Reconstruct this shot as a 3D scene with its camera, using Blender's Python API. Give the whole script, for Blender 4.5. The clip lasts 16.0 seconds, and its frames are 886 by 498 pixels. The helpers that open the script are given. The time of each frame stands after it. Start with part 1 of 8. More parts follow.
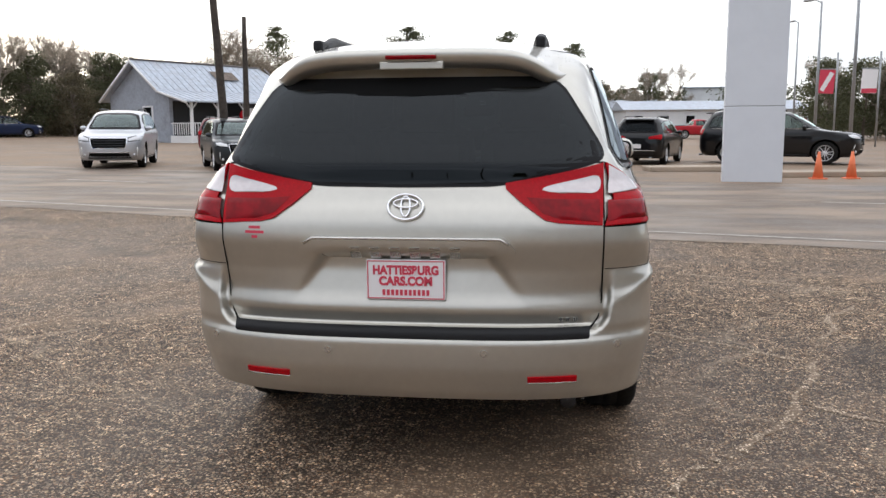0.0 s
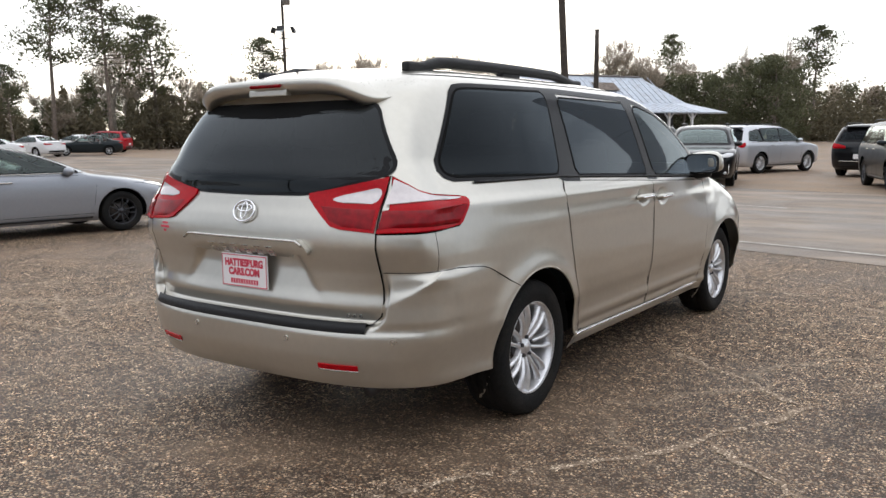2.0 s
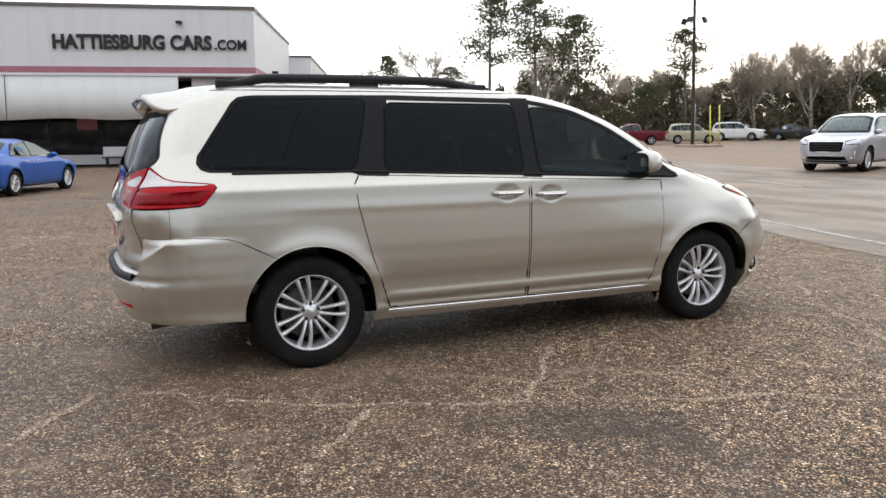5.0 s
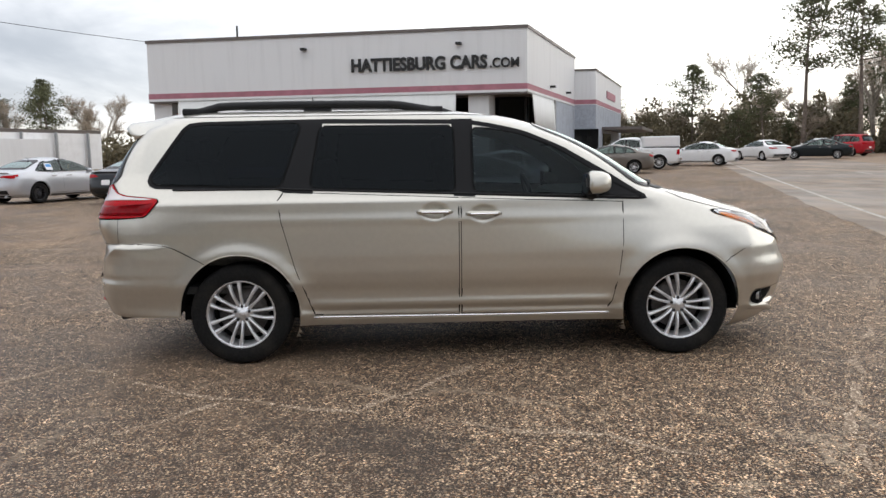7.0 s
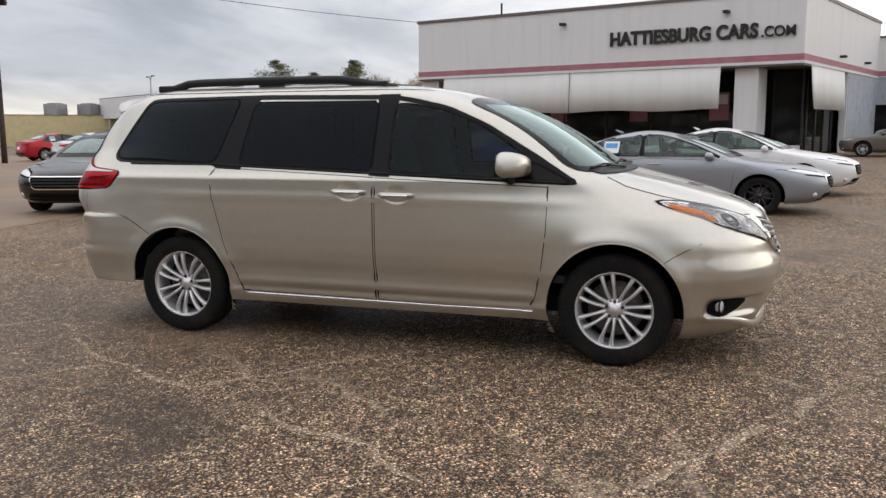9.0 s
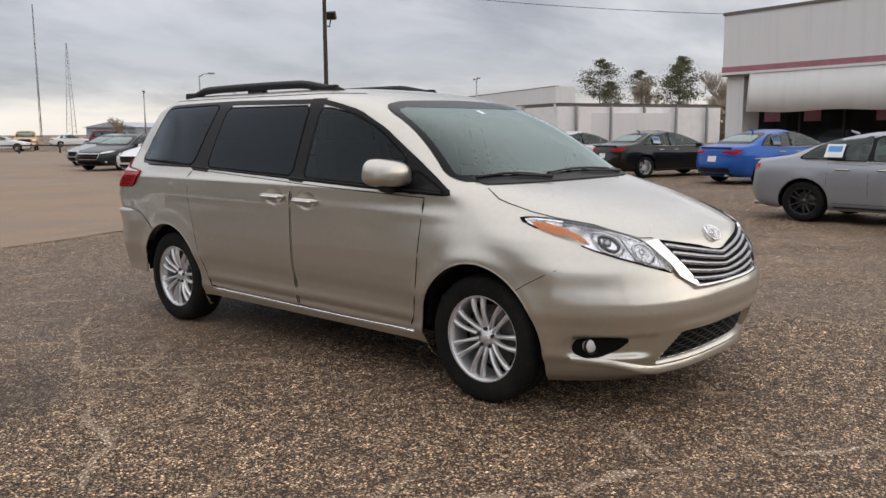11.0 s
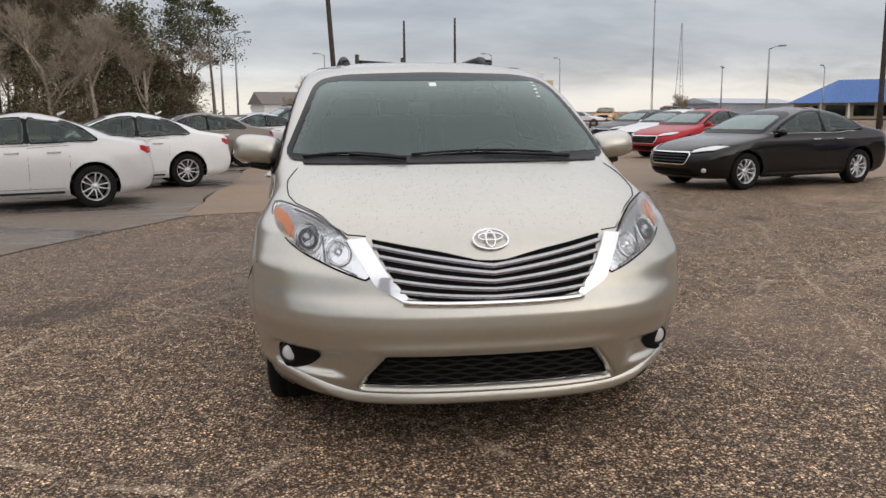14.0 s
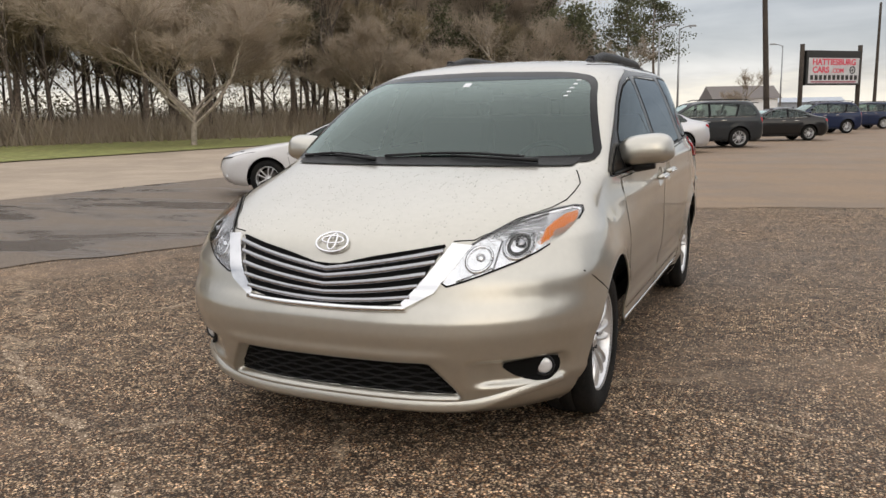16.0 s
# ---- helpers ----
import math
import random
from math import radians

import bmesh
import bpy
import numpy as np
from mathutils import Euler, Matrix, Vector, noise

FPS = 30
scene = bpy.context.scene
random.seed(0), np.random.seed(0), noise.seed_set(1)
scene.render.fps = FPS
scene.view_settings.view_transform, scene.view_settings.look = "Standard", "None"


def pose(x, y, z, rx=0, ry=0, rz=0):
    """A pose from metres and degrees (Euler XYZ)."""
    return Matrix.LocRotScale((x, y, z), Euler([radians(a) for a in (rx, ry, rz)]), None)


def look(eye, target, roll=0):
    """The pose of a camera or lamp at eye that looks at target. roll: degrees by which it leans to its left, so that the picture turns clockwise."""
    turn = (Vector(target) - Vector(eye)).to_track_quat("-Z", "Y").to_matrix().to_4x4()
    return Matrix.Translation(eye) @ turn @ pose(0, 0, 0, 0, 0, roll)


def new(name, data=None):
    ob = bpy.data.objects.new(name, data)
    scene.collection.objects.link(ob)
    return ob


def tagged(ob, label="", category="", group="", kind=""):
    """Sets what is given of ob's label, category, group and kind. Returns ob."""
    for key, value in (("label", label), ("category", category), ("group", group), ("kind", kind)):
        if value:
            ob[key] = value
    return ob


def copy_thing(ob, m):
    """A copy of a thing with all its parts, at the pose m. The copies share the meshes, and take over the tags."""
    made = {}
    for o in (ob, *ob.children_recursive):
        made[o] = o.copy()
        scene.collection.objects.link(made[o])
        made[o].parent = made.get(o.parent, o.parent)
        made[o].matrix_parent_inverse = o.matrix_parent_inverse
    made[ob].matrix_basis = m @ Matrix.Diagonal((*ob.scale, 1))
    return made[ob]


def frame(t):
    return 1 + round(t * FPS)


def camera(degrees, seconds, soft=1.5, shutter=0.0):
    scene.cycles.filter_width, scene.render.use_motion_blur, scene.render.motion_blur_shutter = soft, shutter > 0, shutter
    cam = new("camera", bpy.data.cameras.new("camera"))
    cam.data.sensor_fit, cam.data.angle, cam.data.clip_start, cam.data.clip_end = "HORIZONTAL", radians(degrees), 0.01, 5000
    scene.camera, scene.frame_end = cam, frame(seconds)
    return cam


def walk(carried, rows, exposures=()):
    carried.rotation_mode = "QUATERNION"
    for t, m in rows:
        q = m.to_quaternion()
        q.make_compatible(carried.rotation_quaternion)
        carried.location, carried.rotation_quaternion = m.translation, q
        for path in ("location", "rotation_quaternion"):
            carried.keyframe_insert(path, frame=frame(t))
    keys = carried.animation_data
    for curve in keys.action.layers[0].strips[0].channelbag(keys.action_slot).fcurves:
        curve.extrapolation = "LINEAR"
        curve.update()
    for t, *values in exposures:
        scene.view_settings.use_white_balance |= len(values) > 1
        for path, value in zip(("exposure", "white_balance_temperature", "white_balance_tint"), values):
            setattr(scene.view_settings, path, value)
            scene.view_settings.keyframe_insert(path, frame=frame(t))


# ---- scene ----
cam = camera(56.4, 16.0)
METRES, EYE, TILT, LEAN, TURN, OX, OY = 20.373, 1.365, 0.0, 0.0, 7.5, 0.545, -5.604
ROWS = [
    (0.0, 0.0, 0.0, 0.0, -0.05, -8.23, 0.36),
    (0.5, 0.029, 0.0017, 0.0001, 8.18, -8.11, 0.19),
    (1.0, 0.0593, 0.0008, 0.0011, 15.5, -8.02, 0.23),
    (1.5, 0.0876, 0.0064, 0.0011, 21.62, -7.66, 0.67),
    (2.0, 0.1184, 0.0089, 0.0009, 27.5, -7.44, 0.59),
    (2.5, 0.1454, 0.0185, 0.0003, 32.36, -7.43, 0.37),
    (3.0, 0.1737, 0.0296, -0.0, 37.15, -7.34, 0.33),
    (3.5, 0.2004, 0.0435, -0.0004, 42.64, -7.45, -0.04),
    (4.0, 0.2264, 0.0601, -0.0, 48.17, -7.53, 0.01),
    (4.5, 0.251, 0.0784, 0.0001, 53.24, -7.95, 0.55),
    (5.0, 0.2715, 0.1017, 0.0014, 58.01, -7.67, 0.52),
    (7.5, 0.331, 0.2474, 0.0028, 85.33, -6.87, 0.59),
    (8.0, 0.3272, 0.2787, 0.0021, 90.27, -7.39, 0.24),
    (10.5, 0.2639, 0.4268, 0.0027, 118.23, -8.03, 0.52),
    (11.0, 0.2443, 0.4537, 0.0034, 124.08, -8.03, 0.28),
    (11.5, 0.2199, 0.4748, 0.0036, 129.88, -8.22, 0.27),
    (12.0, 0.1942, 0.4959, 0.0034, 136.53, -8.72, 0.8),
    (12.5, 0.1664, 0.5111, 0.003, 142.76, -9.2, 0.42),
    (13.0, 0.138, 0.5273, 0.0027, 149.57, -9.25, 0.3),
    (13.5, 0.1074, 0.5357, 0.0017, 156.4, -9.38, 0.35),
    (14.0, 0.0778, 0.5454, 0.0019, 164.21, -9.39, 0.45),
    (14.5, 0.0475, 0.5508, 0.0016, 172.45, -9.51, 0.7),
    (15.0, 0.0174, 0.552, 0.0019, 180.58, -9.54, 1.41),
    (15.5, -0.0127, 0.5507, 0.0019, 188.56, -9.62, 1.28),
    (16.0, -0.0413, 0.5436, 0.0022, 195.5, -9.35, 0.82),
]
walk(cam, [(t, pose(OX, OY, EYE, TILT, LEAN, TURN) @ pose(METRES * x, METRES * y, METRES * z, 90 + pitch, roll, yaw)) for t, x, y, z, yaw, pitch, roll in ROWS],
     exposures=[(0.0, 0.42, 6200, 11), (2.5, 0.46, 6230, 10), (5.0, 0.53, 6230, 10), (8.0, 0.32, 6420, 11), (10.5, 0.17, 6560, 13), (13.5, 0.08, 6540, 12), (16.0, 0.22, 6740, 11)])

# ---- world, sun, exposure ----
world = bpy.data.worlds.new("overcast_sky")
scene.world = world
world.use_nodes = True


class Nodes:
    """Short hand for building node trees."""

    def __init__(self, tree):
        self.tree = tree
        tree.nodes.clear()

    def add(self, kind, settings=(), **inputs):
        n = self.tree.nodes.new(kind)
        for key, value in dict(settings).items():
            setattr(n, key, value)
        for key, value in inputs.items():
            key = key.replace("_", " ") if key.replace("_", " ") in n.inputs else key
            self.put(n.inputs[int(key[1:]) if key[0] == "i" and key[1:].isdigit() else key], value)
        return n

    def put(self, socket, value):
        if isinstance(value, bpy.types.NodeSocket):
            self.tree.links.new(value, socket)
        elif isinstance(value, bpy.types.Node):
            self.tree.links.new(value.outputs[0], socket)
        else:
            socket.default_value = value

    def math(self, op, a, b=0.0, c=0.0):
        return self.add("ShaderNodeMath", {"operation": op}, i0=a, i1=b, i2=c).outputs[0]

    def mix(self, f, a, b, kind="MIX"):
        n = self.tree.nodes.new("ShaderNodeMix")
        n.data_type, n.blend_type = "RGBA", kind
        self.put(n.inputs[0], f)
        self.put(n.inputs[6], a if not isinstance(a, tuple) or len(a) == 4 else (*a, 1))
        self.put(n.inputs[7], b if not isinstance(b, tuple) or len(b) == 4 else (*b, 1))
        return n.outputs[2]

    def ramp(self, f, lo, hi, a=0.0, b=1.0):
        return self.add("ShaderNodeMapRange", {"interpolation_type": "SMOOTHSTEP"}, i0=f, i1=lo, i2=hi, i3=a, i4=b).outputs[0]

    def noise(self, vec, scale, detail=4.0, rough=0.55, distort=0.0):
        return self.add("ShaderNodeTexNoise", {}, Vector=vec, Scale=scale, Detail=detail, Roughness=rough, Distortion=distort).outputs[0]


SUN_AZ, SUN_EL = radians(-38.0), radians(16.0)   # bearing from +y towards +x
sun_way = Vector((math.sin(SUN_AZ) * math.cos(SUN_EL), math.cos(SUN_AZ) * math.cos(SUN_EL), math.sin(SUN_EL)))
g = Nodes(world.node_tree)
co = g.add("ShaderNodeTexCoord").outputs["Generated"]
sep = g.add("ShaderNodeSeparateXYZ", {}, i0=co)
up = g.math("MAXIMUM", sep.outputs[2], 0.0)
lift = g.math("ADD", up, 0.24)
plane = g.add("ShaderNodeCombineXYZ", {}, i0=g.math("DIVIDE", sep.outputs[0], lift), i1=g.math("DIVIDE", sep.outputs[1], lift), i2=0.3).outputs[0]
stretched = g.add("ShaderNodeMapping", {}, Vector=plane, Rotation=(0, 0, 0.5), Scale=(1.1, 1.5, 1.0)).outputs[0]
big = g.noise(stretched, 0.9, 5.0, 0.55, 0.4)
fine = g.noise(stretched, 2.4, 6.0, 0.6, 0.6)
cloud = g.ramp(g.math("ADD", g.math("MULTIPLY", big, 0.78), g.math("MULTIPLY", fine, 0.22)), 0.34, 0.66)
to_sun = g.add("ShaderNodeVectorMath", {"operation": "DOT_PRODUCT"}, i0=co, i1=(math.sin(SUN_AZ), math.cos(SUN_AZ), 0.1)).outputs["Value"]
glow = g.ramp(to_sun, -0.05, 0.97)
low = g.ramp(up, 0.0, 0.55, 1.0, 0.0)
cover = g.mix(cloud, (0.25, 0.26, 0.29), (0.60, 0.605, 0.63))
bright = g.mix(cloud, (0.90, 0.90, 0.90), (1.50, 1.45, 1.36))
clouds = g.mix(g.math("MULTIPLY", glow, g.math("ADD", 0.35, g.math("MULTIPLY", low, 0.65))), cover, bright)
shelf = g.math("MULTIPLY", g.ramp(up, 0.04, 0.07), g.ramp(up, 0.09, 0.20, 1.0, 0.0))
clouds = g.mix(g.math("MULTIPLY", g.math("MULTIPLY", shelf, g.math("SUBTRACT", 1.0, glow)), 0.6), clouds, (0.29, 0.315, 0.37))
rag = g.math("ADD", up, g.math("MULTIPLY", g.math("SUBTRACT", fine, 0.5), 0.05))
band = g.ramp(rag, 0.012, 0.045, 1.0, 0.0)
clouds = g.mix(g.math("MULTIPLY", band, 0.8), clouds, (0.78, 0.75, 0.68))
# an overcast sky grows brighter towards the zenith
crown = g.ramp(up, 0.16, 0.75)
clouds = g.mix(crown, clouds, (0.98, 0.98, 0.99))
sky = g.add("ShaderNodeTexSky", {"sky_type": "NISHITA", "sun_disc": False, "sun_elevation": SUN_EL, "sun_rotation": SUN_AZ})
clear = g.add("ShaderNodeBackground", {}, Color=sky, Strength=0.02)
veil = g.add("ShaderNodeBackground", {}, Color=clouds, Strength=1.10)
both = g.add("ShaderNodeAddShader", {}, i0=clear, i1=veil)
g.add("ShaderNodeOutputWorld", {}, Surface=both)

sun = new("sun", bpy.data.lights.new("sun", "SUN"))
sun.data.energy, sun.data.angle, sun.data.color = 0.2, radians(60), (1.0, 0.94, 0.85)
sun.matrix_world = look(sun_way * 60, (0, 0, 0))

# ---- materials ----
def material(name, colour, rough=0.5, metal=0.0, coat=0.0, grain=0.0, grain_scale=40.0, dirt=0.0, dirt_scale=1.5, bump=0.0, bump_scale=60.0, dirt_colour=(0.10, 0.08, 0.06), ior=1.5, emit=0.0, spec=0.5):
    """A surface with fine grain, broad stains and slight relief."""
    m = bpy.data.materials.new(name)
    m.use_nodes = True
    g = Nodes(m.node_tree)
    co = g.add("ShaderNodeTexCoord").outputs["Object"]
    col = (*colour, 1)
    if grain:
        n = g.noise(co, grain_scale, 5.0)
        col = g.mix(g.ramp(n, 0.3, 0.7), tuple(c * (1 - grain) for c in colour), tuple(min(1, c * (1 + grain)) for c in colour))
    r = rough
    if dirt:
        d = g.math("MULTIPLY", g.ramp(g.noise(co, dirt_scale, 6.0, 0.65), 0.42, 0.72), dirt)
        col = g.mix(d, col, dirt_colour)
        r = g.math("ADD", rough, g.math("MULTIPLY", d, 0.3))
    p = g.add("ShaderNodeBsdfPrincipled", {}, Base_Color=col, Roughness=r, Metallic=metal, IOR=ior)
    p.inputs["Coat Weight"].default_value = coat
    p.inputs["Specular IOR Level"].default_value = spec
    p.inputs["Coat Roughness"].default_value = 0.04
    if emit:
        g.put(p.inputs["Emission Color"], (*colour, 1))
        p.inputs["Emission Strength"].default_value = emit
    if bump:
        b = g.add("ShaderNodeBump", {}, Strength=bump, Distance=0.01, Height=g.noise(co, bump_scale, 4.0))
        g.put(p.inputs["Normal"], b)
    g.add("ShaderNodeOutputMaterial", {}, Surface=p)
    return m


def paint(name, colour, metal=0.0, rough=0.35, drops=False, coat=0.45):
    """Car paint: flake grain, a clear coat and road film."""
    m = bpy.data.materials.new(name)
    m.use_nodes = True
    g = Nodes(m.node_tree)
    co = g.add("ShaderNodeTexCoord").outputs["Object"]
    film = g.ramp(g.noise(co, 2.2, 6.0, 0.65), 0.4, 0.75)
    flake = g.noise(co, 30.0, 3.0)
    col = g.mix(g.ramp(flake, 0.35, 0.65), tuple(c * 0.985 for c in colour), tuple(min(1, c * 1.015) for c in colour))
    col = g.mix(g.math("MULTIPLY", film, 0.05), col, tuple(0.7 * c + 0.012 for c in colour))
    p = g.add("ShaderNodeBsdfPrincipled", {}, Base_Color=col, Roughness=g.math("ADD", rough, g.math("MULTIPLY", film, 0.06)), Metallic=metal)
    p.inputs["Coat Weight"].default_value = coat
    p.inputs["Specular IOR Level"].default_value = 0.15
    g.put(p.inputs["Coat Roughness"], g.math("ADD", 0.02, g.math("MULTIPLY", film, 0.03)))
    if drops:
        # rain beads lie on faces that point up
        up = g.add("ShaderNodeSeparateXYZ", {}, i0=g.add("ShaderNodeNewGeometry").outputs["Normal"]).outputs[2]
        v = g.add("ShaderNodeTexVoronoi", {"feature": "F1"}, Vector=co, Scale=58.0)
        bead = g.ramp(v.outputs["Distance"], 0.12, 0.34, 1.0, 0.0)
        some = g.ramp(g.add("ShaderNodeSeparateColor", {}, i0=v.outputs["Color"]).outputs[0], 0.66, 0.68)
        bead = g.math("MULTIPLY", g.math("MULTIPLY", bead, some), g.ramp(up, 0.75, 0.9))
        dome = g.add("ShaderNodeBump", {}, Strength=0.7, Distance=0.007, Height=bead)
        g.put(p.inputs["Coat Normal"], dome)
        g.put(p.inputs["Normal"], dome)
    g.add("ShaderNodeOutputMaterial", {}, Surface=p)
    return m


def glass(name, tint, rough=0.02, gain=1.0, sheen=(1, 1, 1), drop=0.0):
    """Tinted car glass: it lets tinted light through and mirrors the sky."""
    m = bpy.data.materials.new(name)
    m.use_nodes = True
    g = Nodes(m.node_tree)
    fres = g.add("ShaderNodeFresnel", {}, IOR=1.52)
    clear = g.add("ShaderNodeBsdfTransparent", {}, Color=(*tint, 1))
    gloss = g.add("ShaderNodeBsdfGlossy", {}, Color=(*sheen, 1), Roughness=rough)
    f = g.math("MINIMUM", g.math("MAXIMUM", g.math("SUBTRACT", g.math("MULTIPLY", fres, gain), drop), 0.0), 1.0)
    g.add("ShaderNodeOutputMaterial", {}, Surface=g.add("ShaderNodeMixShader", {}, i0=f, i1=clear, i2=gloss))
    return m


def ground_material(name, kind):
    """Paving outdoors, damp: 'pebble' exposed aggregate, 'asphalt', 'wet' asphalt, 'sand' strewn paving, 'crack' filling or 'concrete'."""
    m = bpy.data.materials.new(name)
    m.use_nodes = True
    g = Nodes(m.node_tree)
    co = g.add("ShaderNodeTexCoord").outputs["Object"]
    broad = g.noise(co, 0.16, 5.0, 0.6)
    mid = g.noise(co, 0.9, 6.0, 0.65)
    wet = g.ramp(g.math("ADD", g.math("MULTIPLY", broad, 0.6), g.math("MULTIPLY", mid, 0.4)), 0.40, 0.60)
    if kind == "pebble":
        v = g.add("ShaderNodeTexVoronoi", {"feature": "F1"}, Vector=co, Scale=62.0)
        v2 = g.add("ShaderNodeTexVoronoi", {"feature": "F1"}, Vector=co, Scale=150.0)
        one = g.add("ShaderNodeSeparateColor", {}, i0=v.outputs["Color"]).outputs
        two = g.add("ShaderNodeSeparateColor", {}, i0=v2.outputs["Color"]).outputs
        stone = g.mix(g.ramp(one[0], 0.35, 0.95), (0.125, 0.067, 0.034), (1.0, 0.73, 0.46))
        stone = g.mix(g.math("MULTIPLY", g.ramp(one[1], 0.5, 1.0), 0.6), stone, (0.36, 0.18, 0.08))
        small = g.mix(g.ramp(two[0], 0.6, 1.0), (0.036, 0.022, 0.014), (0.54, 0.41, 0.29))
        edge = g.ramp(v.outputs["Distance"], 0.30, 0.48)
        col = g.mix(edge, stone, small)
        clump = g.ramp(g.noise(co, 16.0, 3.0, 0.7), 0.35, 0.65, 0.55, 1.45)
        clump = g.math("MULTIPLY", clump, g.ramp(g.noise(co, 4.5, 4.0, 0.7), 0.30, 0.70, 0.72, 1.30))
        col = g.mix(1.0, col, g.add("ShaderNodeCombineColor", {}, i0=clump, i1=clump, i2=clump).outputs[0], "MULTIPLY")
        worn = g.ramp(g.noise(co, 0.33, 5.0, 0.7, 0.6), 0.50, 0.70)
        col = g.mix(g.math("MULTIPLY", worn, 0.35), col, (0.50, 0.345, 0.225))
        vd = g.add("ShaderNodeVectorMath", {"operation": "ADD"}, i0=co, i1=g.add("ShaderNodeVectorMath", {"operation": "SCALE"}, i0=g.add("ShaderNodeTexNoise", {}, Vector=co, Scale=2.2, Detail=5.0).outputs["Color"], Scale=0.55).outputs[0]).outputs[0]
        seam = g.add("ShaderNodeTexVoronoi", {"feature": "DISTANCE_TO_EDGE"}, Vector=vd, Scale=0.30).outputs["Distance"]
        line = g.ramp(seam, 0.0, 0.013, 1.0, 0.0)
        line = g.math("MULTIPLY", line, g.ramp(g.noise(co, 0.8, 3.0), 0.40, 0.60))
        line = g.math("MULTIPLY", line, g.ramp(g.noise(co, 30.0, 3.0), 0.35, 0.6))
        col = g.mix(g.math("MULTIPLY", line, 0.40), col, (0.66, 0.52, 0.37))
        stain = g.ramp(g.noise(co, 0.55, 4.0, 0.5), 0.60, 0.72)
        col = g.mix(g.math("MULTIPLY", stain, 0.60), col, (0.035, 0.03, 0.027))
        col = g.mix(g.math("MULTIPLY", wet, 0.38), col, (0.07, 0.047, 0.032))
        rough = g.math("SUBTRACT", 0.80, g.math("MULTIPLY", wet, 0.22))
        height = g.math("ADD", g.math("MULTIPLY", edge, -1.0), g.math("MULTIPLY", one[2], 0.5))
        bump, dist = 0.8, 0.006
    elif kind == "crack":
        v = g.add("ShaderNodeTexVoronoi", {"feature": "F1"}, Vector=co, Scale=75.0)
        one = g.add("ShaderNodeSeparateColor", {}, i0=v.outputs["Color"]).outputs
        col = g.mix(g.ramp(one[0], 0.2, 0.95), (0.32, 0.235, 0.165), (0.86, 0.70, 0.52))
        col = g.mix(g.ramp(v.outputs["Distance"], 0.32, 0.55), col, (0.20, 0.145, 0.10))
        rough, height, bump, dist = 0.85, v.outputs["Distance"], 0.6, 0.005
    elif kind == "asphalt":
        grit = g.noise(co, 130.0, 3.0, 0.7)
        col = g.mix(g.ramp(grit, 0.35, 0.7), (0.115, 0.090, 0.070), (0.29, 0.228, 0.178))
        streak = g.noise(g.add("ShaderNodeMapping", {}, Vector=co, Rotation=(0, 0, 0.28), Scale=(0.30, 0.8, 1.0)).outputs[0], 1.0, 5.0, 0.6)
        col = g.mix(g.math("MULTIPLY", g.ramp(streak, 0.40, 0.65), 0.65), col, (0.40, 0.305, 0.225))
        col = g.mix(g.math("MULTIPLY", wet, 0.35), col, (0.07, 0.058, 0.050))
        rough = g.math("SUBTRACT", 0.72, g.math("MULTIPLY", wet, 0.25))
        height, bump, dist = grit, 0.45, 0.004
    elif kind == "wet":
        grit = g.noise(co, 80.0, 4.0, 0.75)
        pool = g.ramp(g.noise(g.add("ShaderNodeMapping", {}, Vector=co, Rotation=(0, 0, 0.35), Scale=(0.35, 1.1, 1.0)).outputs[0], 0.55, 5.0, 0.6, 0.4), 0.46, 0.60)
        col = g.mix(g.ramp(grit, 0.35, 0.7), (0.115, 0.092, 0.074), (0.29, 0.232, 0.182))
        col = g.mix(g.math("MULTIPLY", pool, 0.75), col, (0.115, 0.102, 0.096))
        rough = g.math("SUBTRACT", 0.74, g.math("MULTIPLY", pool, 0.52))
        height, bump, dist = g.math("MULTIPLY", grit, g.math("SUBTRACT", 1.0, g.math("MULTIPLY", pool, 0.7))), 0.5, 0.005
    elif kind == "sand":
        grit = g.noise(co, 70.0, 4.0, 0.75)
        col = g.mix(g.ramp(grit, 0.3, 0.7), (0.19, 0.132, 0.088), (0.38, 0.270, 0.180))
        streak = g.noise(g.add("ShaderNodeMapping", {}, Vector=co, Rotation=(0, 0, 0.28), Scale=(0.35, 0.6, 1.0)).outputs[0], 0.8, 7.0, 0.7)
        col = g.mix(g.math("MULTIPLY", g.ramp(streak, 0.42, 0.66), 0.6), col, (0.19, 0.155, 0.125))
        col = g.mix(g.math("MULTIPLY", wet, 0.30), col, (0.12, 0.09, 0.066))
        rough = g.math("SUBTRACT", 0.78, g.math("MULTIPLY", wet, 0.2))
        height, bump, dist = grit, 0.45, 0.004
    else:
        grit = g.noise(co, 90.0, 3.0, 0.7)
        col = g.mix(g.ramp(grit, 0.3, 0.7), (0.37, 0.295, 0.225), (0.53, 0.435, 0.34))
        col = g.mix(g.math("MULTIPLY", wet, 0.4), col, (0.19, 0.15, 0.11))
        rough, height, bump, dist = 0.7, grit, 0.3, 0.003
    p = g.add("ShaderNodeBsdfPrincipled", {}, Base_Color=col, Roughness=rough)
    p.inputs["Specular IOR Level"].default_value = 0.28
    g.put(p.inputs["Normal"], g.add("ShaderNodeBump", {}, Strength=bump, Distance=dist, Height=height))
    g.add("ShaderNodeOutputMaterial", {}, Surface=p)
    return m


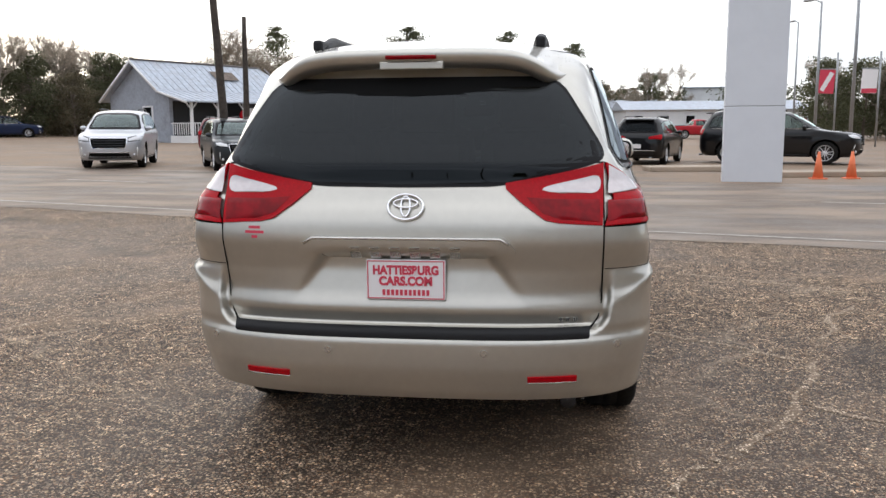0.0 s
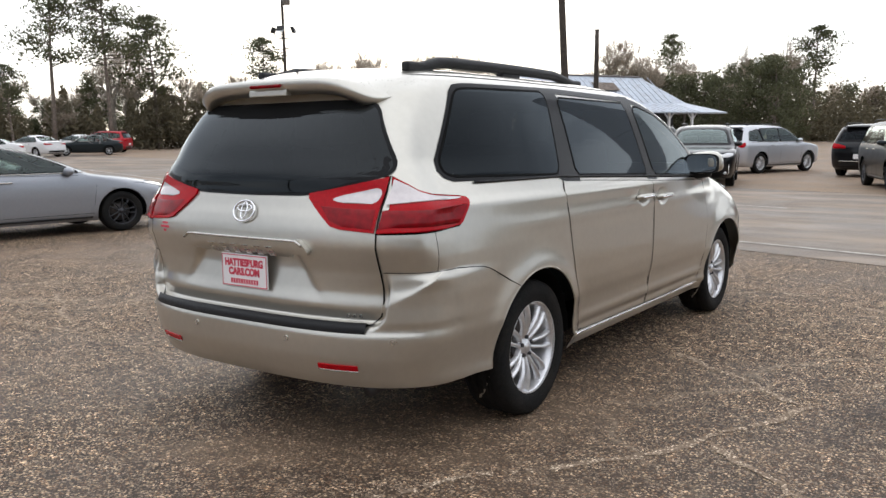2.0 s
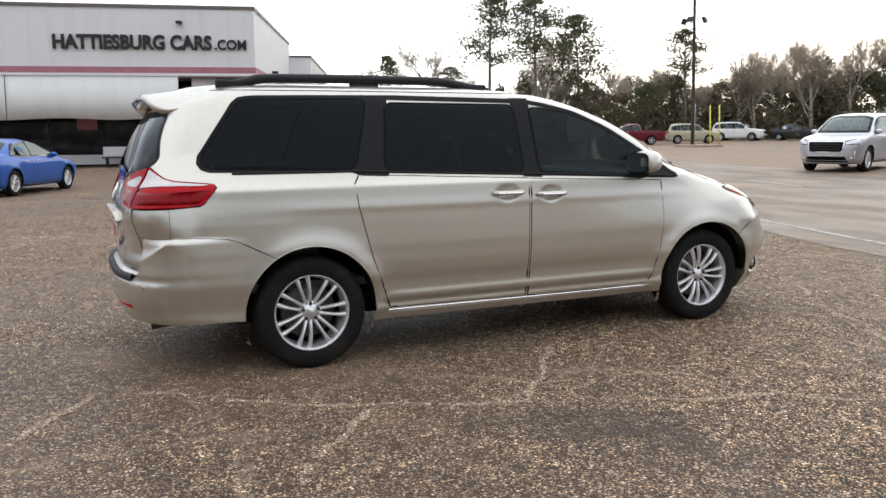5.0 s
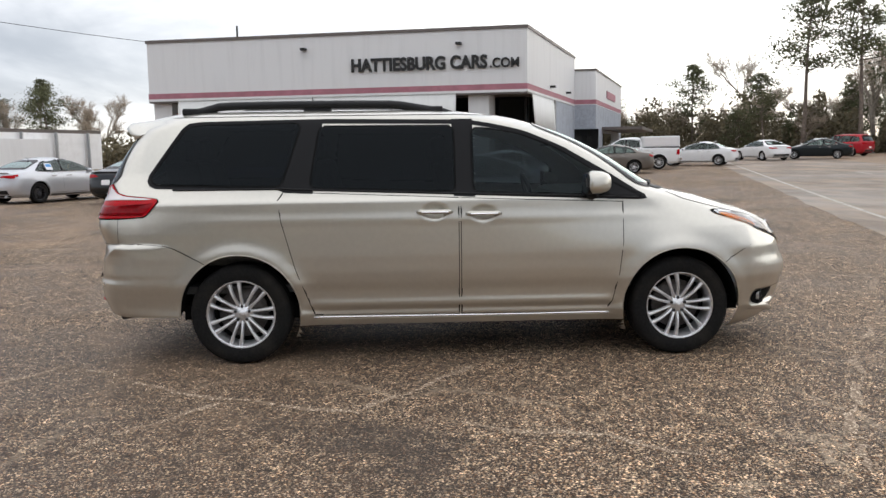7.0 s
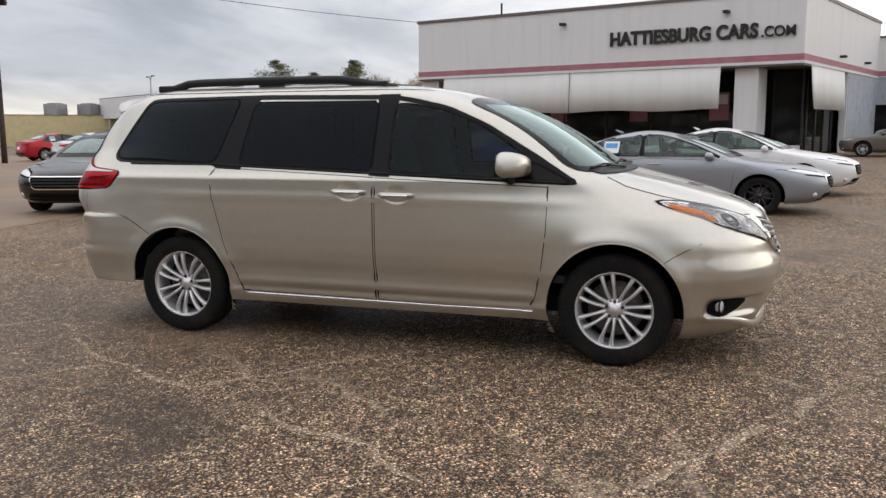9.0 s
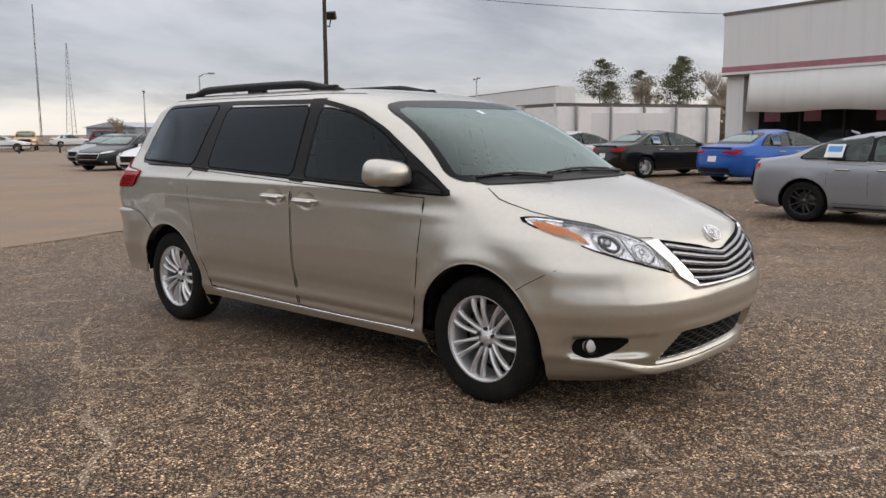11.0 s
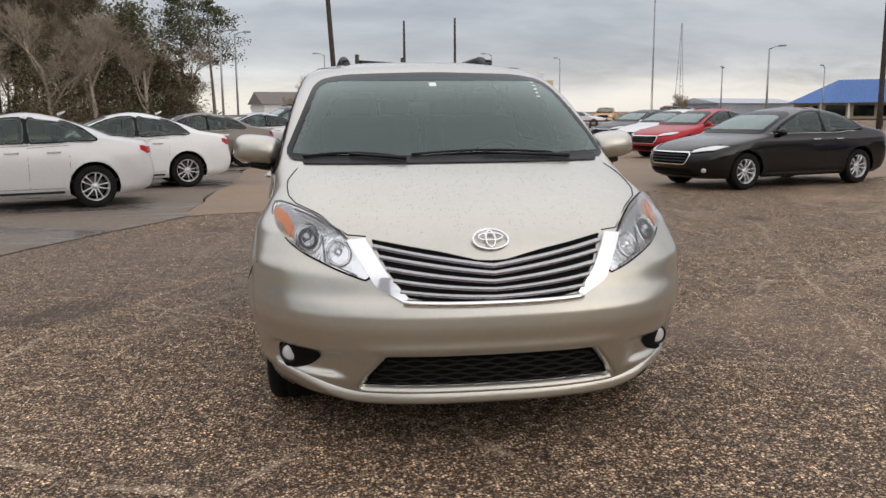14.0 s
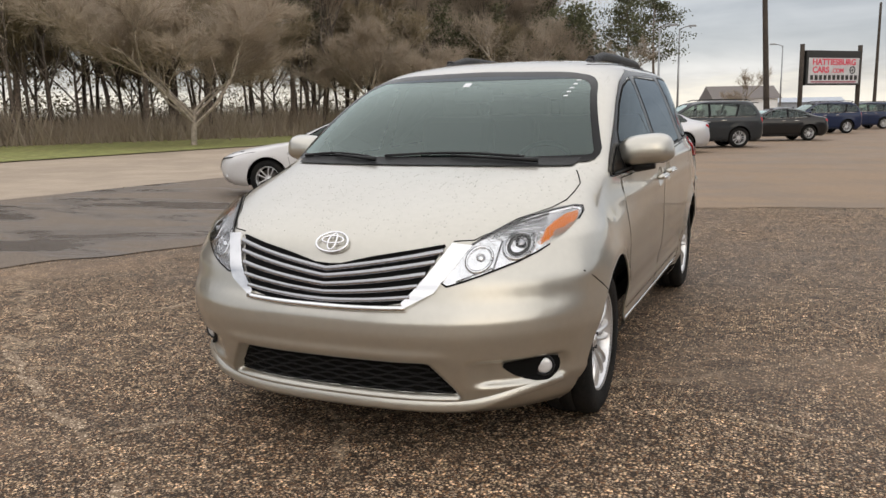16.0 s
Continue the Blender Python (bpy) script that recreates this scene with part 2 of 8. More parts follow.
def leaf_material(name, dark, light, scale=0.6):
    m = bpy.data.materials.new(name)
    m.use_nodes = True
    g = Nodes(m.node_tree)
    rnd = g.add("ShaderNodeNewGeometry").outputs["Random Per Island"]
    tree = g.add("ShaderNodeObjectInfo").outputs["Random"]
    col = g.mix(rnd, dark, light)
    col = g.mix(g.math("MULTIPLY", tree, 0.3), col, tuple(c * 0.7 for c in dark))
    p = g.add("ShaderNodeBsdfPrincipled", {}, Base_Color=col, Roughness=0.75)
    thin = g.add("ShaderNodeBsdfTranslucent", {}, Color=col)
    g.add("ShaderNodeOutputMaterial", {}, Surface=g.add("ShaderNodeMixShader", {}, i0=0.45, i1=p, i2=thin))
    return m


def cladding(name, colour, pitch=0.2, depth=0.5):
    """Painted metal or board wall with vertical ribs, streaked by rain."""
    m = bpy.data.materials.new(name)
    m.use_nodes = True
    g = Nodes(m.node_tree)
    co = g.add("ShaderNodeTexCoord").outputs["Object"]
    streak = g.noise(g.add("ShaderNodeMapping", {}, Vector=co, Scale=(1.5, 1.5, 0.12)).outputs[0], 1.6, 6.0, 0.65)
    col = g.mix(g.math("MULTIPLY", g.ramp(streak, 0.45, 0.75), 0.22), colour, tuple(c * 0.65 for c in colour))
    n = g.noise(co, 12.0, 4.0)
    p = g.add("ShaderNodeBsdfPrincipled", {}, Base_Color=col, Roughness=0.6)
    g.put(p.inputs["Normal"], g.add("ShaderNodeBump", {}, Strength=0.15, Distance=0.01, Height=n))
    g.add("ShaderNodeOutputMaterial", {}, Surface=p)
    return m


M = {
    "pebble": ground_material("exposed_aggregate", "pebble"),
    "crack": ground_material("sandy_crack_filling", "crack"),
    "asphalt": ground_material("damp_asphalt", "asphalt"),
    "wet": ground_material("wet_dark_asphalt", "wet"),
    "sand": ground_material("sandy_brown_paving", "sand"),
    "concrete": ground_material("sandy_concrete", "concrete"),
    "beige": paint("beige_mica_paint", (0.563, 0.54, 0.482), 0.85, 0.31, drops=True, coat=1.0),
    "tint": glass("privacy_glass", (0.040, 0.045, 0.05), drop=0.028, gain=0.9, sheen=(0.82, 0.92, 1.0)),
    "rearglass": glass("rear_privacy_glass", (0.05, 0.055, 0.06), drop=0.008, gain=0.9, sheen=(0.9, 0.96, 1.0)),
    "carglass": glass("pale_green_car_glass", (0.42, 0.50, 0.46), gain=1.2, sheen=(0.9, 1.0, 0.98)),
    "clearglass": glass("green_glass", (0.44, 0.54, 0.52), gain=1.45, sheen=(0.84, 1.0, 0.96)),
    "frontglass": glass("tinted_door_glass", (0.17, 0.20, 0.21), drop=0.026, gain=0.95, sheen=(0.85, 0.95, 1.0)),
    "screen": glass("car_windscreen", (0.34, 0.42, 0.39), gain=1.8, sheen=(0.86, 1.0, 0.97)),
    "frit": material("black_frit", (0.008, 0.008, 0.009), 0.14, spec=0.13),
    "gap": material("shut_line_shadow", (0.006, 0.006, 0.006), 0.8, spec=0.1),
    "plastic": material("black_plastic", (0.010, 0.010, 0.011), 0.5, bump=0.2, bump_scale=400, spec=0.3),
    "rubber": material("tyre_rubber", (0.008, 0.008, 0.008), 0.8, spec=0.2, grain=0.3, grain_scale=60, dirt=0.12, dirt_scale=6, bump=0.3, bump_scale=120),
    "alloy": material("silver_alloy", (0.74, 0.74, 0.75), 0.28, 0.7, grain=0.04, dirt=0.15, dirt_scale=9),
    "alloy_dark": material("dark_alloy", (0.06, 0.06, 0.065), 0.35, 0.6),
    "chrome": material("chrome", (0.85, 0.85, 0.86), 0.07, 1.0),
    "satin": material("satin_silver", (0.62, 0.60, 0.56), 0.25, 0.9),
    "slat": material("grille_silver", (0.42, 0.42, 0.44), 0.24, 0.95),
    "red_lens": material("red_lens", (0.40, 0.002, 0.007), 0.14, spec=0.18, coat=0.0, grain=0.12, grain_scale=90),
    "dark_red": material("deep_red_lens", (0.22, 0.001, 0.005), 0.12, spec=0.22, grain=0.25, grain_scale=22),
    "lamp_silver": material("frosted_lamp_lens", (0.60, 0.55, 0.55), 0.16, 0.35, coat=0.5, grain=0.06, grain_scale=40),
    "clear_lens": material("silver_lens", (0.74, 0.74, 0.75), 0.2, 0.25, coat=0.5, grain=0.04, grain_scale=90),
    "reflector": material("lamp_reflector", (0.93, 0.93, 0.94), 0.16, 0.85, coat=0.2, grain=0.05, grain_scale=30, bump=1.0, bump_scale=13),
    "amber": material("amber_lens", (0.85, 0.24, 0.02), 0.15, coat=1.0),
    "lamp_glass": glass("lamp_cover", (0.93, 0.94, 0.95)),
    "disc": material("brake_disc", (0.10, 0.09, 0.085), 0.5, 0.8, grain=0.2, grain_scale=30),
    "liner": material("wheel_arch_liner", (0.006, 0.006, 0.006), 0.9, spec=0.1),
    "seat": material("grey_seat_leather", (0.20, 0.185, 0.165), 0.55, grain=0.1, bump=0.2, bump_scale=200),
    "trim_dark": material("cabin_plastic", (0.06, 0.06, 0.06), 0.6),
    "cabin": material("cabin_lining", (0.16, 0.15, 0.14), 0.8),
    "white": material("white_enamel", (0.80, 0.80, 0.80), 0.4, grain=0.03, dirt=0.12, dirt_scale=1.0),
    "pylon": material("pylon_white", (0.66, 0.68, 0.72), 0.45, grain=0.02, grain_scale=2),
    "plate_white": material("plate_white", (0.82, 0.80, 0.80), 0.35),
    "plate_red": material("plate_red", (0.62, 0.05, 0.09), 0.4),
    "bluepaper": material("window_sheet_blue", (0.10, 0.33, 0.68), 0.7),
    "paper": material("window_sheet_white", (0.78, 0.80, 0.82), 0.7),
    "stucco": cladding("grey_white_stucco", (0.72, 0.72, 0.72)),
    "awning": cladding("white_canvas_screen", (0.70, 0.70, 0.68)),
    "stripe": material("faded_red_stripe", (0.40, 0.16, 0.20), 0.6, grain=0.15, grain_scale=3, dirt=0.25),
    "capping": material("brown_metal_capping", (0.13, 0.11, 0.10), 0.5),
    "darkglass": material("shop_glass", (0.006, 0.007, 0.008), 0.05, ior=1.36),
    "black": material("black_paint", (0.012, 0.012, 0.012), 0.5),
    # white face with the backlit sign's shade put into its colour
    "sign_face": material("aged_sign_face", (0.52, 0.52, 0.53), 0.5, grain=0.12, grain_scale=2),
    "wood_pole": material("weathered_pole_wood", (0.05, 0.039, 0.031), 0.85, grain=0.35, grain_scale=9, dirt=0.4, bump=0.5, bump_scale=30),
    "steel": material("galvanised_steel", (0.35, 0.36, 0.37), 0.45, 0.7, grain=0.1, dirt=0.2),
    "bluewood": material("grey_blue_boards", (0.36, 0.39, 0.44), 0.7, grain=0.1, grain_scale=8, dirt=0.25),
    "tinroof": material("pale_tin_roof", (0.46, 0.50, 0.56), 0.45, 0.35, grain=0.12, grain_scale=4, dirt=0.2, dirt_colour=(0.26, 0.16, 0.10)),
    "sign_blue": material("dark_blue_sign", (0.015, 0.05, 0.22), 0.4, grain=0.05),
    "blueroof": material("blue_metal_roof", (0.03, 0.12, 0.36), 0.45, grain=0.15, grain_scale=3),
    "cream": material("cream_render", (0.62, 0.53, 0.30), 0.7, grain=0.06, dirt=0.2),
    "cone": material("orange_cone", (0.80, 0.20, 0.08), 0.6),
    "bark": material("grey_brown_bark", (0.17, 0.135, 0.11), 0.9, grain=0.35, grain_scale=6, bump=0.5, bump_scale=18),
    "bark_pale": material("pale_bare_bark", (0.31, 0.265, 0.215), 0.9, grain=0.3, grain_scale=6),
    "needle": leaf_material("pine_needles", (0.07, 0.078, 0.040), (0.17, 0.17, 0.09)),
    "twig": leaf_material("bare_twigs", (0.33, 0.27, 0.21), (0.50, 0.42, 0.33)),
    "dryleaf": leaf_material("dry_olive_leaves", (0.25, 0.205, 0.13), (0.42, 0.34, 0.225)),
    "brushleaf": leaf_material("brown_green_brush", (0.10, 0.086, 0.052), (0.20, 0.165, 0.10)),
    "grass": material("winter_grass", (0.23, 0.24, 0.075), 0.9, grain=0.35, grain_scale=3, dirt=0.5, dirt_scale=0.3, dirt_colour=(0.22, 0.17, 0.08), bump=0.6, bump_scale=25),
    "litter": material("forest_floor", (0.12, 0.085, 0.055), 0.95, grain=0.4, grain_scale=4, bump=0.6, bump_scale=10),
    "pole_bark": material("dark_trunk_bark", (0.11, 0.088, 0.072), 0.9, grain=0.3, grain_scale=6),
    "line": material("worn_white_line", (0.40, 0.365, 0.32), 0.7, grain=0.3, grain_scale=12, dirt=0.6, dirt_scale=4, dirt_colour=(0.18, 0.15, 0.12)),
    "yellow": material("yellow_post_paint", (0.72, 0.66, 0.10), 0.5),
}
PAINTS = {
    "grey": paint("grey_paint", (0.33, 0.345, 0.375), 0.5), "pearl": paint("pearl_white_paint", (0.66, 0.65, 0.65), 0.15), "blue": paint("blue_paint", (0.018, 0.10, 0.40), 0.35),
    "black": paint("black_car_paint", (0.0035, 0.0035, 0.0045), coat=0.8), "silver": paint("silver_paint", (0.58, 0.59, 0.62), 0.6),
    "white": paint("white_car_paint", (0.78, 0.78, 0.78)), "red": paint("red_paint", (0.42, 0.02, 0.03), 0.2),
    "dark_red": paint("maroon_paint", (0.13, 0.012, 0.02), 0.2), "dark_blue": paint("dark_blue_paint", (0.012, 0.022, 0.06), 0.3),
    "dark_green": paint("dark_green_paint", (0.010, 0.015, 0.017), 0.2), "taupe": paint("taupe_paint", (0.17, 0.15, 0.13), 0.5),
    "tan": paint("pale_tan_paint", (0.48, 0.46, 0.33), 0.3), "yellow": paint("yellow_truck_paint", (0.55, 0.27, 0.03)),
    "charcoal": paint("charcoal_paint", (0.030, 0.034, 0.038), 0.3),
}

# ---- building helpers ----
def mesh_of(name, verts, faces, mat, smooth=True):
    me = bpy.data.meshes.new(name)
    me.from_pydata([tuple(v) for v in verts], [], [tuple(f) for f in faces])
    if mat:
        me.materials.append(mat)
    if smooth:
        me.shade_smooth()
    me.update()
    return me


def part(name, bm, mat, parent=None, label="", smooth=False):
    """Links a bmesh, or a mesh, as one object under a thing or a part."""
    if isinstance(bm, bmesh.types.BMesh):
        me = bpy.data.meshes.new(name)
        bm.to_mesh(me)
        bm.free()
        if mat:
            me.materials.append(mat)
        if smooth:
            me.shade_smooth()
    else:
        me = bm
    ob = new(name, me)
    ob.parent = parent
    return tagged(ob, label)


def empty(name, m=None, label="", category="", group="", kind=""):
    ob = new(name)
    ob.empty_display_size = 0.2
    if m is not None:
        ob.matrix_world = m
    return tagged(ob, label, category, group, kind)


def box_bm(bm, size, centre, turn=None, bevel=0.0):
    r = bmesh.ops.create_cube(bm, size=1.0)
    vs = r["verts"]
    bmesh.ops.scale(bm, vec=size, verts=vs)
    if bevel:
        es = list({e for v in vs for e in v.link_edges})
        out = bmesh.ops.bevel(bm, geom=es, offset=bevel, segments=2, profile=0.5, affect="EDGES")
        vs = list({v for f in out["faces"] for v in f.verts} | {v for v in vs if v.is_valid})
    m = Matrix.Translation(centre) @ (turn if turn is not None else Matrix())
    bmesh.ops.transform(bm, matrix=m, verts=vs)
    return vs


def box(name, size, centre, mat, parent=None, turn=None, bevel=0.0, label=""):
    bm = bmesh.new()
    box_bm(bm, size, centre, turn, bevel)
    return part(name, bm, mat, parent, label)


def tube_data(points, radii, sides=8, closed_ends=True):
    """Vertices and faces of a tapered tube along points."""
    pts = [Vector(p) for p in points]
    verts, faces = [], []
    for i, p in enumerate(pts):
        d = (pts[min(i + 1, len(pts) - 1)] - pts[max(i - 1, 0)]).normalized()
        a = d.orthogonal().normalized() if i == 0 else (side - d * side.dot(d)).normalized()
        side = a
        b = d.cross(a)
        for k in range(sides):
            w = 2 * math.pi * k / sides
            verts.append(p + (a * math.cos(w) + b * math.sin(w)) * radii[i])
    for i in range(len(pts) - 1):
        for k in range(sides):
            q, n = i * sides, (k + 1) % sides
            faces.append((q + k, q + n, q + sides + n, q + sides + k))
    if closed_ends:
        faces.append(tuple(range(sides))[::-1])
        faces.append(tuple(range((len(pts) - 1) * sides, len(pts) * sides)))
    return verts, faces


def tube(name, points, radius, mat, parent=None, sides=8, label="", smooth=True):
    radii = radius if isinstance(radius, (list, tuple)) else [radius] * len(points)
    v, f = tube_data(points, radii, sides)
    return part(name, mesh_of(name, v, f, mat, smooth), mat, parent, label)


def lathe_data(profile, sides=32):
    """A profile of (radius, x) turned round the x axis."""
    verts, faces = [], []
    for r, x in profile:
        for k in range(sides):
            w = 2 * math.pi * k / sides
            verts.append((x, r * math.cos(w), r * math.sin(w)))
    for i in range(len(profile) - 1):
        for k in range(sides):
            n = (k + 1) % sides
            faces.append((i * sides + k, i * sides + n, (i + 1) * sides + n, (i + 1) * sides + k))
    return verts, faces


def lettering(name, text, size, depth, mat, m, parent=None, align="CENTER", squeeze=1.0, bold=0.0, label=""):
    cu = bpy.data.curves.new(name, "FONT")
    cu.body, cu.size, cu.extrude, cu.align_x, cu.offset = text, size, depth, align, bold
    tmp = new("letters_tmp", cu)
    me = bpy.data.meshes.new_from_object(tmp)
    bpy.data.objects.remove(tmp)
    me.transform(Matrix.Diagonal((squeeze, 1, 1, 1)))
    me.materials.clear()
    me.materials.append(mat)
    ob = part(name, me, mat, parent, label)
    ob.matrix_world = m
    return ob


def smooth_curve(xs, ys):
    """Monotone cubic through the points."""
    xs, ys = np.array(xs, float), np.array(ys, float)
    h = np.diff(xs)
    s = np.diff(ys) / h
    d = np.zeros_like(ys)
    d[1:-1] = np.where(s[:-1] * s[1:] > 0, 2 * s[:-1] * s[1:] / (s[:-1] + s[1:] + 1e-12), 0)
    d[0], d[-1] = s[0], s[-1]

    def f(x):
        x = np.clip(x, xs[0], xs[-1])
        i = np.clip(np.searchsorted(xs, x) - 1, 0, len(h) - 1)
        t = (x - xs[i]) / h[i]
        return (ys[i] * (1 + 2 * t) + h[i] * d[i] * t) * (1 - t) ** 2 + (ys[i + 1] * (3 - 2 * t) + h[i] * d[i + 1] * (t - 1)) * t * t
    return f


def slope(x, y):
    """The lot falls gently towards the van from the north-west."""
    d = -0.75 * x + 0.66 * y - 12.0
    return 0.014 * (3.0 * math.log1p(math.exp(d / 3.0)) if d < 60 else d)


def sheet(name, corners, step, mat, lift=0.0, kind="structure", label="", category="", drop=0.0, ragged=0.0):
    """A paving sheet over a four-cornered outline, laid on the slope."""
    a, b, c, d = [Vector((*p, 0)) for p in corners]
    nu = max(1, int(max((b - a).length, (c - d).length) / step))
    nv = max(1, int(max((d - a).length, (c - b).length) / step))
    verts = []
    for j in range(nv + 1):
        for i in range(nu + 1):
            u, v = i / nu, j / nv
            p = (a * (1 - u) + b * u) * (1 - v) + (d * (1 - u) + c * u) * v
            if ragged and (i in (0, nu) or j in (0, nv)):
                w = 1.3 * p.x + 0.9 * p.y
                wob = math.sin(w) + 0.6 * math.sin(2.3 * w + 1.0) + 0.5 * math.sin(4.1 * w + 2.0)
                p = p + Vector((0.6 * ragged * wob, ragged * wob * math.cos(0.7 * w), 0))
            verts.append((p.x, p.y, slope(p.x, p.y) + lift))
    faces = [(j * (nu + 1) + i, j * (nu + 1) + i + 1, (j + 1) * (nu + 1) + i + 1, (j + 1) * (nu + 1) + i) for j in range(nv) for i in range(nu)]
    ob = part(name, mesh_of(name, verts, faces, mat), mat)
    return tagged(ob, label, category, "", kind)


# ---- the ground ----
def ground():
    """One sheet out to the horizon, fine near the van and coarse far away."""
    ticks = [-1500, -700, -350, -220, -160, -120]
    line = ticks + list(range(-100, 101, 4)) + [-t for t in reversed(ticks)]
    n = len(line)
    verts = [(x, y, slope(x, y) if abs(x) < 130 and abs(y) < 130 else slope(max(-130, min(130, x)), max(-130, min(130, y)))) for y in line for x in line]
    faces = [(j * n + i, j * n + i + 1, (j + 1) * n + i + 1, (j + 1) * n + i) for j in range(n - 1) for i in range(n - 1)]
    ob = part("ground", mesh_of("ground", verts, faces, M["pebble"]), M["pebble"])
    tagged(ob, "damp brown exposed-aggregate paving of the car lot", "ground", "", "structure")


ground()
# the drive that crosses the lot
sheet("road", [(-75, 28.5), (45, -8.6), (45, 5.9), (-75, 35.0)], 0.8, M["asphalt"], 0.006, label="damp grey asphalt drive across the lot", category="road", ragged=0.07)
sheet("road", [(11.5, -2), (24, -2), (19.5, -75), (2.5, -75)], 2.0, M["concrete"], 0.010, label="sandy pale concrete lane beside the woods", category="road")
sheet("pavement", [(-30, -15.5), (2.6, -6.2), (2.5, -75), (-40, -62)], 0.6, M["sand"], 0.007, label="smooth sandy brown parking bays behind the van", category="pavement", ragged=0.12)
sheet("pavement", [(2.6, -6.2), (5.4, 0.2), (11.6, -2), (2.5, -75)], 0.5, M["wet"], 0.009, label="dark wet asphalt patch by the parked sedans", category="pavement", ragged=0.12)

sheet("pavement", [(-75, 35.0), (45, 5.9), (60, 100), (-62, 84)], 4.0, M["sand"], 0.006, label="sandy brown paving round the house", category="pavement")



def crack(points, width, seed):
    """A crack in the paving, silted up with pale grit: a ragged band with loose stones along it."""
    rng = np.random.default_rng(seed)
    p = np.array(points, float)
    cut = np.concatenate([[0], np.cumsum(np.linalg.norm(np.diff(p, axis=0), axis=1))])
    m = max(8, int(cut[-1] / 0.035))
    at = np.linspace(0, cut[-1], m)
    line = np.stack([np.interp(at, cut, p[:, 0]), np.interp(at, cut, p[:, 1])], 1)
    d = np.gradient(line, axis=0)
    side = np.stack([-d[:, 1], d[:, 0]], 1) / np.linalg.norm(d, axis=1, keepdims=True)
    wander = 0.035 * np.sin(at * 3.1 + seed) + 0.018 * np.sin(at * 9.7 + 2 * seed) + rng.normal(0, 0.006, m)
    line = line + side * wander[:, None]
    half = width * (0.28 + 0.34 * np.sin(at * 4.3 + seed) ** 2 + 0.5 * rng.random(m)) * np.clip(np.minimum(at, cut[-1] - at) / 0.12, 0.05, 1) / 2
    a, b = line + side * half[:, None], line - side * (half * rng.uniform(0.6, 1.3, m))[:, None]
    verts = [(x, y, slope(x, y) + 0.003) for q in (a, b) for x, y in q]
    faces = [(m + i, m + i + 1, i + 1, i) for i in range(m - 1) if math.sin(2.3 * at[i] + seed) + 0.7 * math.sin(6.1 * at[i]) + rng.normal(0, 0.5) > -0.75]
    ob = part("paving_crack", mesh_of("paving_crack", verts, faces, M["crack"]), None)
    tagged(ob, "pale sand-filled crack in the brown paving", "crack", "", "structure")
    n = int(cut[-1] * 320)
    k = rng.integers(0, m, n)
    c = line[k] + side[k] * rng.normal(0, width * 1.1, (n, 1)) + rng.normal(0, 0.012, (n, 2))
    r, w = rng.uniform(0.002, 0.0055, n), rng.random(n) * 6.28
    verts, faces = [], []
    for (x, y), q, t in zip(c, r, w):
        z, o = slope(x, y), len(verts)
        verts += [(x + 1.5 * q * math.cos(t + h), y + q * math.sin(t + h), z) for h in (0, 1.57, 3.14, 4.71)] + [(x, y, z + 0.8 * q)]
        faces += [(o, o + 1, o + 4), (o + 1, o + 2, o + 4), (o + 2, o + 3, o + 4), (o + 3, o, o + 4)]
    ob = part("loose_grit", mesh_of("loose_grit", verts, faces, M["crack"], False), None)
    tagged(ob, "pale loose grit scattered along a crack", "grit", "", "stuff")


CRACKS = (
    (((0.85, -2.75), (1.04, -2.45), (1.62, -1.85), (1.83, -1.20), (2.10, -0.64), (2.45, 0.10), (2.55, 0.65), (2.88, 1.01)), 0.050),
    (((0.86, -2.69), (1.24, -2.98), (1.57, -3.18)), 0.055),
    (((1.07, 0.05), (1.65, -0.36), (2.10, -0.64)), 0.045),
    (((1.78, -1.45), (2.25, -1.82), (2.66, -2.02)), 0.050),
    (((0.22, 3.30), (1.16, 2.67), (2.00, 2.18), (2.77, 1.81), (3.15, 1.66)), 0.060),
    (((1.10, 2.68), (0.90, 2.32), (0.78, 2.15)), 0.040),
    (((1.22, 2.74), (1.49, 3.1), (1.68, 3.89)), 0.030),
    (((-4.79, -4.28), (-4.0, -2.3), (-3.49, -1.0), (-2.69, 0.82), (-2.30, 1.85), (-2.13, 2.75)), 0.045),
    (((-4.57, -0.94), (-3.30, -1.50), (-2.41, -1.80)), 0.040),
    (((-2.71, -1.72), (-4.0, -1.85), (-4.99, -1.95)), 0.030),
    (((1.19, -4.34), (0.4, -4.42), (-0.26, -4.54)), 0.025),
    (((-1.40, 1.35), (-1.89, 1.48), (-2.30, 1.50)), 0.030))
for k, (points, width) in enumerate(CRACKS):
    crack(points, 1.2 * width, 300 + k)

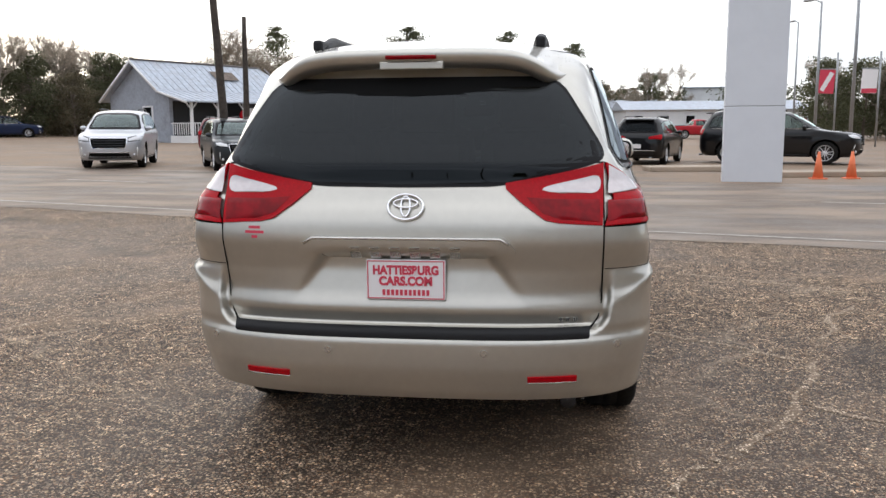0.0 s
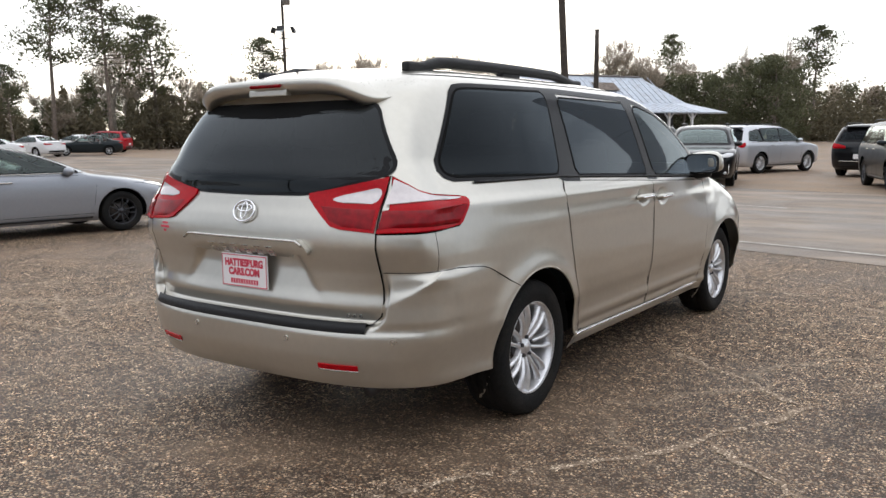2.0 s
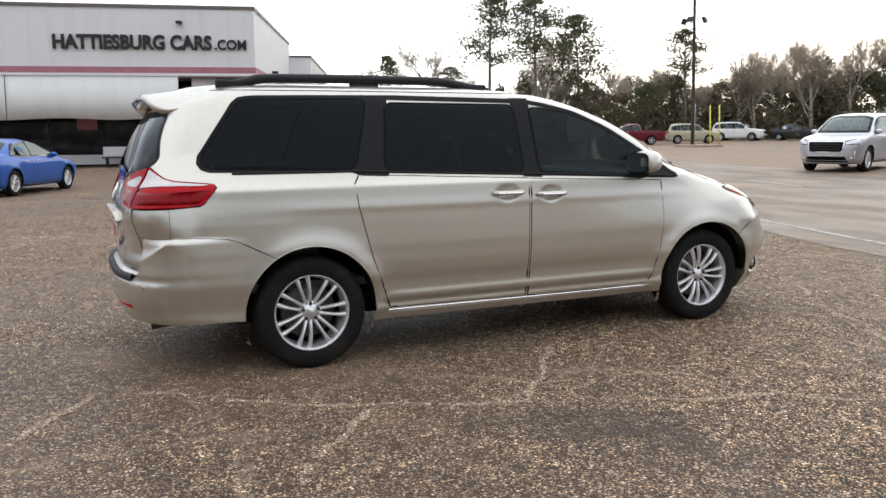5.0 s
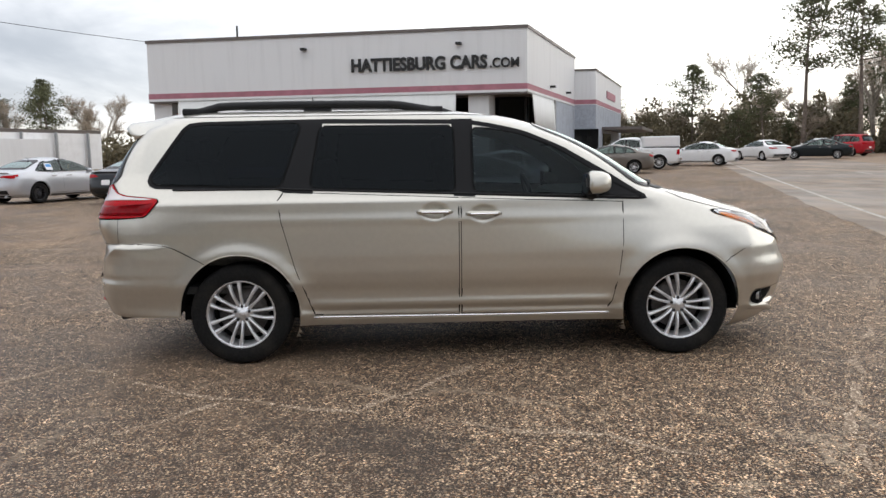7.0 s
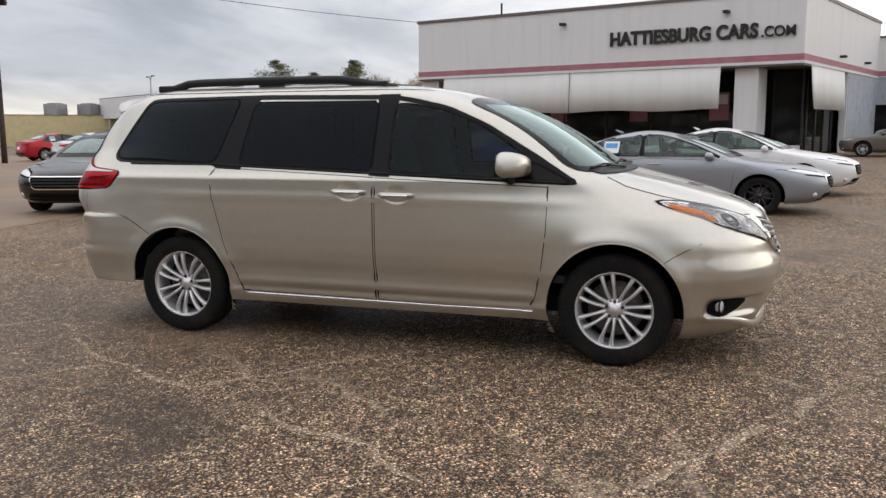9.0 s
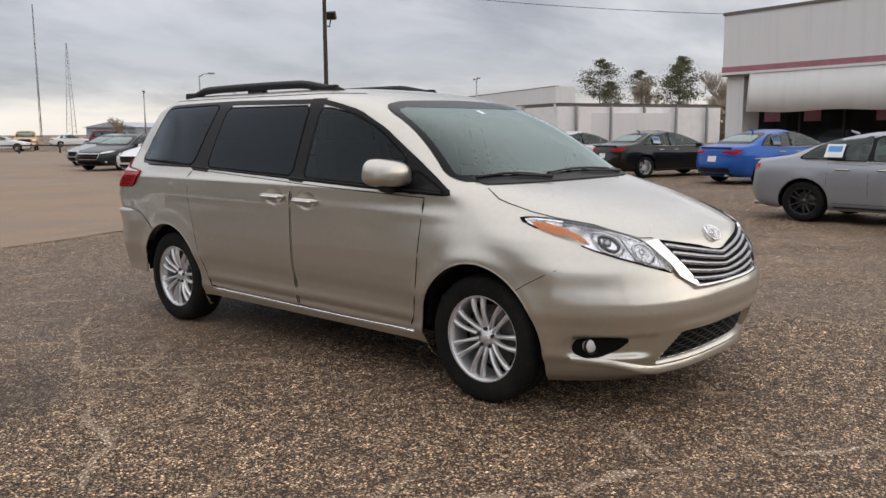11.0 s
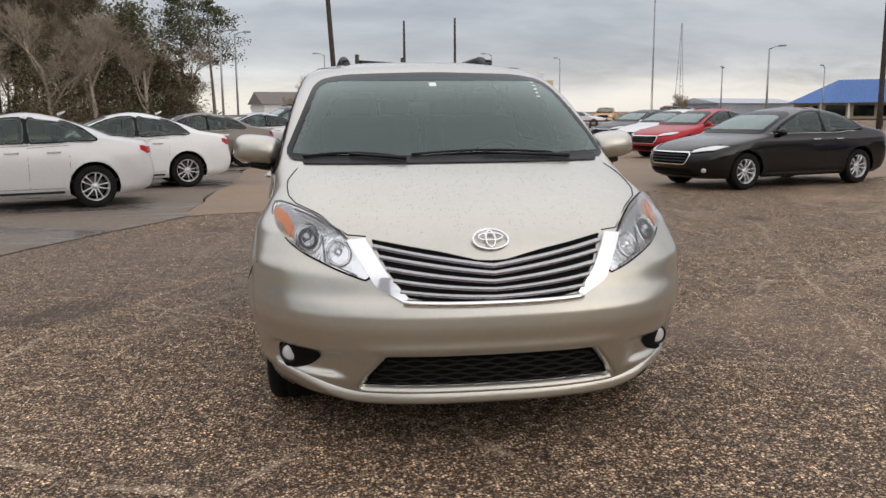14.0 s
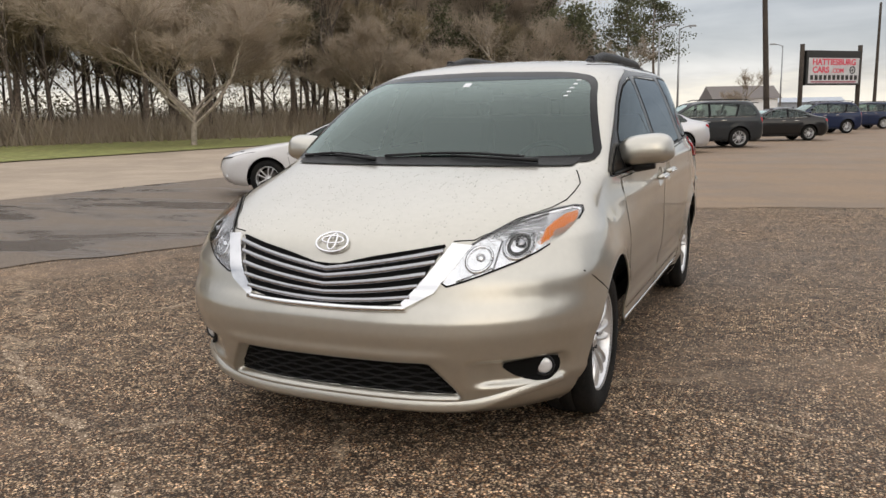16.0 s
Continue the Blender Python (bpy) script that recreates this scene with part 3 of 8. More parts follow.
# ---- car bodies ----
class Shell:
    """A car body as a stack of plan outlines. Each key row gives, at a height z: nose, nose rounding length and power,
    tail, tail rounding length and power, and half width."""

    def __init__(self, keys, taper=0.05, wheels=(), arch=0.40, flare=0.015, wheel_z=0.35, taper_from=1.2, taper_len=1.3, deform=None, plan=None):
        keys = sorted(keys)
        zs = [k[0] for k in keys]
        self.z0, self.z1 = zs[0], zs[-1]
        self.f = [smooth_curve(zs, [k[i] for k in keys]) for i in range(1, 8)]
        self.taper, self.wheels, self.arch, self.flare, self.wheel_z = taper, wheels, arch, flare, wheel_z
        self.taper_from, self.taper_len = taper_from, taper_len
        self.deform, self.plan = deform, plan

    def narrow(self, y, z):
        if self.plan:
            return self.plan(y, z)
        s = np.clip((-y - self.taper_from) / self.taper_len, 0, 1.3)
        return 1 - self.taper * s * s * (1 + 0.8 * np.clip((z - 1.0) / 0.6, 0, 1))

    def bulge(self, y, z):
        out = 0 * (y + z)
        for wy in self.wheels:
            r = np.sqrt((y - wy) ** 2 + (z - self.wheel_z) ** 2)
            out = np.maximum(out, self.flare * np.exp(-((r - self.arch) / 0.07) ** 2))
        return out

    def X(self, y, z):
        y, z = np.asarray(y, float), np.asarray(z, float)
        yf, lf, nf, yr, lr, nr, w = [f(z) for f in self.f]
        q = np.clip((y - (yf - lf)) / lf, 0, 1)
        p = np.clip(((yr + lr) - y) / lr, 0, 1)
        x = w * (1 - q ** nf) ** (1 / nf) * (1 - p ** nr) ** (1 / nr)
        return x * self.narrow(y, z) + self.bulge(y, z) * (x > 0.3)

    def Yf(self, x, z):
        yf, lf, nf, yr, lr, nr, w = [f(np.asarray(z, float)) for f in self.f]
        y = yf - lf + lf * (1 - np.clip(np.abs(x) / w, 0, 1) ** nf) ** (1 / nf)
        for k in range(5 if self.plan else 0):
            y = yf - lf + lf * (1 - np.clip(np.abs(x) / (w * self.plan(y, z)), 0, 1) ** nf) ** (1 / nf)
        return y

    def Yr(self, x, z):
        yf, lf, nf, yr, lr, nr, w = [f(np.asarray(z, float)) for f in self.f]
        w = w * self.narrow(yr + lr * 0.3, z)
        return yr + lr - lr * (1 - np.clip(np.abs(x) / w, 0, 1) ** nr) ** (1 / nr)

    def tail_wrap(self, u, z):
        """u 0 to 1 runs from the middle of the tail round the corner; past 1, metres forward along the side."""
        u, z = np.asarray(u, float), np.asarray(z, float)
        yf, lf, nf, yr, lr, nr, w = [f(z) for f in self.f]
        a = np.clip(u, 0, 1) * math.pi / 2
        y = yr + lr - lr * np.cos(a).clip(1e-9) ** (2 / nr) + np.maximum(u - 1, 0)
        x = w * np.sin(a) ** (2 / nr) * self.narrow(y, z)
        return x, y

    def tail_u(self, x, z):
        us = np.linspace(0, 1, 400)
        return float(np.interp(x, self.tail_wrap(us, np.full(400, z))[0], us))

    def mesh(self, name, mat, zs, nf=26, ns=70, nr=24, holes=()):
        """The skin; holes: tests (x, y, z) that leave faces out. Wheel arches are cut round."""
        rows = []
        for z in zs:
            yf, lf, pf, yr, lr, pr, w = [float(f(z)) for f in self.f]
            a = np.linspace(0, math.pi / 2, nf)
            x1, y1 = w * np.sin(a) ** (2 / pf), yf - lf + lf * np.cos(a).clip(0) ** (2 / pf)
            y2 = np.linspace(yf - lf, yr + lr, ns + 2)[1:-1]
            b = np.linspace(math.pi / 2, 0, nr)
            x3, y3 = w * np.sin(b) ** (2 / pr), yr + lr - lr * np.cos(b).clip(0) ** (2 / pr)
            x, y = np.concatenate([x1, np.full(ns, w), x3]), np.concatenate([y1, y2, y3])
            zz = np.full_like(x, z)
            x = x * self.narrow(y, zz) + self.bulge(y, zz) * (x > 0.6 * w)
            if self.deform:
                x, y, zz = self.deform(x, y, zz)
            rows.append(np.stack([x, y, zz], 1))
        half = np.array(rows)
        n = half.shape[1]
        ring = np.concatenate([half, (half * [-1, 1, 1])[:, n - 2:0:-1]], 1)
        k, m = ring.shape[:2]
        flat = ring.reshape(-1, 3)
        inside = np.zeros(len(flat), bool)
        for wy in self.wheels:
            r = np.hypot(flat[:, 1] - wy, flat[:, 2] - self.wheel_z)
            inside |= (r < self.arch) & (np.abs(flat[:, 0]) > 0.45)
        faces = []
        for i in range(k - 1):
            for j in range(m):
                q = (i * m + j, (i + 1) * m + j, (i + 1) * m + (j + 1) % m, i * m + (j + 1) % m)
                if inside[list(q)].all():
                    continue
                c = flat[list(q)].mean(0)
                if any(h(*c) for h in holes):
                    continue
                faces.append(q)
        for wy in self.wheels:
            r = np.hypot(flat[:, 1] - wy, flat[:, 2] - self.wheel_z)
            cut = (r < self.arch) & (np.abs(flat[:, 0]) > 0.45)
            s = self.arch / np.maximum(r[cut], 1e-6)
            flat[cut, 1] = wy + (flat[cut, 1] - wy) * s
            flat[cut, 2] = self.wheel_z + (flat[cut, 2] - self.wheel_z) * s
        top = len(flat)
        verts = [*flat, flat[(k - 1) * m:].mean(0)]
        faces += [((k - 1) * m + j, top, (k - 1) * m + (j + 1) % m) for j in range(m)]
        used = sorted({i for f in faces for i in f})
        index = {v: i for i, v in enumerate(used)}
        return mesh_of(name, [verts[i] for i in used], [[index[i] for i in f] for f in faces], mat)


def rounded(poly, times=2, r=0.035):
    """Corner cutting, for polygons with soft corners of about that radius."""
    p = np.array(poly, float)
    for k in range(times):
        q = np.roll(p, -1, 0)
        d = np.linalg.norm(q - p, axis=1, keepdims=True)
        f = np.minimum(0.25, r / (1 + k) / np.maximum(d, 1e-9))
        p = np.stack([p + (q - p) * f, q + (p - q) * f], 1).reshape(-1, 2)
    return p


def on_skin(fn, a, b, off):
    """Points on a mapped surface, moved out along its normal."""
    e = 1e-3
    p = np.stack(fn(a, b), -1)
    pa = (np.stack(fn(a + e, b), -1) - np.stack(fn(a - e, b), -1))
    pb = (np.stack(fn(a, b + e), -1) - np.stack(fn(a, b - e), -1))
    n = np.cross(pa, pb)
    n /= np.maximum(np.linalg.norm(n, axis=-1, keepdims=True), 1e-9)
    away = p - np.array([0, 0, 0.8]) * 1.0
    away[..., 1] *= 0.35
    n *= np.sign((n * away).sum(-1, keepdims=True) + 1e-12)
    return p + n * off


def patch_data(poly, fn, off, rows=10, cols=16, skirt=0.0):
    """Fills a polygon (one span at each height) as a grid on a mapped surface, with a skirt turned in."""
    p = np.array(poly, float)
    z0, z1 = p[:, 1].min(), p[:, 1].max()
    zs = z0 + (z1 - z0) * (0.5 - 0.5 * np.cos(np.linspace(0.03, math.pi - 0.03, rows + 1)))
    a = np.zeros((rows + 1, cols + 1))
    for i, z in enumerate(zs):
        hits = []
        for (x0, y0), (x1, y1) in zip(p, np.roll(p, -1, 0)):
            if (y0 - z) * (y1 - z) <= 0 and y0 != y1:
                hits.append(x0 + (x1 - x0) * (z - y0) / (y1 - y0))
        a[i] = np.linspace(min(hits), max(hits), cols + 1)
    b = np.repeat(zs[:, None], cols + 1, 1)
    pts = on_skin(fn, a, b, off)
    n = cols + 1
    verts = list(pts.reshape(-1, 3))
    faces = [(i * n + j, i * n + j + 1, (i + 1) * n + j + 1, (i + 1) * n + j) for i in range(rows) for j in range(cols)]
    if skirt:
        rim = [(0, j) for j in range(cols)] + [(i, cols) for i in range(rows)] + [(rows, j) for j in range(cols, 0, -1)] + [(i, 0) for i in range(rows, 0, -1)]
        low = on_skin(fn, a, b, off - skirt)
        base, m = len(verts), len(rim)
        verts += [pts[i, j] for i, j in rim] + [low[i, j] for i, j in rim]
        faces += [(base + k, base + m + k, base + m + (k + 1) % m, base + (k + 1) % m) for k in range(m)]
    q = faces[len(faces) // 2 if not skirt else (rows // 2) * cols + cols // 2]
    v = [Vector(verts[i]) for i in q]
    out = (v[1] - v[0]).cross(v[2] - v[0])
    away = v[0] - Vector((0, 0, 0.8))
    away.y *= 0.35
    if out.dot(away) < 0:
        faces = [f[::-1] for f in faces]
    return verts, faces


def patch(name, poly, fn, off, mat, parent, rows=10, cols=16, skirt=0.0, label=""):
    v, f = patch_data(poly, fn, off, rows, cols, skirt)
    return part(name, mesh_of(name, v, f, mat), mat, parent, label)


def loop_band(name, outer, inner, fn, off, mat, parent, label=""):
    """A band between two loops with the same number of corners."""
    o, i = np.array(outer, float), np.array(inner, float)
    k = len(o)
    steps = 5
    rows = [o + (i - o) * s / steps for s in range(steps + 1)]
    pts = [on_skin(fn, r[:, 0], r[:, 1], off) for r in rows]
    verts = [p for r in pts for p in r]
    faces = [(s * k + j, s * k + (j + 1) % k, (s + 1) * k + (j + 1) % k, (s + 1) * k + j) for s in range(steps) for j in range(k)]
    return part(name, mesh_of(name, verts, faces, mat), mat, parent, label)


def inset(poly, d):
    """Moves the outline of a polygon inwards."""
    p = np.array(poly, float)
    a, b = p - np.roll(p, 1, 0), np.roll(p, -1, 0) - p
    area = (p[:, 0] * np.roll(p[:, 1], -1) - np.roll(p[:, 0], -1) * p[:, 1]).sum()
    na, nb = np.stack([-a[:, 1], a[:, 0]], 1), np.stack([-b[:, 1], b[:, 0]], 1)
    na /= np.maximum(np.linalg.norm(na, axis=1, keepdims=True), 1e-9)
    nb /= np.maximum(np.linalg.norm(nb, axis=1, keepdims=True), 1e-9)
    n = na + nb
    n /= np.maximum((n * na).sum(1, keepdims=True), 0.4)
    return p + n * d * np.sign(area)


def dense(poly, step=0.03):
    """Adds points along the edges."""
    out = []
    p = np.array(poly, float)
    for a, b in zip(p, np.roll(p, -1, 0)):
        k = max(1, int(np.hypot(*(b - a)) / step))
        out += [a + (b - a) * i / k for i in range(k)]
    return np.array(out)


def within(poly):
    """A test whether (a, b) lies in the polygon."""
    p = np.array(poly, float)
    q = np.roll(p, -1, 0)

    def test(a, b):
        with np.errstate(divide="ignore", invalid="ignore"):
            cross = ((p[:, 1] > b) != (q[:, 1] > b)) & (a < (q[:, 0] - p[:, 0]) * (b - p[:, 1]) / (q[:, 1] - p[:, 1]) + p[:, 0])
        return bool(cross.sum() % 2)
    return test


def rope(name, path, fn, off, radius, mat, parent, sides=6, label=""):
    """A thin rounded strip that follows a line on a mapped surface."""
    p = np.array(path, float)
    pts = on_skin(fn, p[:, 0], p[:, 1], off)
    return tube(name, [Vector(q) for q in pts], radius, mat, parent, sides, label)


def wheel(parent, at, side, radius, width, rim_r, spokes, mat_rim, style="double"):
    """A wheel > tyre, rim > disc; its face points along side."""
    hub = empty("wheel")
    hub.parent = parent
    hub.matrix_basis = pose(*at) @ (Matrix.Identity(4) if side > 0 else pose(0, 0, 0, 0, 0, 180))
    h = width / 2
    prof = [(rim_r - 0.005, -h * 0.85), (rim_r + 0.02, -h * 0.98), (radius * 0.90, -h), (radius * 0.975, -h * 0.86), (radius, -h * 0.6), (radius, -h * 0.32), (radius - 0.006, -h * 0.30), (radius - 0.006, -h * 0.26), (radius, -h * 0.24), (radius, h * 0.24), (radius - 0.006, h * 0.26), (radius - 0.006, h * 0.30), (radius, h * 0.32), (radius, h * 0.6), (radius * 0.975, h * 0.86), (radius * 0.90, h), (rim_r + 0.02, h * 0.98), (rim_r - 0.005, h * 0.85)]
    key = f"tyre_{radius}_{width}_{rim_r}"
    if key not in MESHES:
        v, f = lathe_data(prof, 40)
        MESHES[key] = mesh_of("tyre", v, [q[::-1] for q in f], M["rubber"])
    part("tyre", MESHES[key], None, hub)
    key = f"rim_{radius}_{width}_{rim_r}_{spokes}_{style}_{mat_rim.name}"
    if key not in MESHES:
        verts, faces = lathe_data([(rim_r * 0.93, -h * 0.8), (rim_r * 0.90, h * 0.3), (rim_r * 0.955, h * 0.78), (rim_r * 1.0, h * 0.90), (rim_r * 1.02, h * 0.86), (rim_r * 1.0, h * 0.72)], 40)

        def add(v, f):
            b = len(verts)
            verts.extend([tuple(q) for q in v])
            faces.extend([tuple(i + b for i in q) for q in f])
        add(*lathe_data([(0.0, h * 0.60), (rim_r * 0.14, h * 0.60), (rim_r * 0.17, h * 0.52), (rim_r * 0.27, h * 0.50), (rim_r * 0.30, h * 0.42), (rim_r * 0.26, h * 0.1)], 28))
        for k in range(spokes):
            for o in ((-1, 1) if style == "double" else (0,)):
                base = 2 * math.pi * k / spokes
                w0 = base + o * (0.50 * math.pi / spokes)
                w1 = base + o * (0.34 * math.pi / spokes)
                pts, ws = [], []
                for s in np.linspace(0, 1, 6):
                    r = rim_r * (0.22 + 0.74 * s)
                    w = w0 + (w1 - w0) * s
                    x = h * (0.50 + 0.24 * math.sin(s * math.pi * 0.75) + 0.02 * s)
                    half = rim_r * ((0.041 + 0.085 * (s - 0.42) ** 2) if style == "double" else (0.075 + 0.035 * s))
                    pts.append((r, w, x, half))
                v, f = [], []
                for r, w, x, half in pts:
                    c, s2 = math.cos(w), math.sin(w)
                    for dx, t in ((-0.022, -1.1), (0.0, -0.75), (0.006, 0.0), (0.0, 0.75), (-0.022, 1.1)):
                        v.append((x + dx, r * c - half * t * s2, r * s2 + half * t * c))
                for i in range(len(pts) - 1):
                    for j in range(4):
                        f.append((i * 5 + j, i * 5 + j + 1, i * 5 + j + 6, i * 5 + j + 5))
                add(v, f)
        add(*lathe_data([(0.0, h * 0.66), (rim_r * 0.10, h * 0.65), (rim_r * 0.125, h * 0.60), (rim_r * 0.125, h * 0.5)], 20))
        for k in range(5 if style == "double" and spokes == 5 else 0):
            w = 2 * math.pi * (k + 0.5) / 5
            bm = bmesh.new()
            bmesh.ops.create_cone(bm, cap_ends=True, segments=6, radius1=0.011, radius2=0.009, depth=0.02, matrix=pose(h * 0.53, 0.057 * math.cos(w), 0.057 * math.sin(w), 0, 90, 0))
            add([q.co for q in bm.verts], [[q.index for q in fc.verts] for fc in bm.faces])
            bm.free()
        MESHES[key] = mesh_of("rim", verts, faces, mat_rim)
        bm = bmesh.new()
        bm.from_mesh(MESHES[key])
        bmesh.ops.recalc_face_normals(bm, faces=bm.faces)
        bm.to_mesh(MESHES[key])
        bm.free()
    rim = part("rim", MESHES[key], None, hub)
    if spokes == 7:
        key = "lug_nut"
        if key not in MESHES:
            bm = bmesh.new()
            bmesh.ops.create_cone(bm, cap_ends=True, segments=8, radius1=0.0125, radius2=0.010, depth=0.022, matrix=pose(0, 0, 0, 0, 90, 0))
            MESHES[key] = bpy.data.meshes.new("lug_nut")
            bm.to_mesh(MESHES[key])
            bm.free()
            MESHES[key].materials.append(M["alloy_dark"])
        for k in range(5):
            w = 2 * math.pi * (k + 0.25) / 5
            part("lug_nut", MESHES[key], None, hub).matrix_basis = pose(h * 0.53, 0.050 * math.cos(w), 0.050 * math.sin(w))
    key = f"disc_{rim_r}"
    if key not in MESHES:
        v, f = lathe_data([(0.02, 0.0), (rim_r * 0.72, 0.0), (rim_r * 0.74, -0.01), (rim_r * 0.72, -0.025)], 28)
        MESHES[key] = mesh_of("brake_disc", v, f, M["disc"])
    part("brake_disc", MESHES[key], None, hub)
    key = f"back_{rim_r}"
    if key not in MESHES:
        v, f = lathe_data([(0.0, -h * 0.5), (rim_r * 0.95, -h * 0.5)], 20)
        MESHES[key] = mesh_of("wheel_back", v, f, M["liner"])
    part("wheel_back", MESHES[key], None, hub)
    return hub


MESHES = {}


def arch_liner(name, parent, wy, wz, r, x_out, x_in, side):
    v, f = [], []
    n = 20
    for i in range(n + 1):
        w = math.radians(1 + 178 * i / n)
        y, z = wy + r * math.cos(w), wz + r * math.sin(w)
        v += [(side * x_out, y, z), (side * x_in, y, z)]
    f = [(2 * i, 2 * i + 1, 2 * i + 3, 2 * i + 2) for i in range(n)]
    c = len(v)
    v.append((side * x_in, wy, wz))
    f += [(2 * i + 1, c, 2 * i + 3) for i in range(n)]
    return part(name, mesh_of(name, v, f, M["liner"]), None, parent)

# ---- the van ----
def step(a, b, v):
    t = np.clip((v - a) / (b - a), 0, 1)
    return t * t * (3 - 2 * t)


def van_plan(y, z):
    """The sides bow in towards both ends, most at the height of the glass."""
    y, z = np.asarray(y, float), np.asarray(z, float)
    back = np.clip((-y - 1.2) / 1.3, 0, 0.75) ** 2 * np.interp(z, [0.5, 0.9, 1.1, 1.3, 1.62], [0.06, 0.10, 0.155, 0.26, 0.28])
    fore = 0.066 * np.clip((y - 0.1) / 1.2, 0, 1.2) ** 2 * step(0.75, 1.1, z) * (1 - 0.85 * step(1.3, 1.88, y))
    return 1 - back - fore


def van_form(x, y, z):
    """Bumper shoulders, the plate recess in the tailgate, the snout, the fog pockets and the folded lower doors."""
    x, y, z = np.asarray(x, float), np.asarray(y, float), np.asarray(z, float)
    ax = np.abs(x)
    rear = step(-1.95, -2.15, y)
    gate = np.interp(z, [0.585, 0.615, 0.65, 0.72], [0.63, 0.705, 0.73, 0.742])
    crease = 0.660 + 0.166 * np.clip((y + 2.53) / 0.25, 0, 1) ** 1.5
    facet = np.clip((0.838 - z) / (0.838 - crease), 0, 1)
    # below the shoulder the bumper stands as far out as its middle
    corner = step(gate + 0.012, gate + 0.042, ax) * np.clip(2.594 + VAN.f[3](z), 0, 0.08) * facet * step(0.55, 0.57, z)
    flank = step(-1.85, -2.25, y) * np.clip((0.838 - z) / 0.03, 0, 1) * step(0.30, 0.38, z) * step(0.80, 0.90, ax)
    fender = step(1.15, 1.85, y) * step(2.12, 1.98, y) * step(0.28, 0.42, z) * (1 - step(0.85, 1.02, z)) * step(0.70, 0.90, ax)
    edge = 0.325 + 0.115 * (0.905 - z) / 0.16
    recess = (1 - step(edge - 0.035, edge + 0.012, ax)) * np.interp(z, [0.695, 0.74, 0.895, 0.905, 0.915], [0, 0.10, 1.0, 0.9, 0]) * rear
    front = step(1.7, 2.0, y)
    # cheeks turn away beside the snout, with fog pockets over a shelf
    fold = 0.545 + 0.10 * np.clip(0.60 - z, -0.1, 0.3)
    turn = np.sqrt(np.clip(ax - fold, 0, 1) ** 2 + 0.0004) - 0.02
    cheek = np.where(ax > fold, turn, 0) * (1 - step(0.86, 0.95, ax)) * step(0.24, 0.34, z) * (1 - step(0.62, 1.0, z)) * front
    pocket = step(0.57, 0.66, ax) * step(0.318, 0.350, z) * (1 - step(0.425, 0.452, z)) * (1 - step(0.868, 0.912, ax)) * front
    mouth_edge = np.interp(z, [0.28, 0.33, 0.44], [0.545, 0.520, 0.435])
    mouth = (1 - step(mouth_edge - 0.012, mouth_edge + 0.006, ax)) * step(0.272, 0.286, z) * (1 - step(0.426, 0.440, z)) * front
    brow = (1 - step(0.44, 0.56, ax)) * np.exp(-((z - 0.465) / 0.022) ** 2) * front
    y = y - corner * rear + 0.036 * recess - 0.05 * cheek - 0.040 * pocket - 0.050 * mouth + 0.008 * brow
    along = step(1.12, 0.95, np.abs(y)) * step(0.80, 0.88, ax)
    sill = (1 - step(0.355, 0.395, z)) * step(0.30, 0.31, z) * along
    ridge = np.exp(-((z - 0.985) / 0.03) ** 2) * step(-2.0, -1.4, y) * step(1.6, 1.0, y) * step(0.85, 0.92, ax)
    fold_low = (0.010 * np.exp(-((z - 0.41) / 0.028) ** 2) - 0.007 * np.exp(-((z - 0.53) / 0.06) ** 2)) * along
    return x + np.sign(x) * (0.014 * flank + 0.018 * fender - 0.012 * sill + 0.004 * ridge + fold_low), y, z


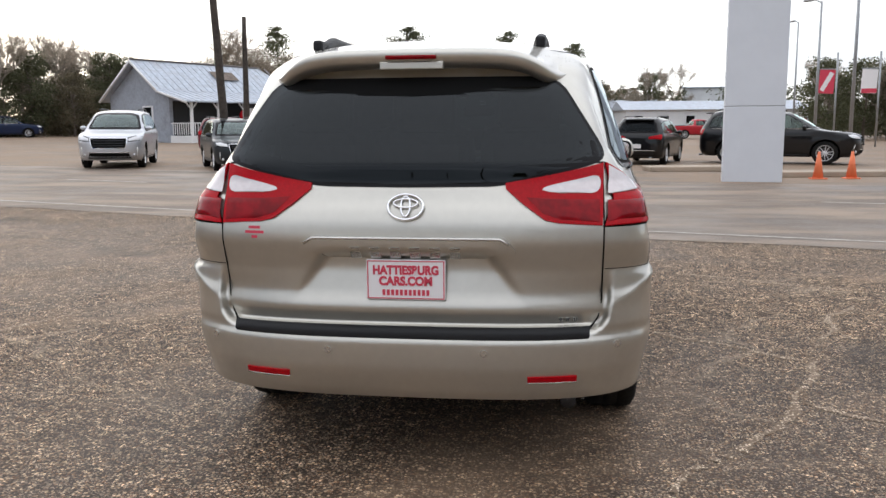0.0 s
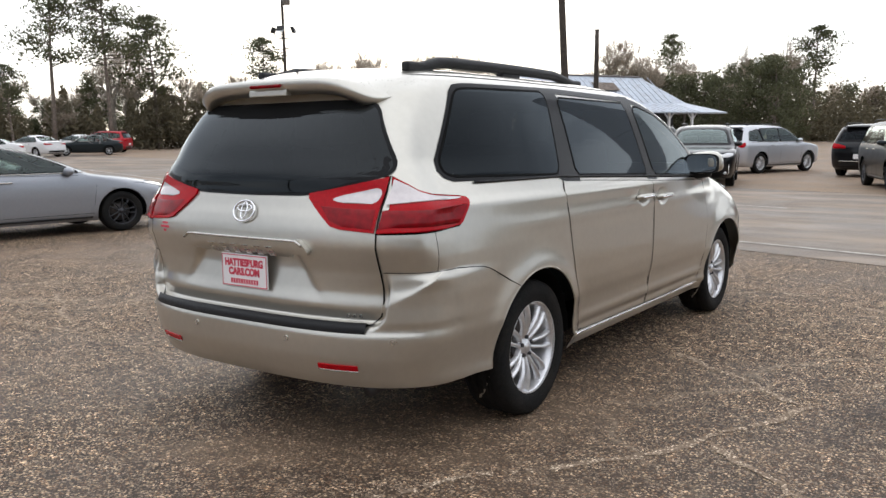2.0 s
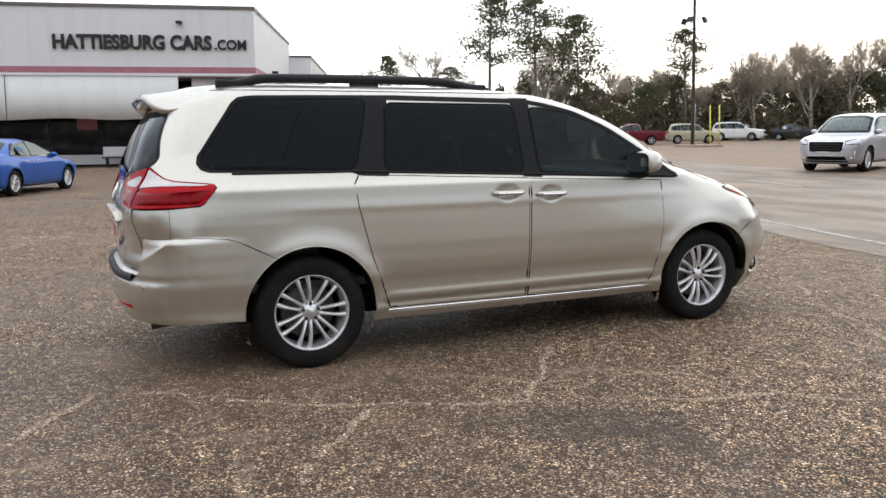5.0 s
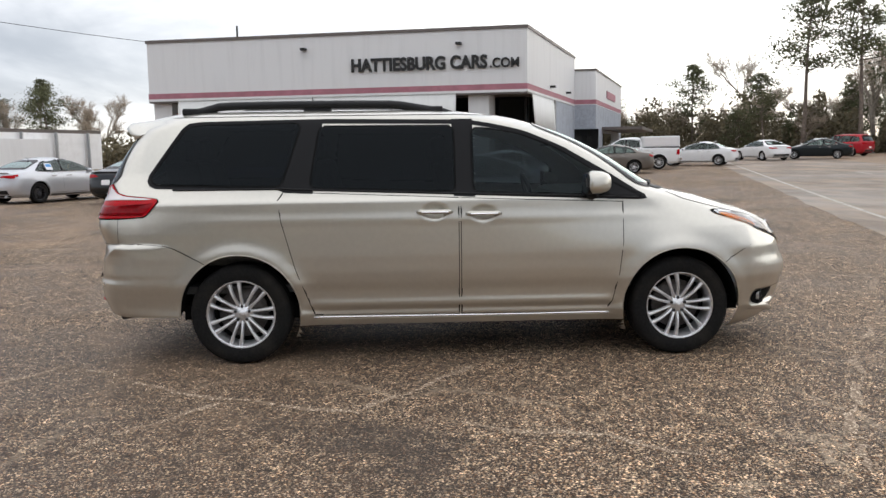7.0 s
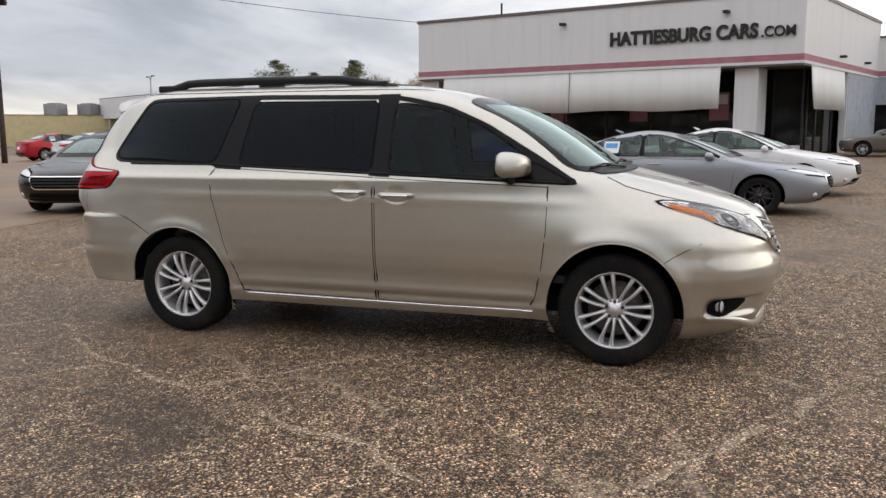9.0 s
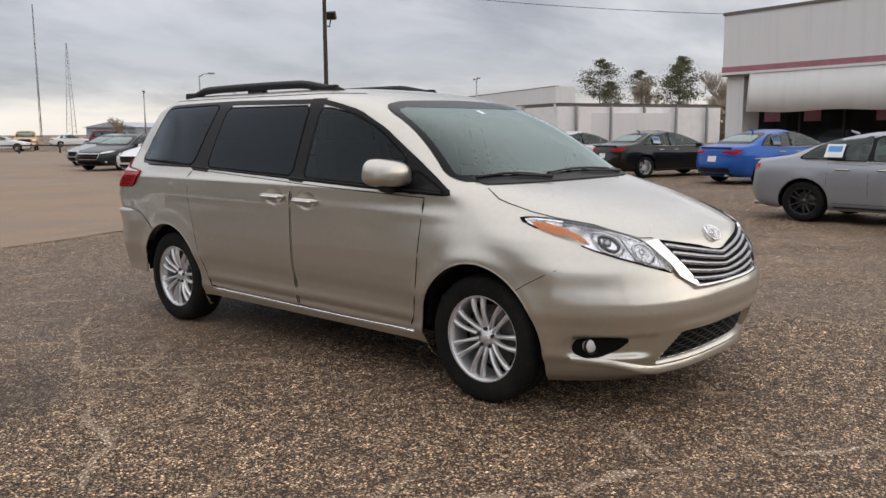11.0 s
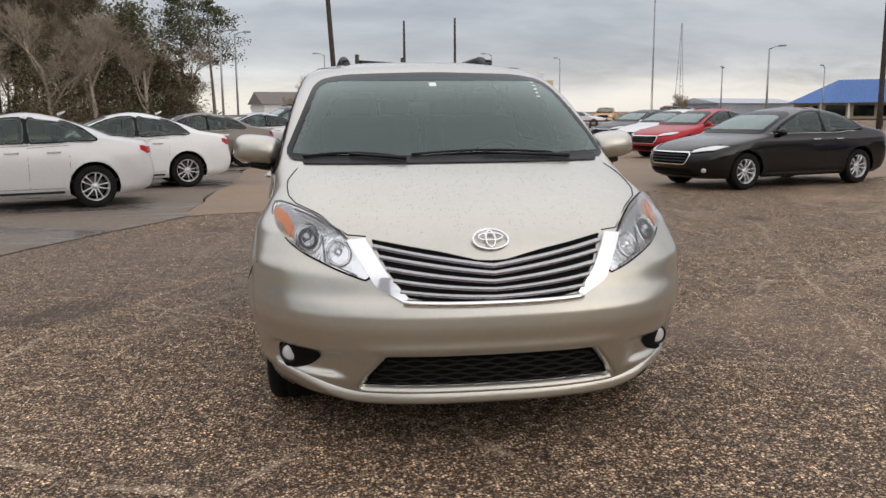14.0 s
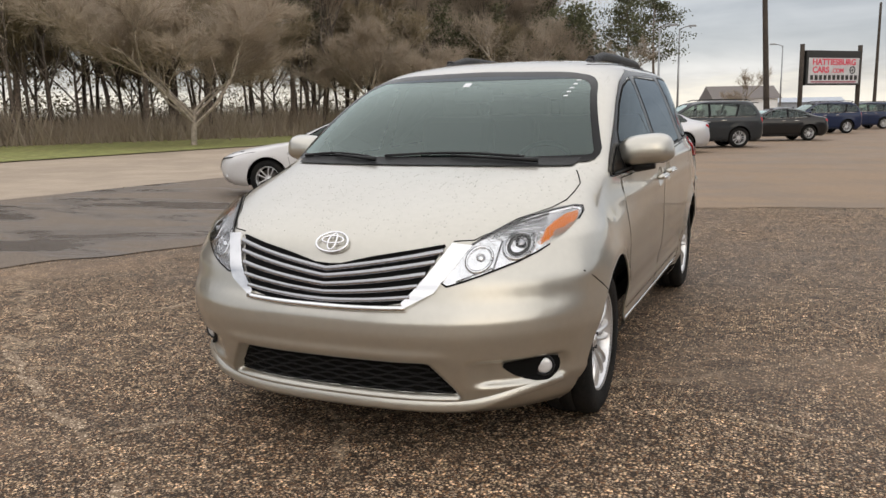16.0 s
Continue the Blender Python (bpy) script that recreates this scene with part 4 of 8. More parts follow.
#   z     nose   len   pow   tail    len  pow  half width
VAN = Shell([
    (0.17, 2.27, 0.72, 2.6, -2.34, 0.45, 2.8, 0.85), (0.22, 2.355, 0.72, 2.6, -2.42, 0.48, 2.8, 0.89),
    (0.28, 2.405, 0.72, 2.6, -2.50, 0.50, 3.0, 0.920), (0.34, 2.425, 0.72, 2.6, -2.55, 0.50, 3.0, 0.948),
    (0.38, 2.44, 0.72, 2.6, -2.573, 0.50, 3.0, 0.944), (0.48, 2.470, 0.72, 2.6, -2.602, 0.50, 3.0, 0.960),
    (0.56, 2.485, 0.72, 2.6, -2.605, 0.50, 3.0, 0.979), (0.60, 2.484, 0.72, 2.6, -2.585, 0.50, 3.0, 0.981),
    (0.63, 2.474, 0.72, 2.6, -2.535, 0.48, 3.0, 0.983), (0.685, 2.446, 0.72, 2.6, -2.548, 0.48, 3.0, 0.985), (0.75, 2.425, 0.72, 2.6, -2.535, 0.46, 3.0, 0.988),
    (0.82, 2.39, 0.76, 2.5, -2.534, 0.36, 3.0, 0.988), (0.89, 2.352, 0.80, 2.4, -2.546, 0.30, 3.0, 0.988),
    (0.95, 2.25, 0.80, 2.4, -2.556, 0.26, 3.0, 0.987), (1.00, 2.12, 0.74, 2.4, -2.552, 0.25, 3.0, 0.984),
    (1.05, 1.95, 0.66, 2.5, -2.538, 0.25, 3.0, 0.980), (1.10, 1.76, 0.58, 2.7, -2.518, 0.25, 3.0, 0.977),
    (1.14, 1.58, 0.46, 3.0, -2.504, 0.25, 3.0, 0.955), (1.17, 1.46, 0.38, 3.0, -2.494, 0.25, 3.0, 0.942),
    (1.22, 1.37, 0.35, 3.0, -2.49, 0.25, 3.0, 0.922), (1.30, 1.245, 0.34, 3.0, -2.46, 0.25, 3.0, 0.893),
    (1.40, 1.085, 0.34, 3.0, -2.415, 0.25, 3.0, 0.856), (1.50, 0.90, 0.36, 3.0, -2.355, 0.25, 3.0, 0.817),
    (1.60, 0.665, 0.40, 2.8, -2.28, 0.25, 2.8, 0.772), (1.66, 0.49, 0.46, 2.6, -2.23, 0.42, 2.7, 0.730),
    (1.70, 0.31, 0.55, 2.5, -2.17, 0.48, 2.6, 0.665), (1.73, 0.07, 0.62, 2.4, -2.07, 0.55, 2.5, 0.55),
    (1.75, -0.36, 0.5, 2.2, -1.75, 0.50, 2.3, 0.33), (1.757, -0.72, 0.3, 2.0, -1.32, 0.30, 2.0, 0.12)],
    taper=0.055, wheels=(1.515, -1.515), arch=0.405, flare=0.020, wheel_z=0.352, deform=van_form, plan=van_plan)


def side_map(shell, s):
    def fn(y, z):
        x = shell.X(y, z)
        if shell.deform:
            x, _, _ = shell.deform(x, y, z)
        return s * x, y, z
    return fn


def nose_map(shell):
    def fn(x, z):
        y = shell.Yf(x, z)
        if shell.deform:
            _, y, _ = shell.deform(x, y, z)
        return x, y, z
    return fn


def tail_map(shell):
    def fn(x, z):
        y = shell.Yr(x, z)
        if shell.deform:
            _, y, _ = shell.deform(x, y, z)
        return x, y, z
    return fn


def wrap_map(shell, s):
    def fn(u, z):
        x, y = shell.tail_wrap(u, z)
        return s * x, y, z
    return fn


def oval_emblem(name, w, h, fn, cx, cz, off, parent):
    """An oval chrome badge of plain rings."""
    ang = np.linspace(0, 2 * math.pi, 41)
    verts, faces = [], []

    def ring(rx, rz, ox, oz, r):
        pts = on_skin(fn, cx + ox + rx * np.cos(ang), cz + oz + rz * np.sin(ang), off)
        v, f = tube_data([Vector(p) for p in pts], [r] * len(pts), 6, False)
        b = len(verts)
        verts.extend(v)
        faces.extend([tuple(i + b for i in q) for q in f])
    ring(w / 2, h / 2, 0, 0, 0.006)
    ring(w * 0.13, h * 0.40, 0, 0.002, 0.0045)
    ring(w * 0.34, h * 0.17, 0, h * 0.14, 0.0045)
    return part(name, mesh_of(name, verts, faces, M["chrome"]), None, parent, "chrome oval badge")


def bars(name, cells, fn, off, mat, parent, label=""):
    """Unreadable or unlettered writing: small raised bars; cells are (x, z, width, height)."""
    verts, faces = [], []
    for x, z, w, h in cells:
        v, f = patch_data([(x - w / 2, z - h / 2), (x + w / 2, z - h / 2), (x + w / 2, z + h / 2), (x - w / 2, z + h / 2)], fn, off, 1, 2, 0.004)
        b = len(verts)
        verts.extend(v)
        faces.extend([tuple(i + b for i in q) for q in f])
    return part(name, mesh_of(name, verts, faces, mat, False), None, parent, label)


def flat_map(y):
    return lambda x, z: (x, np.full(np.shape(x), float(y)) if np.ndim(x) else y, z)


HANDLES = ((-0.185, 1.028), (0.145, 1.012))


def door_map(shell, s):
    """The side of the body with the hollows behind the door handles."""
    side = side_map(shell, s)

    def fn(y, z):
        x, y, z = side(y, z)
        for hy, hz in HANDLES:
            r = ((y - hy) / 0.088) ** 2 + ((z - hz - 0.004) / 0.056) ** 2
            x = x - s * 0.020 * np.clip(1 - r, 0, 1) ** 0.7
        return x, y, z
    return fn


def van():
    v = empty("minivan", pose(0, 0, 0), "beige metallic minivan with tinted windows and rain beads", "car")
    P = M["beige"]
    SH = VAN
    nose, tail = nose_map(SH), tail_map(SH)
    # glass outlines: (y, z) on the sides, (x, z) at the ends
    quarter = rounded([(-2.09, 1.225), (-2.12, 1.28), (-1.88, 1.615), (-1.80, 1.63), (-1.08, 1.640), (-1.215, 1.205)], 2)
    slide = rounded([(-1.03, 1.195), (-0.965, 1.615), (-0.04, 1.610), (-0.04, 1.160)], 1)
    front = rounded([(0.075, 1.155), (0.075, 1.592), (0.18, 1.590), (0.42, 1.545), (0.66, 1.452), (0.93, 1.285), (0.93, 1.118)], 1)
    fly = rounded([(0.985, 1.116), (0.985, 1.238), (1.24, 1.112), (1.22, 1.105)], 1)
    dlo = dense(rounded([(-2.11, 1.205), (-2.15, 1.27), (-1.89, 1.640), (-1.80, 1.655), (-0.9, 1.665), (0.05, 1.650), (0.22, 1.622), (0.44, 1.572), (0.70, 1.462), (1.02, 1.275), (1.295, 1.10), (1.24, 1.088), (0.0, 1.140), (-1.2, 1.188)], 1), 0.04)
    shield = dense(rounded([(-0.86, 1.175), (-0.685, 1.59), (-0.52, 1.622), (0, 1.634), (0.52, 1.622), (0.685, 1.59), (0.86, 1.175), (0.5, 1.165), (0, 1.16), (-0.5, 1.165)], 2), 0.05)
    rearg = dense(rounded([(-0.36, 1.162), (-0.72, 1.245), (-0.735, 1.275), (-0.56, 1.555), (0.56, 1.555), (0.735, 1.275), (0.72, 1.245), (0.36, 1.162), (0, 1.158)], 2), 0.05)
    tests = [within(inset(p, 0.006)) for p in (quarter, slide, front)]
    shield_in, rear_in = within(inset(shield, 0.022)), within(inset(rearg, 0.04))

    def side_hole(x, y, z):
        return abs(x) > 0.6 and y < 1.1 and any(t(y, z) for t in tests)

    def shield_hole(x, y, z):
        return z > 1.165 and y > float(SH.Yf(abs(x), z)) - 0.02 and shield_in(x, z)

    def rear_hole(x, y, z):
        return z > 1.1 and y < -1.9 and y < float(SH.Yr(abs(x), z)) + 0.02 and rear_in(x, z)
    def skirt_hole(x, y, z):
        return (y < -1.9 and z < 0.335) or (-1.12 < y < 1.12 and z < 0.255)

    def handle_hole(x, y, z):
        return abs(x) > 0.6 and any(abs(y - hy) < 0.095 and abs(z - hz) < 0.062 for hy, hz in HANDLES)
    zs = sorted({round(z, 4) for z in np.concatenate([np.linspace(0.17, 0.92, 88), np.linspace(0.92, 1.2, 26), np.linspace(1.2, 1.66, 24), np.linspace(1.66, 1.73, 9), np.linspace(1.73, 1.757, 9)])})
    part("body", SH.mesh("body", P, zs, 92, 120, 120, (side_hole, shield_hole, rear_hole, skirt_hole, handle_hole)), None, v)
    box("underbody", (1.60, 3.9, 0.10), (0, 0.02, 0.34), M["liner"], v)
    for s in (1, -1):
        side = side_map(SH, s)
        for wy in (1.515, -1.515):
            arch_liner("wheel_arch_liner", v, wy, 0.352, 0.408, 0.93, 0.62, s)
            rope("arch_lip", [(wy + 0.408 * math.cos(w), 0.352 + 0.408 * math.sin(w)) for w in np.linspace(-0.02, math.pi + 0.02, 40)], side, -0.004, 0.0055, P, v)
            wheel(v, (s * 0.835, wy, 0.345), s, 0.345, 0.235, 0.232, 7, M["alloy"])
        # doors stand a hair proud, with dark gaps round them
        d_front = [(-0.005, 0.325), (0.985, 0.315), (1.035, 0.40), (1.075, 0.58), (1.10, 0.80), (1.105, 1.075), (-0.005, 1.118)]
        d_slide = [(-1.01, 0.335), (-0.025, 0.325), (-0.025, 1.120), (-1.20, 1.172), (-1.235, 1.12), (-1.215, 0.98), (-1.13, 0.66)]
        for name, poly in (("front_door", d_front), ("sliding_door", d_slide)):
            door = patch(name, dense(poly, 0.08), door_map(SH, s), 0.0018, P, v, 84, 84, 0.003)
            gap = dense(poly, 0.06)
            loop_band("door_gap", inset(gap, -0.005), inset(gap, 0.004), side, 0.0012, M["gap"], v)
            hy = -0.185 if name == "sliding_door" else 0.145
            hz = 1.028 if name == "sliding_door" else 1.012
            pts = on_skin(side, np.linspace(hy - 0.115, hy + 0.115, 12), np.full(12, hz), 0.026)
            pts[0] = on_skin(side, np.array([hy - 0.118]), np.array([hz]), 0.006)[0]
            pts[-1] = on_skin(side, np.array([hy + 0.118]), np.array([hz]), 0.006)[0]
            tube("door_handle", [Vector(p) for p in pts], [0.010] + [0.016] * 10 + [0.010], P, door, 10)
            rope("handle_strip", [(y, hz - 0.006) for y in np.linspace(hy - 0.09, hy + 0.09, 8)], side, 0.042, 0.007, M["chrome"], door)
        rope("sill_strip", [(y, 0.312 - 0.005 * y) for y in np.linspace(-1.02, 1.02, 30)], side, 0.004, 0.007, M["chrome"], v, label="thin chrome sill strip")
        rope("bumper_gap", [(-2.19, 0.8395), (-2.08, 0.832), (-2.0, 0.824), (-1.96, 0.812), (-1.925, 0.797), (-1.79, 0.728), (-1.735, 0.70)], side, 0.0005, 0.0022, M["gap"], v)
        corner = wrap_map(SH, s)
        rope("bumper_gap", [(u, 0.8395) for u in np.linspace(SH.tail_u(0.75, 0.84), 1.0, 18)], corner, 0.0005, 0.0018, M["gap"], v)
        rope("panel_gap", [(-2.315, z) for z in np.linspace(0.842, 1.01, 8)], side, 0.0, 0.0013, M["gap"], v)
        rope("bumper_gap", [(1.80, 0.655), (1.85, 0.69), (1.93, 0.735), (2.0, 0.77)], side, 0.0005, 0.0022, M["gap"], v)
        # side glass with its black surround
        outer = dlo
        loop_band("window_surround", outer, inset(outer, 0.03), side, 0.003, M["frit"], v)
        for a, b, name in ((quarter, slide, "pillar_trim"), (slide, front, "pillar_trim")):
            y0, y1 = (-1.24, -1.005) if name and a is quarter else (-0.055, 0.09)
            lean = 0.13 if a is quarter else 0.0
            patch(name, [(y0, 1.17 if a is quarter else 1.13), (y1, 1.16 if a is quarter else 1.125), (y1 + lean * 0.5, 1.655), (y0 + lean, 1.655)], side, 0.0035, M["frit"], v, 14, 4)
        patch("pillar_trim", [(0.90, 1.10), (1.0, 1.10), (1.0, 1.272), (0.905, 1.33)], side, 0.0035, M["frit"], v, 8, 4)
        patch("pillar_trim", [(1.0, 1.095), (1.27, 1.095), (1.27, 1.12), (1.0, 1.262)], side, 0.0036, M["frit"], v, 8, 6)
        for poly, name, mat in ((quarter, "quarter_window", M["tint"]), (slide, "sliding_door_window", M["tint"]), (front, "front_door_window", M["frontglass"]), (fly, "fly_window", M["frit"])):
            patch(name, poly, side, 0.005, mat, v, 18, 20)
            loop_band("window_seal", inset(dense(poly, 0.05), -0.004), inset(dense(poly, 0.05), 0.006), side, 0.0056, M["gap"], v)
        rope("belt_moulding", [(y, 1.148 - 0.037 * y if y > -1.2 else 1.195) for y in np.linspace(-1.95, 1.22, 40)], side, 0.006, 0.006, M["plastic"], v)
        # mirror
        house = empty("door_mirror")
        house.parent = v
        house.matrix_basis = pose(s * 1.015, 0.875, 1.205)
        bm = bmesh.new()
        bmesh.ops.create_uvsphere(bm, u_segments=28, v_segments=16, radius=1.0)
        for q in bm.verts:
            x, y, z = q.co
            x, z = [math.copysign(abs(c) ** 0.62, c) for c in (x, z)]
            y = (y if y > 0 else y * 0.35)
            q.co = (x * 0.142 * (1 - 0.10 * z), y * 0.13 - s * x * 0.02, z * (0.084 if z > 0 else 0.074) + 0.012 * s * x)
        for f in bm.faces:
            f.smooth = True
        part("mirror_shell", bm, P, house)
        gl = [(0.108 * math.copysign(abs(math.cos(w)) ** 0.5, math.cos(w)), 0.062 * math.copysign(abs(math.sin(w)) ** 0.5, math.sin(w))) for w in np.linspace(0, 2 * math.pi, 33)[:-1]]
        rim = [(1.16 * x, 1.14 * z) for x, z in gl]
        part("mirror_rim", mesh_of("mirror_rim", [(x, y - s * x * 0.02, z) for y in (-0.020, -0.047) for x, z in rim], [tuple(range(32, 64))] + [(k, (k + 1) % 32, 32 + (k + 1) % 32, 32 + k) for k in range(32)], M["plastic"], False), None, house)
        part("mirror_glass", mesh_of("mirror_glass", [(x, -0.050 - s * x * 0.02, z) for x, z in gl], [tuple(range(32)) if s > 0 else tuple(range(32))], M["chrome"], False), None, house)
        tube("mirror_arm", [(-s * 0.13, -0.02, -0.06), (-s * 0.04, 0.01, -0.085), (s * 0.05, 0.02, -0.075)], [0.034, 0.03, 0.02], M["plastic"], house)
        # roof rail on three feet
        xr = 0.50
        ys = np.linspace(-1.93, -0.02, 26)
        hs = [1.718 + 0.060 * min(1, (i / 3.2)) if i < 4 else (1.715 + 0.063 * min(1, (25 - i) / 5.5)) for i in range(26)]
        rail = tube("roof_rail", [(s * (xr - 0.02 * abs(y + 1) ** 2), y, h - 0.012 * (y + 1) ** 2) for y, h in zip(ys, hs)], [0.020] + [0.029] * 24 + [0.016], M["plastic"], v, 10, "black roof rail")
        for y in (-1.86, -1.0, -0.2):
            box("rail_foot", (0.045, 0.20, 0.05), (s * (xr - 0.01), y, 1.735), M["plastic"], rail, bevel=0.012)
        rope("roof_ditch", [(y, 1.690 - 0.02 * max(0, y)) for y in np.linspace(-2.05, 0.25, 40)], side, -0.001, 0.004, M["gap"], v)
    # hood
    for s in (1, -1):
        line = [(s * 0.50, 0.905), (s * 0.575, 0.908), (s * 0.69, 0.974), (s * 0.79, 1.006), (s * 0.825, 1.03), (s * 0.835, 1.06), (s * 0.835, 1.085), (s * 0.815, 1.11), (s * 0.79, 1.135)]
        rope("hood_gap", line, nose, 0.0005, 0.003, M["gap"], v)
    # windscreen, cowl, wipers
    patch("windscreen", shield, nose, 0.004, M["clearglass"], v, 30, 40)
    loop_band("windscreen_frit", inset(shield, -0.006), inset(shield, 0.024), nose, 0.0055, M["frit"], v)
    patch("cowl", dense([(-0.76, 1.152), (-0.78, 1.184), (-0.45, 1.178), (0, 1.175), (0.45, 1.178), (0.78, 1.184), (0.76, 1.152)], 0.1), nose, 0.006, M["plastic"], v, 5, 40)
    shade = dense([(-0.62, 1.585), (-0.60, 1.617), (-0.3, 1.632), (0.3, 1.632), (0.60, 1.617), (0.62, 1.585)], 0.05)
    patch("sun_band", shade, nose, 0.0052, M["tint"], v, 4, 30)
    bars("inspection_sticker", [(0.02, 1.560, 0.040, 0.022)], nose, 0.0062, M["paper"], v, "small white sticker")
    for k in range(5):
        bars("window_marking", [(-0.60 + 0.004 * k, 1.575 - 0.022 * k, 0.020, 0.006)], nose, 0.0062, M["paper"], v, "unreadable white pen mark")
    for x0, x1, xb in ((0.76, 0.30, 0.60), (0.22, -0.52, -0.10)):
        wiper = empty("wiper")
        wiper.parent = v
        xs = np.linspace(x0, x1, 14)
        zz = 1.172 + 0.016 * np.sin(np.linspace(0, math.pi, 14)) + (0.012 if x1 < 0 else 0.006)
        blade = on_skin(nose, xs, zz, 0.014)
        tube("wiper_blade", [Vector(p) for p in blade], 0.007, M["plastic"], wiper, 6)
        arm = on_skin(nose, np.linspace(xb - (0.5 if x1 < 0 else 0.35), (x0 + x1) / 2, 6), np.linspace(1.162, 1.184, 6), 0.020)
        tube("wiper_arm", [Vector(p) for p in arm], [0.012, 0.010, 0.008, 0.007, 0.006, 0.006], M["plastic"], wiper, 6)
    # grille
    def half(q):
        return dense([(0, 0.652), (q * 0.15, 0.652), (q * 0.345, 0.672), (q * 0.42, 0.775), (q * 0.475, 0.885), (q * 0.20, 0.838), (q * 0.06, 0.806), (0, 0.803)], 0.05)
    grille = patch("grille", half(1), nose, 0.004, M["gap"], v, 14, 16)
    patch("grille_backing", half(-1), nose, 0.004, M["gap"], grille, 14, 16)
    for q in (1, -1):
        rope("hood_edge", [(0, 0.806), (q * 0.06, 0.809), (q * 0.20, 0.842), (q * 0.34, 0.866), (q * 0.475, 0.889)], nose, 0.004, 0.006, M["gap"], v)
    for f in (0.13, 0.33, 0.53, 0.73, 0.91):
        w = 0.36 + 0.125 * f
        xs = np.linspace(-w, w, 25)
        top = 0.803 + 0.082 * (np.abs(xs) / 0.475) ** 1.1
        low = 0.652 + 0.020 * (np.abs(xs) / 0.345) ** 2
        zz = low + (top - low) * f
        rows = [on_skin(nose, xs, zz + dz, o) for dz, o in ((-0.010, 0.005), (-0.008, 0.017), (0.006, 0.019), (0.010, 0.006))]
        vv = [p for r in rows for p in r]
        n = len(xs)
        ff = [(i * n + j, i * n + j + 1, (i + 1) * n + j + 1, (i + 1) * n + j) for i in range(3) for j in range(n - 1)]
        part("grille_slat", mesh_of("grille_slat", vv, ff, M["slat"]), None, grille)
    for s in (1, -1):
        patch("grille_wing", [(s * 0.50, 0.893), (s * 0.575, 0.885), (s * 0.47, 0.720), (s * 0.36, 0.655), (s * 0.345, 0.675), (s * 0.43, 0.775)], nose, 0.017, M["chrome"], grille, 44, 8, 0.014, "chrome grille surround")
    xs = np.linspace(-0.365, 0.365, 30)
    rope("grille_lip", np.stack([xs, 0.648 + 0.10 * np.abs(xs) ** 2.4], 1), nose, 0.012, 0.013, M["chrome"], grille)
    oval_emblem("badge", 0.145, 0.066, nose, 0.0, 0.885, 0.012, v)
    # lower intake, fog lamps
    intake = patch("lower_grille", dense([(-0.530, 0.288), (-0.508, 0.335), (-0.432, 0.424), (0.432, 0.424), (0.508, 0.335), (0.530, 0.288)], 0.03), nose, 0.004, M["gap"], v, 10, 40)
    for k in range(6):
        z = 0.300 + 0.021 * k
        w = float(np.interp(z, [0.288, 0.335, 0.424], [0.53, 0.508, 0.432])) - 0.02
        rope("mesh_bar", [(x, z + 0.005 * math.sin(55 * x + 3.14 * k)) for x in np.linspace(-w, w, 90)], nose, 0.007, 0.0035, M["plastic"], intake)
    xs = np.linspace(-0.885, 0.885, 60)
    out = 1 - step(0.58, 0.885, np.abs(xs))
    zz = 0.236 + 0.075 * step(0.50, 0.885, np.abs(xs))
    rows = [on_skin(nose, xs, zz - 0.022, 0.0), None, None, on_skin(nose, xs, zz + 0.024, 0.0)]
    for i, dz in ((1, 0.0), (2, 0.014)):
        flat = on_skin(nose, xs, zz + dz, 0.0)
        proud = on_skin(nose, xs, zz + dz, 0.030)
        rows[i] = [np.array(p) + (np.array(q) - np.array(p)) * (0.30 + 0.70 * f) for p, q, f in zip(flat, proud, out)]
    n = len(xs)
    part("chin_lip", mesh_of("chin_lip", [p for r in rows for p in r], [(i * n + j, i * n + j + 1, (i + 1) * n + j + 1, (i + 1) * n + j) for i in range(3) for j in range(n - 1)], P), None, v)
    for s in (1, -1):
        fog = patch("fog_lamp", rounded([(s * 0.685, 0.422), (s * 0.740, 0.352), (s * 0.836, 0.322), (s * 0.868, 0.338), (s * 0.880, 0.400), (s * 0.868, 0.438), (s * 0.790, 0.444)], 1, 0.02), nose, 0.003, M["gap"], v, 8, 12)
        ang = np.linspace(0, 2 * math.pi, 25)[:-1]
        seat = Vector(on_skin(nose, np.array([s * 0.834]), np.array([0.388]), -0.014)[0])
        aim = Vector((0.34 * s, 0.94, 0.0)).normalized()
        across = Vector((0.94 * s, -0.34, 0.0)).normalized()
        tube("fog_lens", [seat, seat + aim * 0.026, seat + aim * 0.033], [0.036, 0.036, 0.024], M["clear_lens"], fog, 20)
        tube("fog_ring", [seat + aim * 0.026 + 0.040 * (math.cos(w) * across + math.sin(w) * Vector((0, 0, 1))) for w in np.linspace(0, 2 * math.pi, 25)], 0.006, M["plastic"], fog, 6)
        ang = np.linspace(0, 2 * math.pi, 25)[:-1]
        # head lamp
        hl = dense(rounded([(s * 0.482, 0.735), (s * 0.60, 0.772), (s * 0.78, 0.842), (s * 0.872, 0.910), (s * 0.902, 0.975), (s * 0.880, 1.008), (s * 0.80, 0.998), (s * 0.69, 0.966), (s * 0.575, 0.900), (s * 0.525, 0.82)], 1), 0.03)
        lamp = empty("head_lamp")
        lamp.parent = v
        patch("lamp_housing", hl, nose, 0.002, M["reflector"], lamp, 16, 20)
        patch("indicator", [(s * 0.806, 0.884), (s * 0.862, 0.912), (s * 0.892, 0.965), (s * 0.882, 0.988), (s * 0.850, 0.982), (s * 0.806, 0.946)], nose, 0.004, M["amber"], lamp, 6, 6)
